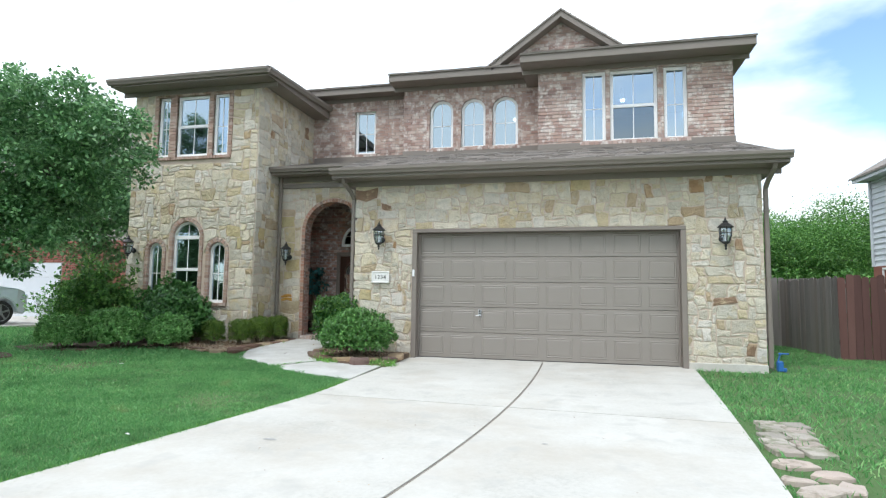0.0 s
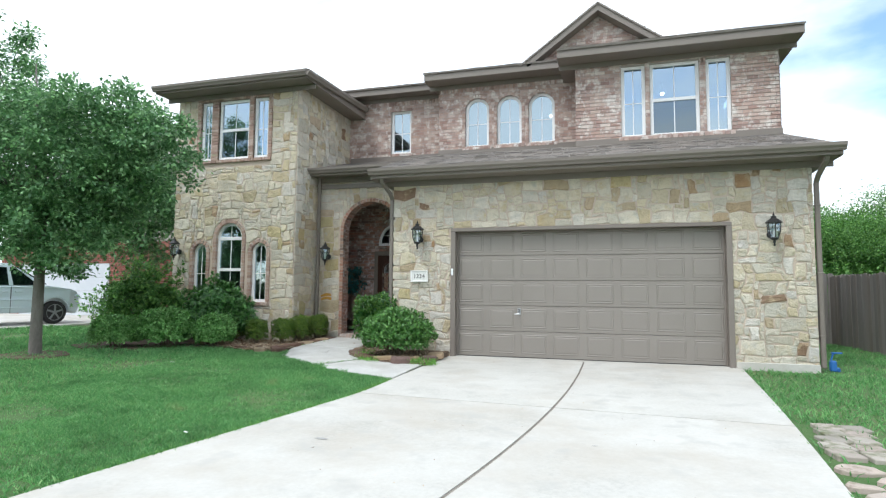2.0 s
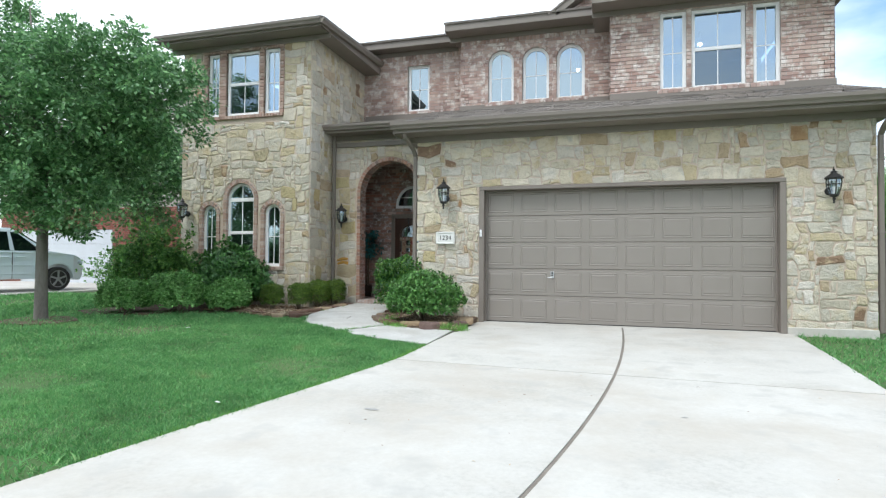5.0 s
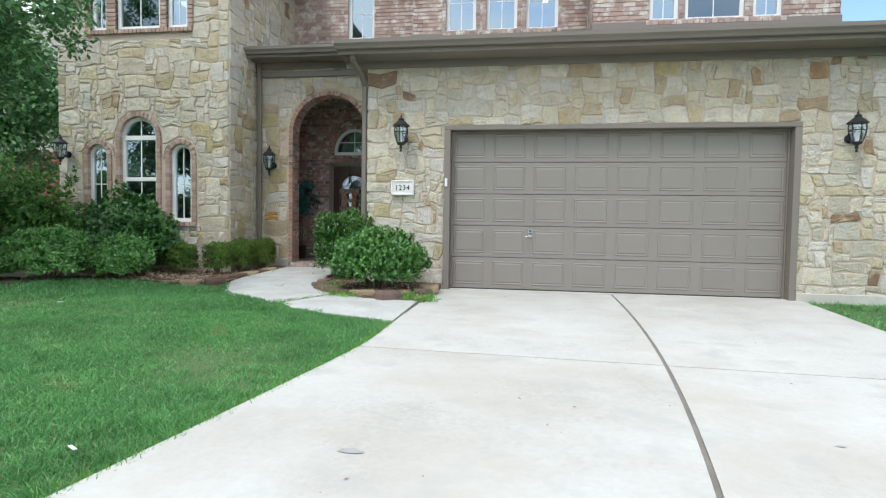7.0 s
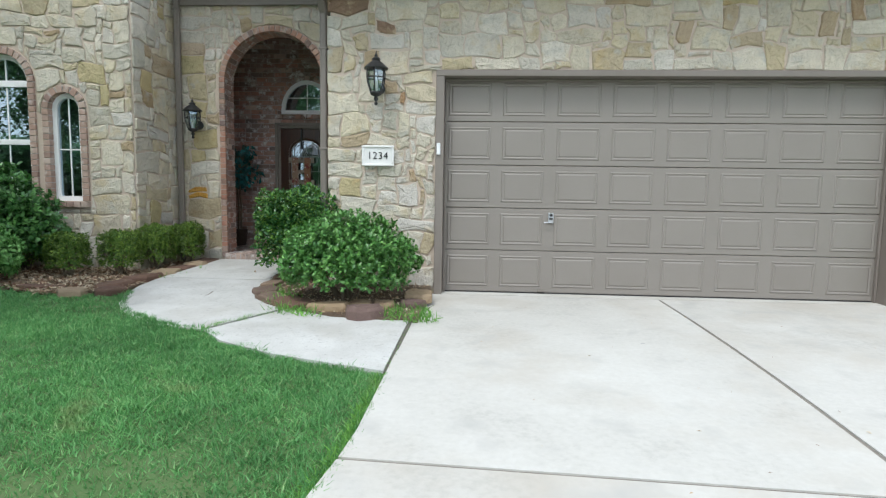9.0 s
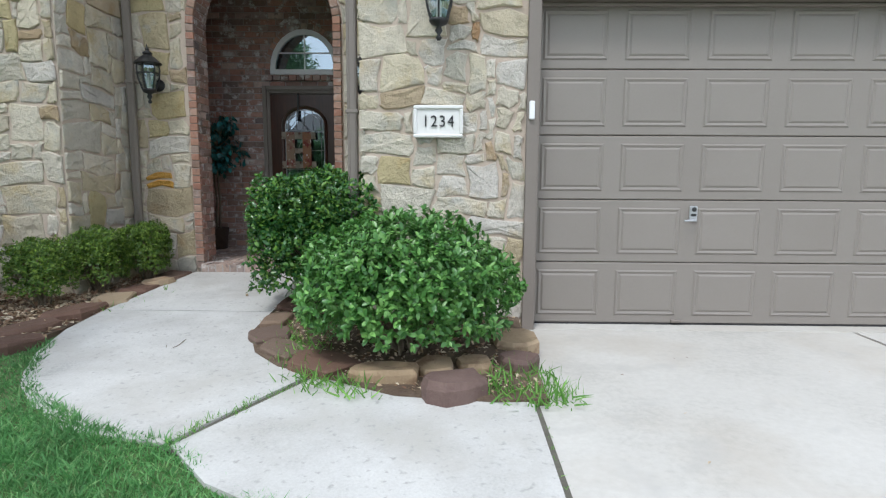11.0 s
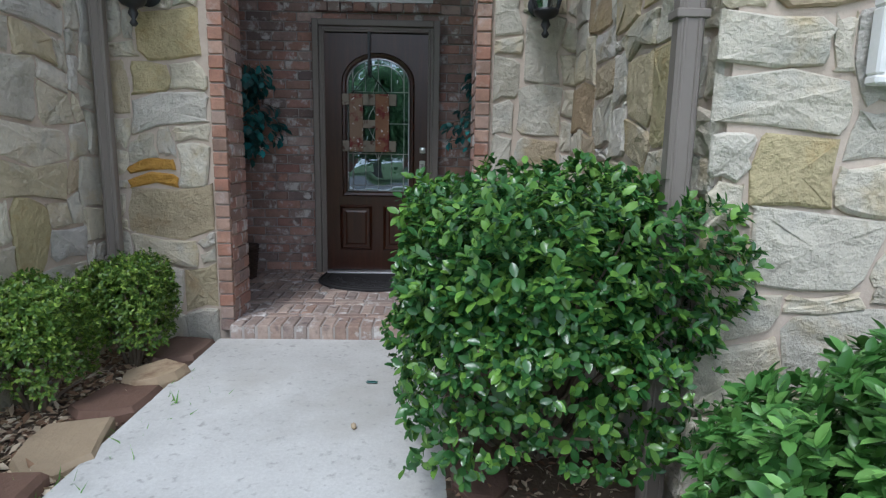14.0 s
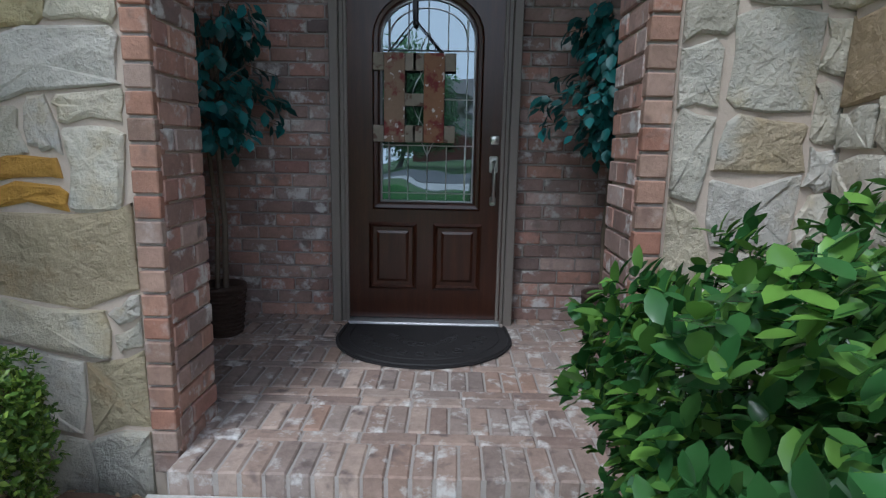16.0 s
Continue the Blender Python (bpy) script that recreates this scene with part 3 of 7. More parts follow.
Geo().add(v, f).done("expansion_strip", M_WOODSTRIP, drive, "grey weathered wooden expansion strip")
v, f = sheet("fill", lambda y: (left_edge(y) + 0.01, right_edge(y) - 0.01), span(-8.9, 9.82, 40), -0.018, M_JOINT)
Geo().add(v, f).done("joint_filler", M_JOINT, drive, "dark filler in the joints")
for yj in (JY, 1.29):
    v, f = sheet("strip", lambda y: (left_edge(y), right_edge(y)), [yj - 0.011, yj + 0.011], -0.008, M_WOODSTRIP)
    Geo().add(v, f).done("expansion_strip", M_WOODSTRIP, drive, "grey weathered wooden expansion strip")


def walk_z(y):
    return gz(-3, min(y, 9.84)) + 0.135 * smooth(7.6, 11.6, y) + 0.006


def flat_slab(name, outline, material, parent, zf, thick=0.1, label="", kind=""):
    bm = bmesh.new()
    vs = [bm.verts.new((x, y, 0)) for x, y in outline]
    es = [bm.edges.new((vs[i], vs[(i + 1) % len(vs)])) for i in range(len(vs))]
    res = bmesh.ops.triangle_fill(bm, use_beauty=True, edges=es, normal=(0, 0, 1))
    ext = bmesh.ops.extrude_face_region(bm, geom=[g for g in res["geom"] if isinstance(g, bmesh.types.BMFace)])
    low = {g for g in ext["geom"] if isinstance(g, bmesh.types.BMVert)}
    for v in bm.verts:
        v.co.z = zf(v.co.x, v.co.y) - (thick if v in low else 0)
    bmesh.ops.recalc_face_normals(bm, faces=bm.faces)
    me = bpy.data.meshes.new(name)
    bm.to_mesh(me)
    bm.free()
    return finish(name, me, material, parent, label, kind)


path_walk = empty("front_walk", "curved pale concrete walk to the porch", "", "structure")
wz = lambda x, y: walk_z(y)
flat_slab("slab", [(-2.80, 7.13), (-2.80, 8.47), (-3.0, 8.47), (-3.51, 8.55), (-3.98, 8.74), (-4.42, 7.98), (-4.15, 7.70), (-3.65, 7.42), (-3.2, 7.26)], M_WALK, path_walk, wz)
flat_slab("slab", [(-4.46, 7.99), (-4.02, 8.77), (-4.24, 8.92), (-4.45, 9.13), (-4.58, 9.42), (-4.60, 9.95), (-5.93, 9.95), (-5.92, 9.5), (-5.80, 9.05), (-5.67, 8.78), (-5.46, 8.46), (-4.98, 8.11)], M_WALK, path_walk, wz)
flat_slab("slab", [(-4.60, 9.97), (-4.58, 10.5), (-4.52, 11.45), (-5.90, 11.45), (-5.93, 9.97)], M_WALK, path_walk, wz)
flat_slab("joint_filler", [(-2.77, 7.13), (-2.77, 8.47), (-3.51, 8.54), (-4.3, 8.9), (-4.62, 9.5), (-4.6, 11.4), (-5.88, 11.4), (-5.88, 9.5), (-5.4, 8.5), (-4.5, 8.0), (-3.6, 7.45)], M_JOINT, path_walk, lambda x, y: walk_z(y) - 0.012, 0.05, "dark joint filler")

bed_z = lambda x, y: gz(-3, min(y, 9.84)) + 0.03 + 0.11 * smooth(8.0, 11.4, y)
flat_slab("bed_right", [(-2.72, 8.46), (-2.72, 9.9), (-3.92, 9.9), (-3.92, 11.5), (-4.56, 11.5), (-4.62, 10.3), (-4.60, 9.45), (-4.45, 9.1), (-4.24, 8.88), (-3.51, 8.50), (-3.0, 8.44)], M_BED, None, bed_z, 0.1, "mulched planting bed beside the walk", "structure")
flat_slab("bed_left", [(-5.94, 9.2), (-5.94, 11.5), (-6.5, 11.5), (-6.5, 10.52), (-9.9, 10.52), (-10.6, 9.6), (-10.3, 8.3), (-9.6, 7.95), (-8.6, 8.35), (-7.9, 8.9), (-7.2, 9.1), (-6.5, 9.0), (-6.0, 9.1)], M_BED, None, lambda x, y: gz(x, min(y, 9.84)) + 0.005, 0.1, "mulched planting bed along the house wall", "structure")

v, f = sheet("street", lambda y: (-120, 120), [-16.5, -12, -8.6], 0.02, M_ASPHALT, slant=0.0)
Geo().add(v, f).done("street", M_ASPHALT, None, "grey asphalt street", "structure")

# ---- the house: walls ----
GARAGE_DOOR = (-2.68, 2.26, -0.2, 2.46, 0)
ENTRY = (-5.845, -4.425, -0.2, 3.36, 0.71)
W_UP = [(-9.20, -8.88, 4.33, 5.77, 0), (-8.70, -7.84, 4.33, 5.77, 0), (-7.72, -7.32, 4.33, 5.77, 0)]
W_LO = [(-9.28, -8.89, 0.96, 2.33, 0.20), (-8.64, -7.92, 0.96, 2.81, 0.36), (-7.67, -7.25, 0.96, 2.33, 0.21)]
W_RIGHT = [(0.57, 1.05, 4.54, 6.1, 0), (1.15, 2.11, 4.54, 6.1, 0), (2.24, 2.70, 4.54, 6.1, 0)]
W_MID = [(-3.13, -2.53, 4.82, 6.06, 0.30), (-2.33, -1.72, 4.82, 6.06, 0.30), (-1.55, -0.93, 4.82, 6.06, 0.30)]
W_REC = [(-5.34, -4.76, 4.92, 6.1, 0)]


def shifted(o, du):
    return (o[0] + du, o[1] + du, *o[2:])


def rect(a, b, c, d):
    return [(a, c), (b, c), (b, d), (a, d)]


# garage front
m_gar = wall_frame((-3.90, 9.875, 0), (1, 0, 0), (0, -1, 0))
gd = shifted(GARAGE_DOOR, 3.90)
wall_garage = backing("wall_garage", m_gar, [(0.05, -0.15), (gd[0], -0.15), (gd[0], gd[3]), (gd[1], gd[3]), (gd[1], -0.15), (7.40, -0.15), (7.40, 3.6), (0.05, 3.6)], [], 0.25, M_MORTAR, "cream limestone rubble wall round the garage door")
lay_stones(wall_garage, m_gar, 7.40, 3.60, [gd], 0.0, 11, cell=0.076, base=0.0, start=-3.90, accents=(
    (1.69, 3.08, M_STONE_RUST), (1.56, 2.86, M_STONE_TAN), (2.69, 3.40, M_STONE_RUST), (3.03, 3.42, M_STONE_RUST), (0.33, 3.30, M_STONE_GOLD), (-0.53, 3.15, M_STONE_TAN), (3.02, 1.22, M_STONE_RUST), (3.17, 2.18, M_STONE_RUST),
    (3.20, 0.25, M_STONE_RUST), (2.40, 3.27, M_STONE_RUST), (-3.70, 1.63, M_STONE_TAN), (-3.80, 3.11, M_STONE_RUST), (-3.33, 2.84, M_STONE_RUST), (-0.14, 2.97, M_STONE_TAN), (-3.08, 2.22, M_STONE_RUST), (-3.64, 1.20, M_STONE_GOLD),
    (-2.95, 1.25, M_STONE_TAN), (2.75, 0.75, M_STONE_TAN)))
# garage left side, towards the porch
m_gs = wall_frame((-3.865, 11.55, 0), (0, -1, 0), (-1, 0, 0))
wall_gs = backing("wall_garage_side", m_gs, rect(0, 1.66, -0.15, 3.5), [], 0.2, M_MORTAR, "limestone rubble side wall of the garage")
lay_stones(wall_gs, m_gs, 1.66, 3.45, [], 0.0, 12, cell=0.078, base=0.03, accents=((1.23, 1.49, M_STONE_GOLD), (0.95, 1.12, M_STONE_GOLD), (0.63, 1.60, M_STONE_TAN), (1.38, 1.08, M_STONE_TAN), (0.40, 1.25, M_STONE_TAN), (1.40, 1.75, M_STONE_GOLD)))
# wing front and side
m_wf = wall_frame((-9.87, 10.535, 0), (1, 0, 0), (0, -1, 0))
wing_open = [shifted(o, 9.87) for o in W_UP + W_LO]
wall_wing = backing("wall_wing", m_wf, rect(0, 3.26, -0.15, 6.1), wing_open, 0.25, M_MORTAR, "cream limestone rubble front of the house wing")
up_block = (shifted(W_UP[0], 9.87)[0], shifted(W_UP[2], 9.87)[1], 4.25, 5.95, 0)
lay_stones(wall_wing, m_wf, 3.30, 6.05, [up_block] + wing_open[3:], 0.10, 13, cell=0.086, base=0.02, start=-9.87, accents=((-9.50, 4.88, M_STONE_RUST), (-8.91, 3.0, M_STONE_TAN), (-6.85, 4.49, M_STONE_TAN), (-7.64, 3.33, M_STONE_TAN), (-8.75, 2.95, M_STONE_RUST), (-7.2, 2.6, M_STONE_GOLD), (-6.9, 2.3, M_STONE_GOLD)))
m_ws = wall_frame((-6.56, 10.545, 0), (0, 1, 0), (1, 0, 0))
wall_ws = backing("wall_wing_side", m_ws, rect(0, 2.95, -0.15, 6.2), [], 0.25, M_MORTAR, "limestone rubble side wall of the house wing")
lay_stones(wall_ws, m_ws, 2.78, 6.15, [], 0.0, 14, cell=0.088, base=0.02, start=10.545, accents=((11.23, 4.89, M_STONE_RUST), (11.76, 5.33, M_STONE_RUST), (12.84, 5.42, M_STONE_RUST), (11.33, 5.41, M_STONE_TAN), (11.19, 3.44, M_STONE_GOLD), (10.85, 2.4, M_STONE_GOLD), (11.3, 1.1, M_STONE_TAN), (10.9, 0.9, M_STONE_GOLD), (11.1, 2.9, M_STONE_TAN)))
# entry front
m_en = wall_frame((-6.55, 11.565, 0), (1, 0, 0), (0, -1, 0))
en = shifted(ENTRY, 6.55)
wall_entry = backing("wall_entry", m_en, [(0, -0.15), (en[0], -0.15)] + opening_outline(en)[:1:-1] + [(en[1], -0.15), (2.70, -0.15), (2.70, 4.12), (0, 4.12)], [], 0.26, M_MORTAR, "limestone rubble wall with a brick-lined arch")
lay_stones(wall_entry, m_en, 2.70, 4.1, [en], 0.085, 18, cell=0.088, base=0.03, start=-6.55, accents=((-6.30, 1.05, M_STONE_ORANGE), (-6.30, 1.14, M_STONE_ORANGE), (-6.18, 1.58, M_STONE_GOLD), (-6.30, 0.82, M_STONE_TAN), (-6.22, 1.97, M_STONE_GOLD), (-6.12, 2.40, M_STONE_GOLD), (-6.21, 3.08, M_STONE_TAN), (-6.05, 0.5, M_STONE_TAN), (-6.3, 2.9, M_STONE_GOLD)))
rim("arch_bricks", wall_entry, m_en, (en[0] + 0.008, en[1] - 0.008, 0.16, en[3] - 0.008, en[4] - 0.008), 0.08, 0.02, 0.035, 0.0765, 5, False, M_RIM_ONE, True)
for k in range(32):                       # reveal bricks behind the rim, stretcher courses
    z0 = 0.2 + k * 0.0765
    if z0 > 2.6:
        break
    cut = (0.0, 0.095, 0.285) if k % 2 else (0.0, 0.19, 0.285)
    for mm in (wall_frame((ENTRY[0], 11.555, 0), (0, 1, 0), (1, 0, 0)), wall_frame((ENTRY[1], 11.84, 0), (0, -1, 0), (-1, 0, 0))):
        c2 = cut if mm[1][0] > 0 else tuple(0.285 - q for q in reversed(cut))
        single_bricks(wall_entry, mm, [(a, b - 0.008, z0, z0 + 0.067) for a, b in zip(c2, c2[1:])], M_BRICK, 0.010, 100 + k)
joined_g = Geo()
for k in range(30):
    t = math.pi * (k + 0.5) / 30
    mm = Matrix.Translation((-5.135, 11.56, 2.65)) @ Matrix.Rotation(math.pi / 2 - t, 4, "Y")
    joined_g.box(-0.033, 0.033, 0, 0.28, 0.701, 0.79, 0.004, mm)
joined_g.done("reveal_bricks", M_BRICK_J, wall_entry, "", "stuff")

# porch: back wall with the door, sides, floor, ceiling
DOOR = (-5.64, -4.62, 0.2, 2.275, 0)
FAN = (-5.56, -4.68, 2.43, 2.99, 0.50)
m_pb = wall_frame((-6.50, 13.10, 0), (1, 0, 0), (0, -1, 0))
pb_open = [shifted(DOOR, 6.5), shifted(FAN, 6.5)]
wall_porch = backing("wall_porch", m_pb, [(0, 0), (pb_open[0][0], 0), (pb_open[0][0], 2.275), (pb_open[0][1], 2.275), (pb_open[0][1], 0), (2.62, 0), (2.62, 4.2), (0, 4.2)], [pb_open[1]], 0.2, M_BMORTAR, "red and brown brick wall round the front door")
near = [s for s in brick_spans(2.62, 0.22, 2.43, pb_open, 0.0)]
far = [s for s in brick_spans(2.62, 2.43, 4.2, pb_open, 0.07)]
single_bricks(wall_porch, m_pb, near, M_BRICK)
joined_bricks("upper_bricks", wall_porch, m_pb, far, M_BRICK_J)
rim("fan_bricks", wall_porch, m_pb, pb_open[1], 0.07, 0.05, 0.02, 0.0765, 6, True, M_BRICK_J)
for name, origin, u, nr in (("wall_porch_left", (-6.50, 11.83, 0), (0, 1, 0), (1, 0, 0)), ("wall_porch_right", (-3.88, 13.10, 0), (0, -1, 0), (-1, 0, 0))):
    m = wall_frame(origin, u, nr)
    w = backing(name, m, rect(0, 1.27, 0, 4.2), [], 0.05, M_BMORTAR, "brown brick side wall of the porch")
    joined_bricks("bricks", w, m, brick_spans(1.27, 0.22, 4.2, [], 0), M_BRICK_J)
m_in = wall_frame((-3.88, 11.83, 0), (-1, 0, 0), (0, 1, 0))
en_in = (-3.88 - ENTRY[1], -3.88 - ENTRY[0], -0.2, ENTRY[3], ENTRY[4])
w = backing("wall_porch_front", m_in, [(0, 0), (en_in[0], 0)] + opening_outline(en_in)[:1:-1] + [(en_in[1], 0), (2.62, 0), (2.62, 4.2), (0, 4.2)], [], 0.005, M_BMORTAR, "brick inner face of the porch arch")
joined_bricks("bricks", w, m_in, brick_spans(2.62, 0.22, 4.2, [en_in], 0.0), M_BRICK_J)
Geo().box(-6.55, -3.85, 11.5, 13.3, 3.7, 3.8).done("ceiling", M_TRIM, None, "taupe painted porch ceiling", "structure")

porch = Geo().box(-6.5, -3.9, 11.83, 13.12, -0.1, 0.213).box(-5.84, -4.43, 11.458, 11.83, -0.1, 0.213).done("porch_floor", M_BMORTAR, None, "worn red brick porch floor with a soldier edge", "structure")
UNIT_BRICK.clear()
rnd = random.Random(8)
edge_me, floor_me = (bpy.data.meshes.new("brick") for _ in range(2))
g = Geo().box(-0.033, 0.033, -0.0985, 0.0985, -0.085, 0.022, 0.006)
edge_me.from_pydata(g.v, [], g.f)
g = Geo().box(-0.0975, 0.0975, -0.0335, 0.0335, -0.03, 0.022, 0.005)
floor_me.from_pydata(g.v, [], g.f)
for me in (edge_me, floor_me):
    me.materials.append(M_PAVER)
# courses from the front edge: uprights and stretchers in turn
y, course = 11.45, 0
while y < 13.0:
    upright = course % 5 in (0, 2)
    deep = 0.205 if upright else 0.075
    wide = 0.0757 if upright else 0.205
    x = -5.84 if y + deep < 11.86 else -6.48
    end = -4.43 if y + deep < 11.86 else -3.92
    x -= 0 if upright else rnd.uniform(0, 0.1)
    while x + wide * 0.6 < end:
        ob = new("brick", edge_me if upright else floor_me)
        ob.parent = porch
        ob.matrix_basis = pose(x + wide / 2, y + deep / 2 + rnd.uniform(-0.002, 0.002), 0.2 + rnd.uniform(-0.003, 0.002), 0, 0, rnd.uniform(-0.5, 0.5))
        x += wide
    y += deep
    course += 1

# upper brick walls
def brick_wall(name, origin, width, v0, v1, openings, label, u=(1, 0, 0), nr=(0, -1, 0), soldier=True, seed=1):
    m = wall_frame(origin, u, nr)
    ops = [shifted(o, -origin[0]) for o in openings] if u[0] > 0.5 else []
    w = backing(name, m, rect(0, width, v0 - 0.6, v1), ops, 0.2, M_BMORTAR, label)
    top = v1 - 0.21 if soldier else v1
    joined_bricks("bricks", w, m, brick_spans(width, v0, top, ops, 0.0), M_UPBRICK, seed=seed)
    if soldier:
        g = Geo()
        n = round(width / 0.077)
        for k in range(n):
            a, b = width * k / n, width * (k + 1) / n - 0.01
            if any(inside(o, (a + b) / 2, top + 0.1) for o in ops):
                continue
            g.box(a, b, -0.016, 0, top, v1 - 0.01, 0.003, m)
        g.done("soldier_course", M_UPBRICK, w, "", "stuff")
    for o in ops:
        if o[4]:
            rim("arch_bricks", w, m, o, 0.075, 0.1, 0.02, 0.072, 4, True, M_UPBRICK)
        else:
            g = Geo()
            n = max(3, round((o[1] - o[0] + 0.12) / 0.1))
            for k in range(n):
                a = o[0] - 0.06 + (o[1] - o[0] + 0.12) * k / n
                g.box(a, a + (o[1] - o[0] + 0.12) / n - 0.01, -0.05, 0.06, o[2] - 0.075, o[2] - 0.004, 0.004, m)
            g.done("sill", M_UPBRICK, w, "", "stuff")
    return w


brick_wall("wall_bay", (-0.38, 11.70, 0), 3.96, 4.42, 6.33, W_RIGHT, "washed brown brick upper wall with a soldier course", seed=21)
brick_wall("wall_bay_left", (-0.38, 12.75, 0), 1.05, 4.42, 6.33, [], "washed brown brick side of the bay", (0, -1, 0), (-1, 0, 0), seed=22)
brick_wall("wall_bay_right", (3.58, 11.70, 0), 4.0, 4.3, 6.33, [], "washed brown brick side wall", (0, 1, 0), (1, 0, 0), seed=23)
brick_wall("wall_middle", (-3.80, 12.70, 0), 3.42, 4.55, 6.45, W_MID, "washed brown brick upper wall with arched windows", seed=24)
brick_wall("wall_middle_left", (-3.80, 13.25, 0), 0.55, 4.6, 6.45, [], "washed brown brick return wall", (0, -1, 0), (-1, 0, 0), seed=25)
brick_wall("wall_recess", (-6.55, 13.25, 0), 2.75, 4.70, 6.45, W_REC, "washed brown brick upper wall over the porch", seed=26)
# closing walls of the house
g = Geo()
g.box(-9.87, 3.5, 19.8, 20.0, -0.1, 6.2).box(-9.87, -9.67, 10.79, 19.8, -0.1, 6.1).box(3.3, 3.5, 10.13, 19.8, -0.1, 3.5).box(3.38, 3.58, 15.7, 19.8, 4.0, 6.3)
g.done("wall_back", M_ROOM, None, "plain closing walls of the house", "structure")
g = Geo()
g.box(-9.65, 3.28, 13.32, 19.78, 3.3, 3.5).box(-9.65, -6.85, 10.80, 13.32, 3.3, 3.5).box(-3.6, 3.28, 12.95, 13.32, 3.3, 3.5)
g.box(-9.65, 3.28, 13.6, 19.78, -0.05, 0.19).box(-9.65, -6.85, 10.80, 13.6, -0.05, 0.19)
g.box(-9.65, -3.4, 15.5, 15.6, 0.2, 6.2).box(-3.4, 3.28, 15.5, 15.6, 3.5, 6.3)
g.done("floor", M_ROOM, None, "plain inner floors and partitions", "structure")

# ---- roofs ----
def roof_plane(name, a, b, c, d, rows, label, thick=0.03, tab=0.30, parent=None, seed=1):
    """Shingled plane: a to b is the eave, d to c the upper edge."""
    a, b, c, d = (Vector(p) for p in (a, b, c, d))
    nrm = (b - a).cross(d - a).normalized()
    if nrm.z < 0:
        nrm = -nrm
    g = Geo()
    g.add([a, b, c, d, a - nrm * thick, b - nrm * thick, c - nrm * thick, d - nrm * thick], [[0, 1, 2, 3], [7, 6, 5, 4], [0, 4, 5, 1], [1, 5, 6, 2], [2, 6, 7, 3], [3, 7, 4, 0]])
    deck = g.done(name, M_SHINGLE, parent, label, "structure")
    rnd = random.Random(seed)
    g = Geo()
    for r in range(rows):
        t0, t1 = r / rows, (r + 1.0) / rows
        l0, r0, l1, r1 = a.lerp(d, t0), b.lerp(c, t0), a.lerp(d, t1), b.lerp(c, t1)
        n = max(1, round((r0 - l0).length / tab))
        cuts = sorted(min(max((k + rnd.uniform(-0.25, 0.25)) / n, 0), 1) for k in range(1, n))
        cuts = [0] + cuts + [1]
        for p, q in zip(cuts, cuts[1:]):
            lift = nrm * (0.010 + rnd.choice((0, 0, 0.006)))
            q0, q1, q2, q3 = l0.lerp(r0, p + 0.002), l0.lerp(r0, q - 0.002), l1.lerp(r1, q - 0.002), l1.lerp(r1, p + 0.002)
            g.add([q0 + lift, q1 + lift, q2 + nrm * 0.003, q3 + nrm * 0.003, q0, q1], [[0, 1, 2, 3], [0, 4, 5, 1]])
    g.done("shingles", M_SHINGLE, deck, "", "stuff")
    return deck


def gutter(name, a, b, label="taupe metal gutter along the eave", size=0.12):
    """K-style gutter from a to b, seen from below; it hangs outwards."""
    a, b = Vector(a), Vector(b)
    d = (b - a).normalized()
    out = d.cross(Vector((0, 0, 1)))
    prof = [(0, 0), (0.07, 0.0), (0.085, 0.035), (0.115, 0.07), (0.12, size), (0.105, size), (0.10, size - 0.03), (0.0, size - 0.03)]
    g = Geo()
    vs = [p + out * o + Vector((0, 0, z)) for p in (a, b) for o, z in prof]
    n = len(prof)
    g.add(vs, [[k, (k + 1) % n, n + (k + 1) % n, n + k] for k in range(n)] + [list(range(n))[::-1], list(range(n, 2 * n))])
    return g.done(name, M_TRIM, None, label, "structure")


def eave(name, x0, x1, y_wall, y_eave, z_top, drop, label="taupe fascia and soffit under the roof edge"):
    """Soffit and fascia along a front eave."""
    g = Geo()
    g.box(x0, x1, y_eave, y_eave + 0.025, z_top - drop, z_top, 0.004)
    g.box(x0, x1, y_eave + 0.025, y_wall + 0.02, z_top - drop + 0.01, z_top - drop + 0.03)
    g.box(x0, x1, y_wall - 0.045, y_wall - 0.02, z_top - drop - 0.10, z_top - drop + 0.012, 0.004)
    return g.done(name, M_TRIM, None, label, "structure")


# lower roof over the garage, then the strip over the porch
roof_plane("roof_garage", (-4.22, 9.40, 3.60), (3.80, 9.40, 3.60), (3.60, 11.72, 4.42), (-4.22, 11.72, 4.42), 17, "brown-grey asphalt shingle roof over the garage", seed=31)
roof_plane("roof_garage_upper", (-4.22, 11.72, 4.42), (-0.36, 11.72, 4.42), (-0.36, 12.72, 4.66), (-4.22, 12.72, 4.66), 8, "brown-grey asphalt shingle roof under the arched windows", seed=32)
roof_plane("roof_porch", (-6.55, 11.10, 4.12), (-3.62, 11.10, 4.12), (-3.62, 13.27, 4.74), (-6.55, 13.27, 4.74), 15, "brown-grey asphalt shingle roof over the porch", seed=33)
eave("eave_garage", -4.22, 3.80, 9.86, 9.40, 3.58, 0.15)
gutter("gutter_garage", (-4.24, 9.40, 3.49), (3.82, 9.40, 3.49))
eave("eave_porch", -6.55, -4.0, 11.55, 11.12, 4.10, 0.15)
gutter("gutter_porch", (-6.55, 11.12, 4.0), (-4.15, 11.12, 4.0))
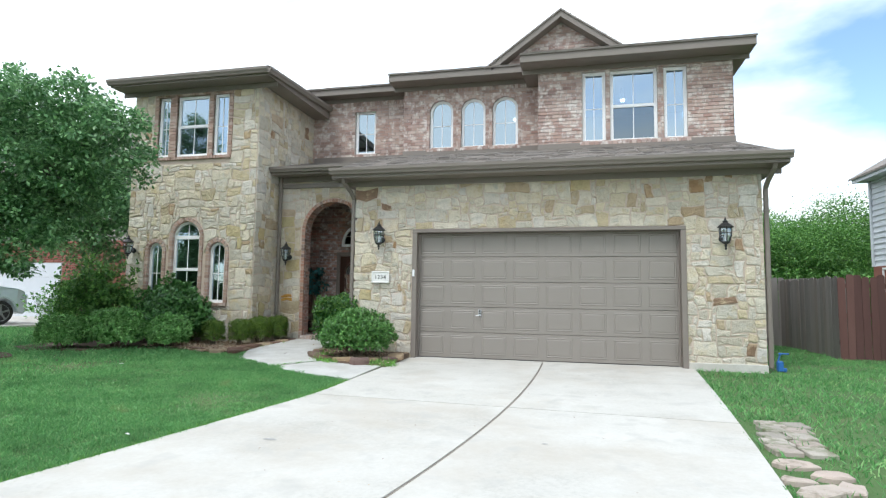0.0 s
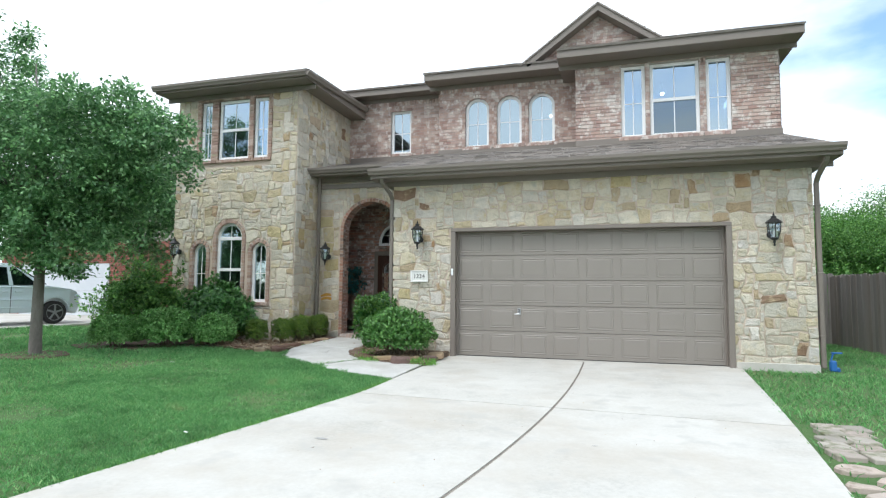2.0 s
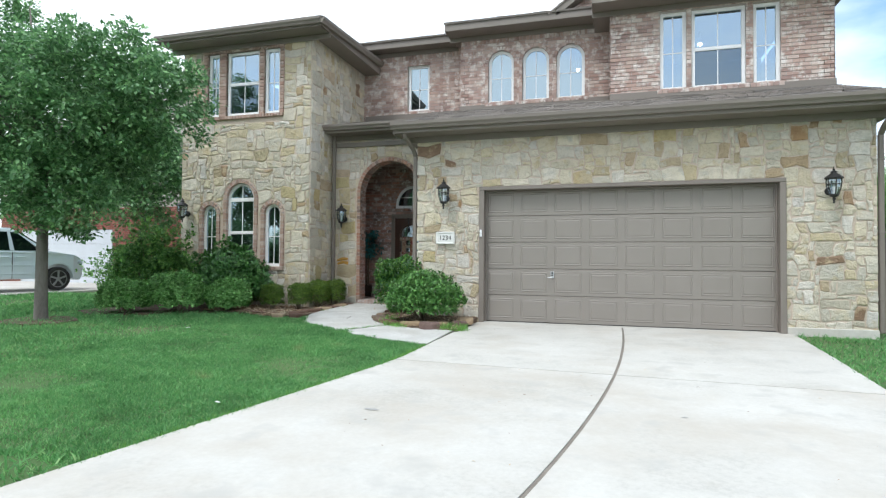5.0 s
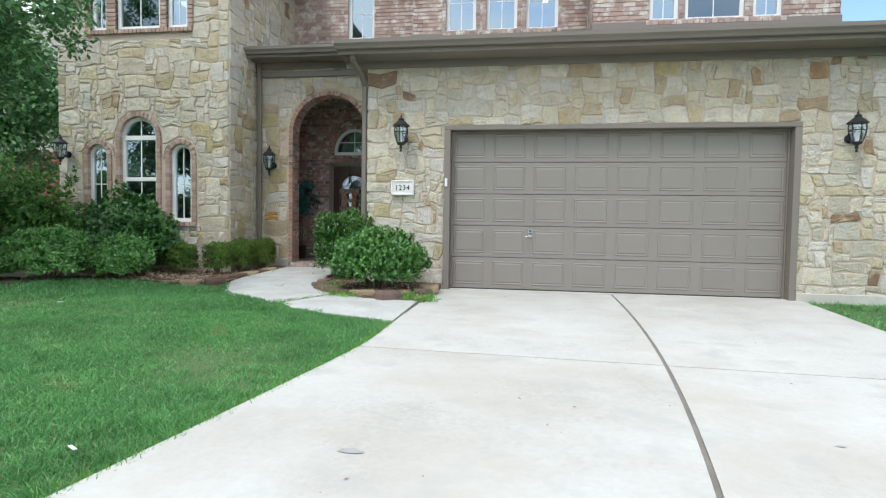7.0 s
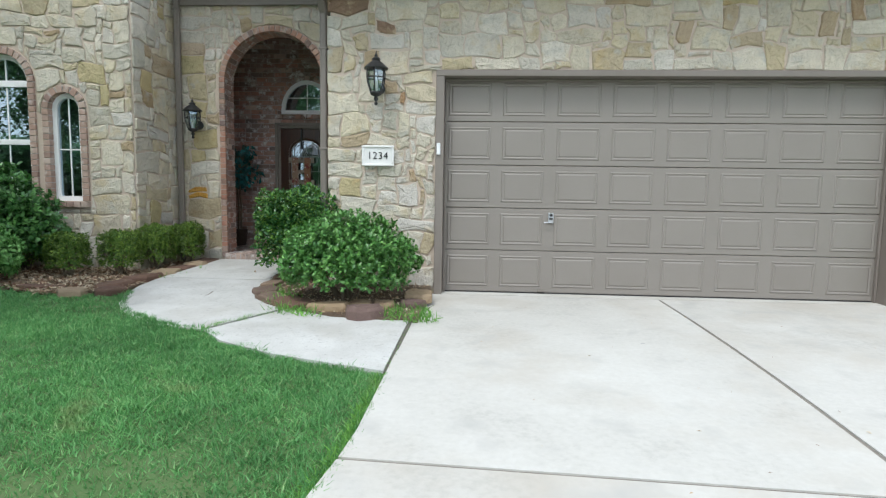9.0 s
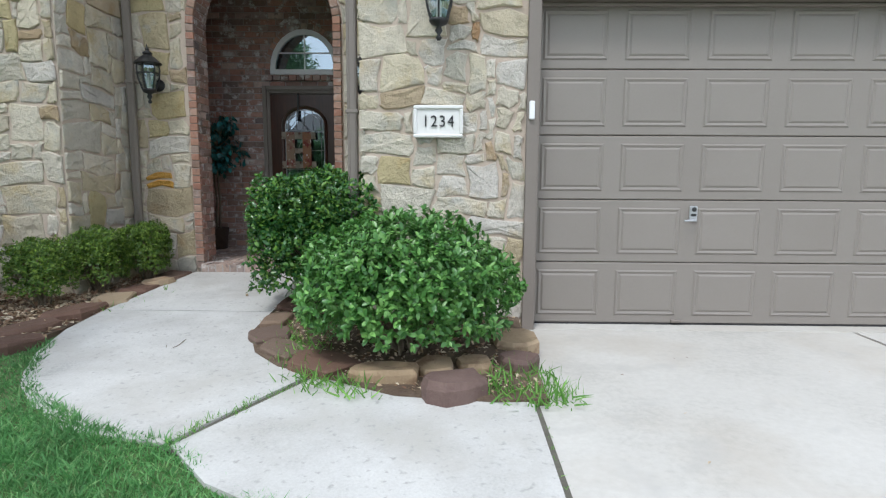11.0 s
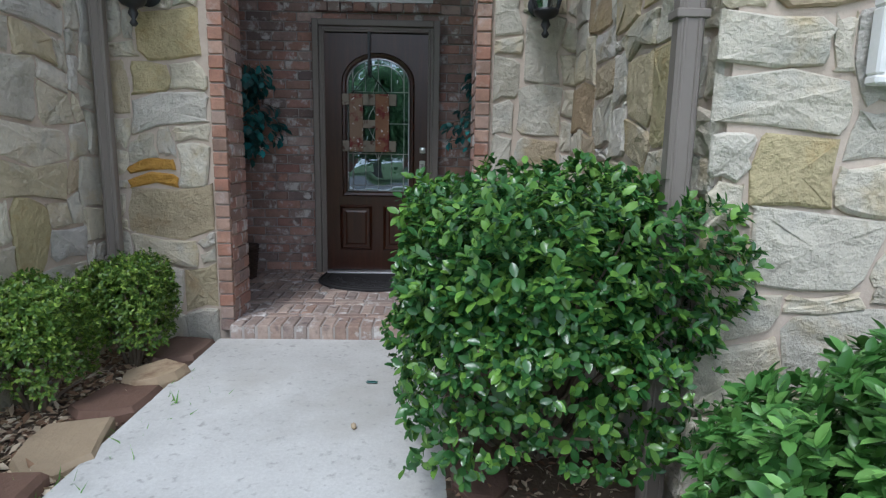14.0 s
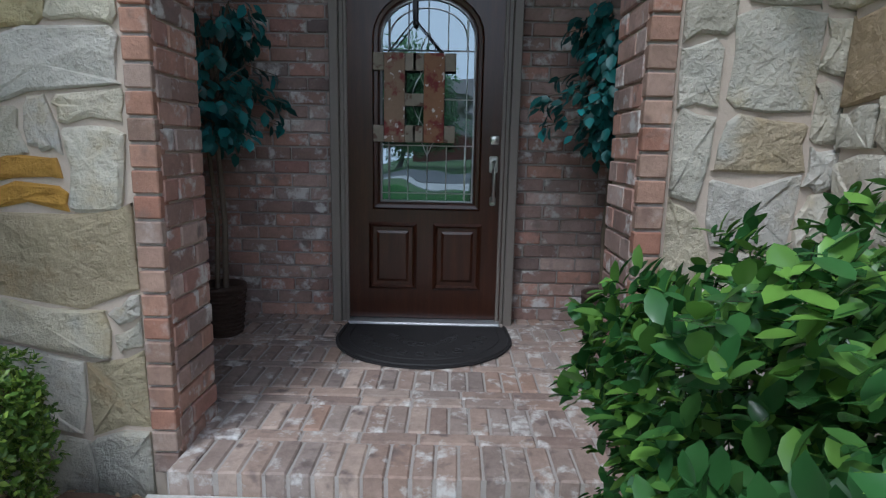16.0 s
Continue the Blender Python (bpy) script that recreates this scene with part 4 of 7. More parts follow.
Geo().box(-4.22, -4.19, 9.42, 11.6, 3.42, 3.60).box(-4.188, -3.93, 9.44, 11.55, 3.424, 3.428).done("eave_garage_left", M_TRIM, None, "taupe fascia at the garage roof's end", "structure")
Geo().box(3.77, 3.80, 9.42, 11.7, 3.42, 3.60).box(3.53, 3.768, 9.44, 14, 3.424, 3.428).done("eave_garage_right", M_TRIM, None, "taupe fascia at the garage roof's far end", "structure")
Geo().box(-0.40, 3.60, 11.655, 11.705, 4.36, 4.53, 0.01).box(-3.82, -0.4, 12.655, 12.705, 4.58, 4.79, 0.01).box(-6.5, -3.82, 13.21, 13.255, 4.70, 4.86, 0.01).done("flashing", M_TRIM, None, "taupe metal flashing where roof meets brick", "structure")
# upper roofs
eave("eave_bay", -0.74, 3.90, 11.70, 11.20, 6.40, 0.17)
Geo().box(3.878, 3.904, 11.196, 16, 6.226, 6.404).box(3.6, 3.876, 11.24, 16, 6.234, 6.238).done("eave_bay_right", M_TRIM, None, "taupe fascia and soffit at the house corner", "structure")
Geo().box(-0.744, -0.718, 11.196, 12.3, 6.226, 6.404).box(-0.714, -0.40, 11.24, 12.75, 6.234, 6.238).done("eave_bay_left", M_TRIM, None, "taupe fascia at the bay's end", "structure")
roof_plane("roof_bay", (-0.76, 11.16, 6.41), (3.92, 11.16, 6.41), (2.6, 14.5, 7.9), (0.8, 14.5, 7.9), 26, "brown-grey hipped shingle roof over the bay", seed=34)
eave("eave_middle", -4.06, -0.72, 12.70, 12.20, 6.60, 0.17)
Geo().box(-4.064, -4.038, 12.196, 13.4, 6.426, 6.604).box(-4.036, -3.83, 12.24, 13.3, 6.434, 6.438).done("eave_middle_left", M_TRIM, None, "taupe fascia at the middle wall's end", "structure")
roof_plane("roof_middle", (-4.08, 12.16, 6.61), (0.0, 12.16, 6.61), (0.0, 16.5, 8.2), (-2.6, 16.5, 8.2), 26, "brown-grey shingle roof over the middle wall", seed=35)
eave("eave_recess", -6.56, -4.0, 13.25, 12.85, 6.62, 0.17)
roof_plane("roof_recess", (-6.7, 12.8, 6.63), (-4.0, 12.8, 6.63), (-4.0, 17, 8.2), (-6.7, 17, 8.2), 26, "brown-grey shingle roof over the recess", seed=36)
roof_plane("roof_wing", (-10.2, 10.02, 6.10), (-6.05, 10.02, 6.10), (-7.6, 13.4, 7.25), (-8.6, 13.4, 7.25), 26, "brown-grey hipped shingle roof over the wing", seed=37)
roof_plane("roof_wing_side", (-6.05, 10.02, 6.10), (-6.05, 13.6, 6.25), (-7.6, 13.6, 7.25), (-7.6, 13.4, 7.25), 20, "brown-grey hipped shingle slope of the wing", seed=38)
eave("eave_wing", -10.17, -6.10, 10.52, 10.06, 6.06, 0.14)
gutter("gutter_wing", (-10.2, 10.06, 5.96), (-6.07, 10.06, 5.96))
gutter("gutter_wing_side", (-6.10, 10.0, 5.96), (-6.10, 13.2, 6.12))
Geo().box(-6.53, -6.104, 10.545, 13.22, 5.932, 5.945).add([(-6.103, 10.05, 5.93), (-6.103, 13.25, 5.93), (-6.103, 13.25, 6.25), (-6.103, 10.05, 6.10), (-6.13, 10.05, 5.93), (-6.13, 13.25, 5.93), (-6.13, 13.25, 6.25), (-6.13, 10.05, 6.10)], [[0, 1, 2, 3], [7, 6, 5, 4], [0, 4, 5, 1], [1, 5, 6, 2], [3, 2, 6, 7]]).done("soffit_wing_side", M_TRIM, None, "taupe soffit along the wing", "structure")
# gable
g = Geo()
g.add([(-1.62, 12.5, 6.6), (1.82, 12.5, 6.6), (0.10, 12.5, 7.72), (-1.62, 12.7, 6.6), (1.82, 12.7, 6.6), (0.10, 12.7, 7.72)], [[0, 1, 2], [5, 4, 3], [0, 3, 4, 1], [1, 4, 5, 2], [2, 5, 3, 0]])
gable = g.done("wall_gable", M_BMORTAR, None, "washed brown brick gable wall", "structure")
m_ga = wall_frame((-1.62, 12.5, 0), (1, 0, 0), (0, -1, 0))
spans = []
for u0, u1, v0, v1 in brick_spans(3.44, 6.6, 7.72, [], 0):
    half = 1.72 * (7.70 - v1) / 1.12
    u0, u1 = max(u0, 1.72 - half), min(u1, 1.72 + half)
    if u1 - u0 > 0.04:
        spans.append((u0, u1, v0, v1))
joined_bricks("bricks", gable, m_ga, spans, M_UPBRICK, seed=27)
g = Geo()
for s in (-1, 1):
    a, b = Vector((0.10, 12.2, 7.86)), Vector((0.10 + s * 1.62, 12.2, 6.675))
    dn = Vector((0, 0, -0.17))
    back = Vector((0, 0.03, 0))
    g.add([a, b, b + dn, a + dn, a + back, b + back, b + dn + back, a + dn + back], [[0, 1, 2, 3], [7, 6, 5, 4], [0, 4, 5, 1], [3, 2, 6, 7], [1, 5, 6, 2]])
    bk = Vector((0, 0.34, 0))
    g.add([a + dn, b + dn, b + dn + bk, a + dn + bk], [[0, 1, 2, 3]])
g.done("rake_boards", M_TRIM, None, "taupe rake boards of the gable", "structure")
for s, sd in ((-1, 39), (1, 40)):
    roof_plane("roof_gable", (0.10 + s * 1.8, 12.17, 6.57), (0.10 + s * 1.8, 16.5, 6.57), (0.10, 16.5, 7.88), (0.10, 12.17, 7.88), 16, "brown-grey shingle slope of the gable", seed=sd)


# ---- windows ----
def window(name, o, y, style, label, drop=0.0):
    """Vinyl window in the plane y (front), facing -y. style: hung, grid, arch, archhung."""
    root = empty(name, label, "", "structure")
    u0, u1, v0, v1, rise = o
    fw = 0.064
    g = Geo()
    outer, inner = opening_outline(o), opening_outline((u0 + fw, u1 - fw, v0 + fw, v1 - fw, max(rise - fw, 0.01) if rise else 0))
    n = len(outer)
    vs = [(x, y, z) for x, z in outer] + [(x, y, z) for x, z in inner] + [(x, y + 0.06, z) for x, z in outer] + [(x, y + 0.06, z) for x, z in inner]
    fs = []
    for k in range(n):
        j = (k + 1) % n
        fs += [[k, j, n + j, n + k], [n + k, n + j, 3 * n + j, 3 * n + k], [j, k, 2 * n + k, 2 * n + j], [2 * n + k, 3 * n + k, 3 * n + j, 2 * n + j]]
    g.add(vs, fs).done("frame", M_VINYL, root)
    sash = style in ("hung", "archhung")
    zm = (v0 + (v1 - rise)) / 2 if style == "archhung" else (v0 + v1) / 2
    cx = (u0 + u1) / 2
    g = Geo()
    if sash:
        g.box(u0 + fw, u1 - fw, y + 0.004, y + 0.05, zm - 0.034, zm + 0.034, 0.004)
        if rise:
            g.box(u0 + fw, u1 - fw, y + 0.004, y + 0.05, v1 - rise - 0.05, v1 - rise + 0.03, 0.004)
        g.done("sash_rail", M_VINYL, root)
    g = Geo()
    bw = 0.008
    g.box(cx - bw, cx + bw, y + 0.022, y + 0.034, v0 + fw, v1 - fw)
    if not sash:
        g.box(u0 + fw, u1 - fw, y + 0.022, y + 0.034, v0 + (v1 - v0) * 0.48 - bw, v0 + (v1 - v0) * 0.48 + bw)
    g.done("muntin", M_VINYL, root)
    zs = [v0 + fw, zm, v1 - fw] if sash else [v0 + fw, v1 - fw]
    for i, (a, b) in enumerate(zip(zs, zs[1:])):
        top = i == len(zs) - 2
        if rise and top:
            pts = opening_outline((u0 + fw, u1 - fw, a, b, max(rise - fw, 0.01)))
        else:
            pts = [(u0 + fw, a), (u1 - fw, a), (u1 - fw, b), (u0 + fw, b)]
        pane = Geo().add([(x, y + 0.03, z) for x, z in pts], [list(range(len(pts)))]).done("pane", M_SCREEN if sash and i == 0 else M_GLASS, root)
        pane.visible_shadow = False
    return root


num = 1
for group, y, styles in ((W_UP, 10.58, ("grid", "hung", "grid")), (W_LO, 10.58, ("arch", "archhung", "arch")), (W_RIGHT, 11.76, ("grid", "hung", "grid")), (W_MID, 12.77, ("arch",) * 3), (W_REC, 13.32, ("grid",))):
    for o, st in zip(group, styles):
        kind_words = {"grid": "narrow white vinyl window with a crossed grille", "hung": "white vinyl double-hung window with a lower screen", "arch": "arched white vinyl window with a crossed grille", "archhung": "tall arched white vinyl window in a brick surround"}[st]
        window("window_%d" % num, o, y, st, kind_words)
        num += 1
# brick surrounds of the wing's windows
g_up = Geo()
uu = [shifted(o, 9.87) for o in W_UP]
for lo, hi in ((uu[0][0] - 0.10, uu[0][0]), (uu[0][1], uu[1][0]), (uu[1][1], uu[2][0]), (uu[2][1], uu[2][1] + 0.10)):
    for k in range(19):
        z = 4.33 + k * 0.0758
        g_up.box(lo, hi, -0.03, 0.12, z, z + 0.066, 0.004, m_wf)
n = 28
for k in range(n):
    a = uu[0][0] - 0.10 + (uu[2][1] - uu[0][0] + 0.2) * k / n
    b = a + (uu[2][1] - uu[0][0] + 0.2) / n - 0.01
    g_up.box(a, b, -0.03, 0.12, 5.77, 5.95, 0.004, m_wf).box(a, b, -0.06, 0.12, 4.25, 4.32, 0.004, m_wf)
g_up.done("window_bricks", M_WINRIM, wall_wing, "", "stuff")
for i, o in enumerate(W_LO):
    q = shifted(o, 9.87)
    rim("window_bricks", wall_wing, m_wf, (q[0] + 0.006, q[1] - 0.006, q[2], q[3] - 0.006, q[4] - 0.006), 0.085, 0.06, 0.03, 0.0758, 40 + i, True, M_WINRIM)


# ---- more materials ----
def leaf_mat(name, a, b, c, rough=0.45, trans=0.25):
    return mat(name, [(0.3, (0.85, 0.85, 0.85)), (0.7, (1.15, 1.15, 1.15))], 3, 30, rough, 0.0, [(0.0, a), (0.5, b), (0.85, c), (1.0, tuple(1.5 * k for k in c))], True, translucent=trans)


M_HAW = leaf_mat("hawthorn_leaf", (0.06, 0.17, 0.04), (0.10, 0.25, 0.055), (0.17, 0.34, 0.085), 0.30, 0.25)
M_PRIVET = leaf_mat("privet_leaf", (0.032, 0.105, 0.028), (0.058, 0.16, 0.04), (0.13, 0.255, 0.042), 0.26, 0.2)
M_WINBUSH = leaf_mat("window_bush_leaf", (0.045, 0.13, 0.035), (0.075, 0.20, 0.05), (0.15, 0.31, 0.09), 0.30, 0.25)
M_BOX = leaf_mat("boxwood_leaf", (0.05, 0.11, 0.016), (0.095, 0.19, 0.026), (0.22, 0.32, 0.05), 0.45)
M_SHRUB = leaf_mat("shrub_leaf", (0.09, 0.24, 0.055), (0.15, 0.35, 0.085), (0.26, 0.47, 0.15), 0.55)
M_OAK = leaf_mat("oak_leaf", (0.075, 0.18, 0.07), (0.13, 0.27, 0.11), (0.24, 0.42, 0.18), 0.40, 0.35)
M_WOODS = leaf_mat("woods_leaf", (0.055, 0.15, 0.035), (0.10, 0.235, 0.05), (0.18, 0.35, 0.08), 0.6, 0.35)
M_FICUS = leaf_mat("silk_leaf", (0.012, 0.075, 0.065), (0.018, 0.12, 0.11), (0.025, 0.18, 0.18), 0.45, 0.1)
M_GRASS = mat("grass_blade", [(0.32, (0.50, 0.56, 0.50)), (0.5, (1.0, 1.0, 1.0)), (0.66, (1.36, 1.26, 1.3))], 1.3, 9, 0.6, 0.0, [(0.0, (0.09, 0.25, 0.075)), (0.5, (0.14, 0.355, 0.11)), (0.85, (0.20, 0.44, 0.15)), (1.0, (0.32, 0.49, 0.20))], True, translucent=0.35, smear=((0.30, 0.32, 0.14), 0.62, 0.76, 1.3))
M_TUFT = leaf_mat("weed_blade", (0.11, 0.27, 0.045), (0.15, 0.35, 0.06), (0.20, 0.40, 0.08), 0.6, 0.35)
M_DRY = mat("dry_mulch", GREY, 9, 60, 0.95, 0.3, [(0.0, (0.16, 0.085, 0.055)), (0.3, (0.32, 0.20, 0.12)), (0.6, (0.50, 0.39, 0.26)), (1.0, (0.64, 0.55, 0.41))], True)
M_BARK = mat("bark", [(0.3, (0.09, 0.08, 0.07)), (0.7, (0.22, 0.20, 0.175))], 6, 40, 0.95, 1.0, squeeze=(1, 1, 0.25), relief=0.02)
M_TWIG = mat("twig", [(0.3, (0.10, 0.075, 0.05)), (0.7, (0.20, 0.16, 0.115))], 6, 40, 0.9, 0.4)
M_ROCK_DARK = mat("dark_sandstone", [(0.3, (0.11, 0.068, 0.058)), (0.7, (0.18, 0.12, 0.10))], 4, 40, 0.8, 0.9, relief=0.02)
M_ROCK_TAN = mat("tan_flagstone", GREY, 4, 40, 0.85, 0.9, [(0.0, (0.34, 0.24, 0.14)), (1.0, (0.42, 0.32, 0.21))], smear=((0.20, 0.12, 0.07), 0.52, 0.70, 6.0), relief=0.02)
M_ROCK = mat("brown_flagstone", GREY, 4, 40, 0.85, 0.9, [(0.0, (0.11, 0.062, 0.045)), (0.35, (0.17, 0.098, 0.068)), (0.6, (0.14, 0.10, 0.078)), (0.8, (0.24, 0.165, 0.11)), (1.0, (0.36, 0.28, 0.18))], relief=0.02)
M_DOORWOOD = mat("dark_mahogany", [(0.25, (0.020, 0.0065, 0.004)), (0.5, (0.044, 0.014, 0.007)), (0.75, (0.080, 0.027, 0.012))], 3, 30, 0.28, 0.12, squeeze=(9, 9, 0.7), relief=0.003)
M_CAME = mat("lead_came", [(0.3, (0.42, 0.43, 0.44)), (0.7, (0.60, 0.61, 0.62))], 10, 60, 0.35, 0.05, metal=0.8)
M_NICKEL = mat("satin_nickel", [(0.3, (0.60, 0.58, 0.55)), (0.7, (0.70, 0.68, 0.65))], 10, 80, 0.28, 0.03, metal=1.0)
M_RUBBER = mat("black_rubber", [(0.3, (0.014, 0.013, 0.014)), (0.7, (0.028, 0.026, 0.027))], 10, 80, 0.75, 0.4)
M_WICKER = mat("dark_wicker", [(0.3, (0.035, 0.022, 0.015)), (0.7, (0.08, 0.05, 0.035))], 10, 70, 0.7, 0.6)
M_BARNWOOD = mat("weathered_board", GREY, 6, 50, 0.85, 0.5, [(0.0, (0.22, 0.10, 0.055)), (0.6, (0.27, 0.14, 0.075)), (1.0, (0.24, 0.19, 0.14))], smear=((0.17, 0.03, 0.028), 0.50, 0.58, 8.0), spots=((0.62, 0.58, 0.54), 0.60, 0.65, 30.0))
M_PALEWOOD = mat("pale_board", [(0.3, (0.20, 0.17, 0.13)), (0.7, (0.32, 0.28, 0.22))], 6, 50, 0.85, 0.5, spots=((0.12, 0.07, 0.05), 0.58, 0.66, 18.0))
M_LANTERN = glass_mat("lantern_glass", (0.80, 0.82, 0.82), 0.22, 0.3)
M_PLAQUE = mat("plaque_white", [(0.3, (0.70, 0.69, 0.66)), (0.7, (0.80, 0.79, 0.77))], 4, 80, 0.6, 0.2)
M_INK = mat("black_numeral", [(0.3, (0.015, 0.015, 0.016)), (0.7, (0.03, 0.03, 0.031))], 6, 60, 0.6, 0.1)
M_SIDING = mat("white_siding", [(0.3, (0.50, 0.52, 0.55)), (0.7, (0.58, 0.60, 0.63))], 2, 40, 0.7, 0.1)
M_GREYFENCE = mat("grey_fence_board", GREY, 3, 40, 0.92, 0.7, [(0.0, (0.16, 0.145, 0.135)), (0.5, (0.24, 0.22, 0.205)), (1.0, (0.19, 0.16, 0.14))], squeeze=(3, 3, 0.4))
M_REDFENCE = mat("red_stained_board", GREY, 3, 40, 0.85, 0.6, [(0.0, (0.085, 0.04, 0.035)), (0.5, (0.12, 0.055, 0.046)), (1.0, (0.16, 0.085, 0.072))], squeeze=(3, 3, 0.4))
M_CARPAINT = mat("white_car_paint", [(0.3, (0.60, 0.68, 0.72)), (0.7, (0.66, 0.74, 0.77))], 2, 40, 0.2, 0.0)
M_CARGLASS = glass_mat("car_glass", (0.06, 0.07, 0.08), 0.08)
M_ALLOY = mat("wheel_alloy", [(0.3, (0.30, 0.30, 0.31)), (0.7, (0.42, 0.42, 0.43))], 8, 60, 0.35, 0.05, metal=0.9)
M_BLUE = mat("blue_plastic", [(0.3, (0.02, 0.10, 0.32)), (0.7, (0.03, 0.14, 0.40))], 6, 40, 0.45, 0.05)
M_LITTER = mat("white_paper", [(0.3, (0.72, 0.72, 0.70)), (0.7, (0.80, 0.80, 0.78))], 6, 40, 0.8, 0.1)
M_NREDBRICK = mat("neighbour_brick", GREY, 4, 40, 0.9, 0.5, [(0.0, (0.16, 0.055, 0.04)), (0.5, (0.22, 0.08, 0.055)), (1.0, (0.27, 0.11, 0.08))], True)
M_SILVER = mat("zinc_plate", [(0.3, (0.45, 0.46, 0.48)), (0.7, (0.60, 0.61, 0.63))], 8, 60, 0.35, 0.1, metal=0.7)
M_CURTAIN = mat("pale_curtain", [(0.3, (0.24, 0.25, 0.26)), (0.7, (0.32, 0.33, 0.34))], 3, 40, 0.9, 0.1)
M_STAIN = mat("concrete_stain", [(0.3, (0.27, 0.265, 0.255)), (0.7, (0.42, 0.41, 0.39))], 9, 60, 0.9, 0.2)
M_SLAB = mat("worn_slab", GREY, 5, 50, 0.92, 0.5, [(0.0, (0.31, 0.28, 0.24)), (0.5, (0.40, 0.36, 0.31)), (1.0, (0.36, 0.30, 0.26))], smear=((0.15, 0.16, 0.085), 0.48, 0.66, 6.0))
M_FLAG = mat("pink_flagstone", GREY, 5, 50, 0.9, 0.6, [(0.0, (0.40, 0.33, 0.28)), (0.5, (0.47, 0.42, 0.36)), (1.0, (0.44, 0.34, 0.29))], smear=((0.20, 0.17, 0.12), 0.55, 0.70, 7.0))
M_BULB = glow_mat("lit_bulb", (1.0, 0.9, 0.72), 8.0)


# ---- garage door ----
garage_door = empty("garage_door", "closed taupe sectional garage door with raised panels", "garage door", at=(-0.21, 10.02, 0))
X0, X1, SEC = -2.62, 2.20, 0.481
panel_geo = Geo()
w, h = 0.238, 0.178


def panel_ring(g, a, b, ya, c, d, yb):
    va = [(-a, ya, -b), (a, ya, -b), (a, ya, b), (-a, ya, b), (-c, yb, -d), (c, yb, -d), (c, yb, d), (-c, yb, d)]
    g.add(va, [[k, (k + 1) % 4, 4 + (k + 1) % 4, 4 + k] for k in range(4)])


panel_ring(panel_geo, w, h, 0.0, w - 0.012, h - 0.012, -0.008)
panel_ring(panel_geo, w - 0.012, h - 0.012, -0.008, w - 0.030, h - 0.030, -0.001)
panel_ring(panel_geo, w - 0.030, h - 0.030, -0.001, w - 0.045, h - 0.045, -0.008)
panel_geo.add([(-w + 0.045, -0.008, -h + 0.045), (w - 0.045, -0.008, -h + 0.045), (w - 0.045, -0.008, h - 0.045), (-w + 0.045, -0.008, h - 0.045)], [[0, 1, 2, 3]])
panel_me = bpy.data.meshes.new("panel")
panel_me.from_pydata(panel_geo.v, [], panel_geo.f)
panel_me.materials.append(M_TAUPE)
for r in range(5):
    z0 = 0.015 + r * SEC
    sec = Geo().box(X0 + 0.21, X1 + 0.21, 0.0, 0.045, z0, z0 + SEC - 0.006, 0.006).done("section", M_TAUPE, garage_door)
    for c in range(8):
        ob = new("panel", panel_me)
        ob.parent = sec
        ob.location = (X0 + 0.21 + (c + 0.5) * (X1 - X0) / 8, -0.0005, z0 + SEC / 2)
lock = Geo().box(-1.205, -1.145, -0.016, 0, 0.81, 0.93, 0.004).done("lock_plate", M_SILVER, garage_door, "zinc lock plate on the garage door")
Geo().tube([(-1.175, -0.035, 0.835), (-1.175, -0.045, 0.825), (-1.235, -0.05, 0.82), (-1.255, -0.05, 0.82)], 0.008).done("handle", M_SILVER, lock)
Geo().lathe([(0.016, 0), (0.018, 0.008), (0.008, 0.012)], 12, Matrix.Translation((-1.175, -0.016, 0.905)) @ Matrix.Rotation(math.pi / 2, 4, "X")).done("lock_cylinder", M_BLACK, lock)
Geo().box(-1.195, -1.155, -0.0185, -0.015, 0.852, 0.872).done("label_bar", M_INK, lock)
Geo().box(X0 + 0.21, X1 + 0.21, -0.006, 0.04, 0.0, 0.014, 0.003).done("bottom_seal", M_RUBBER, garage_door, "black rubber bottom seal")
Geo().box(-1.30, -1.22, -0.03, 0, 0.025, 0.045, 0.004).done("step_plate", M_TRIM, garage_door)
g = Geo()
g.box(-2.69, -2.60, 9.835, 10.09, -0.02, 2.398, 0.004).box(2.18, 2.27, 9.835, 10.09, -0.02, 2.398, 0.004).box(-2.69, 2.27, 9.832, 10.09, 2.40, 2.465, 0.004)
g.box(-2.598, -2.575, 9.975, 10.015, 0, 2.37, 0.004).box(2.155, 2.178, 9.975, 10.015, 0, 2.37, 0.004).box(-2.598, 2.178, 9.97, 10.015, 2.372, 2.396, 0.004)
g.done("garage_trim", M_TRIM, None, "taupe wooden frame round the garage door", "structure")
Geo().box(2.275, 3.505, 9.838, 9.873, -0.15, 0.105, 0.008).done("foundation", M_CONC, None, "weathered concrete foundation under the stone wall", "structure")
Geo().box(-2.66, 2.24, 9.85, 10.3, -0.1, 0.004).done("garage_sill", M_CONC, None, "concrete threshold of the garage", "structure")
Geo().box(-2.675, -2.635, 9.81, 9.835, 1.55, 1.68, 0.006).done("door_sensor", M_VINYL, None, "small white plastic keypad on the door frame", category="keypad")

# ---- front door ----
YD = 12.98
front_door = empty("door_1", "closed dark mahogany front door with leaded glass", "", "structure", (-5.12, YD, 0.24))
L = lambda x, z: (x + 5.12, z - 0.24)
g = Geo()
gl_o = (-5.37, -4.86, 0.915, 1.985, 0.20)
out_loop = opening_outline(gl_o, 0.0)


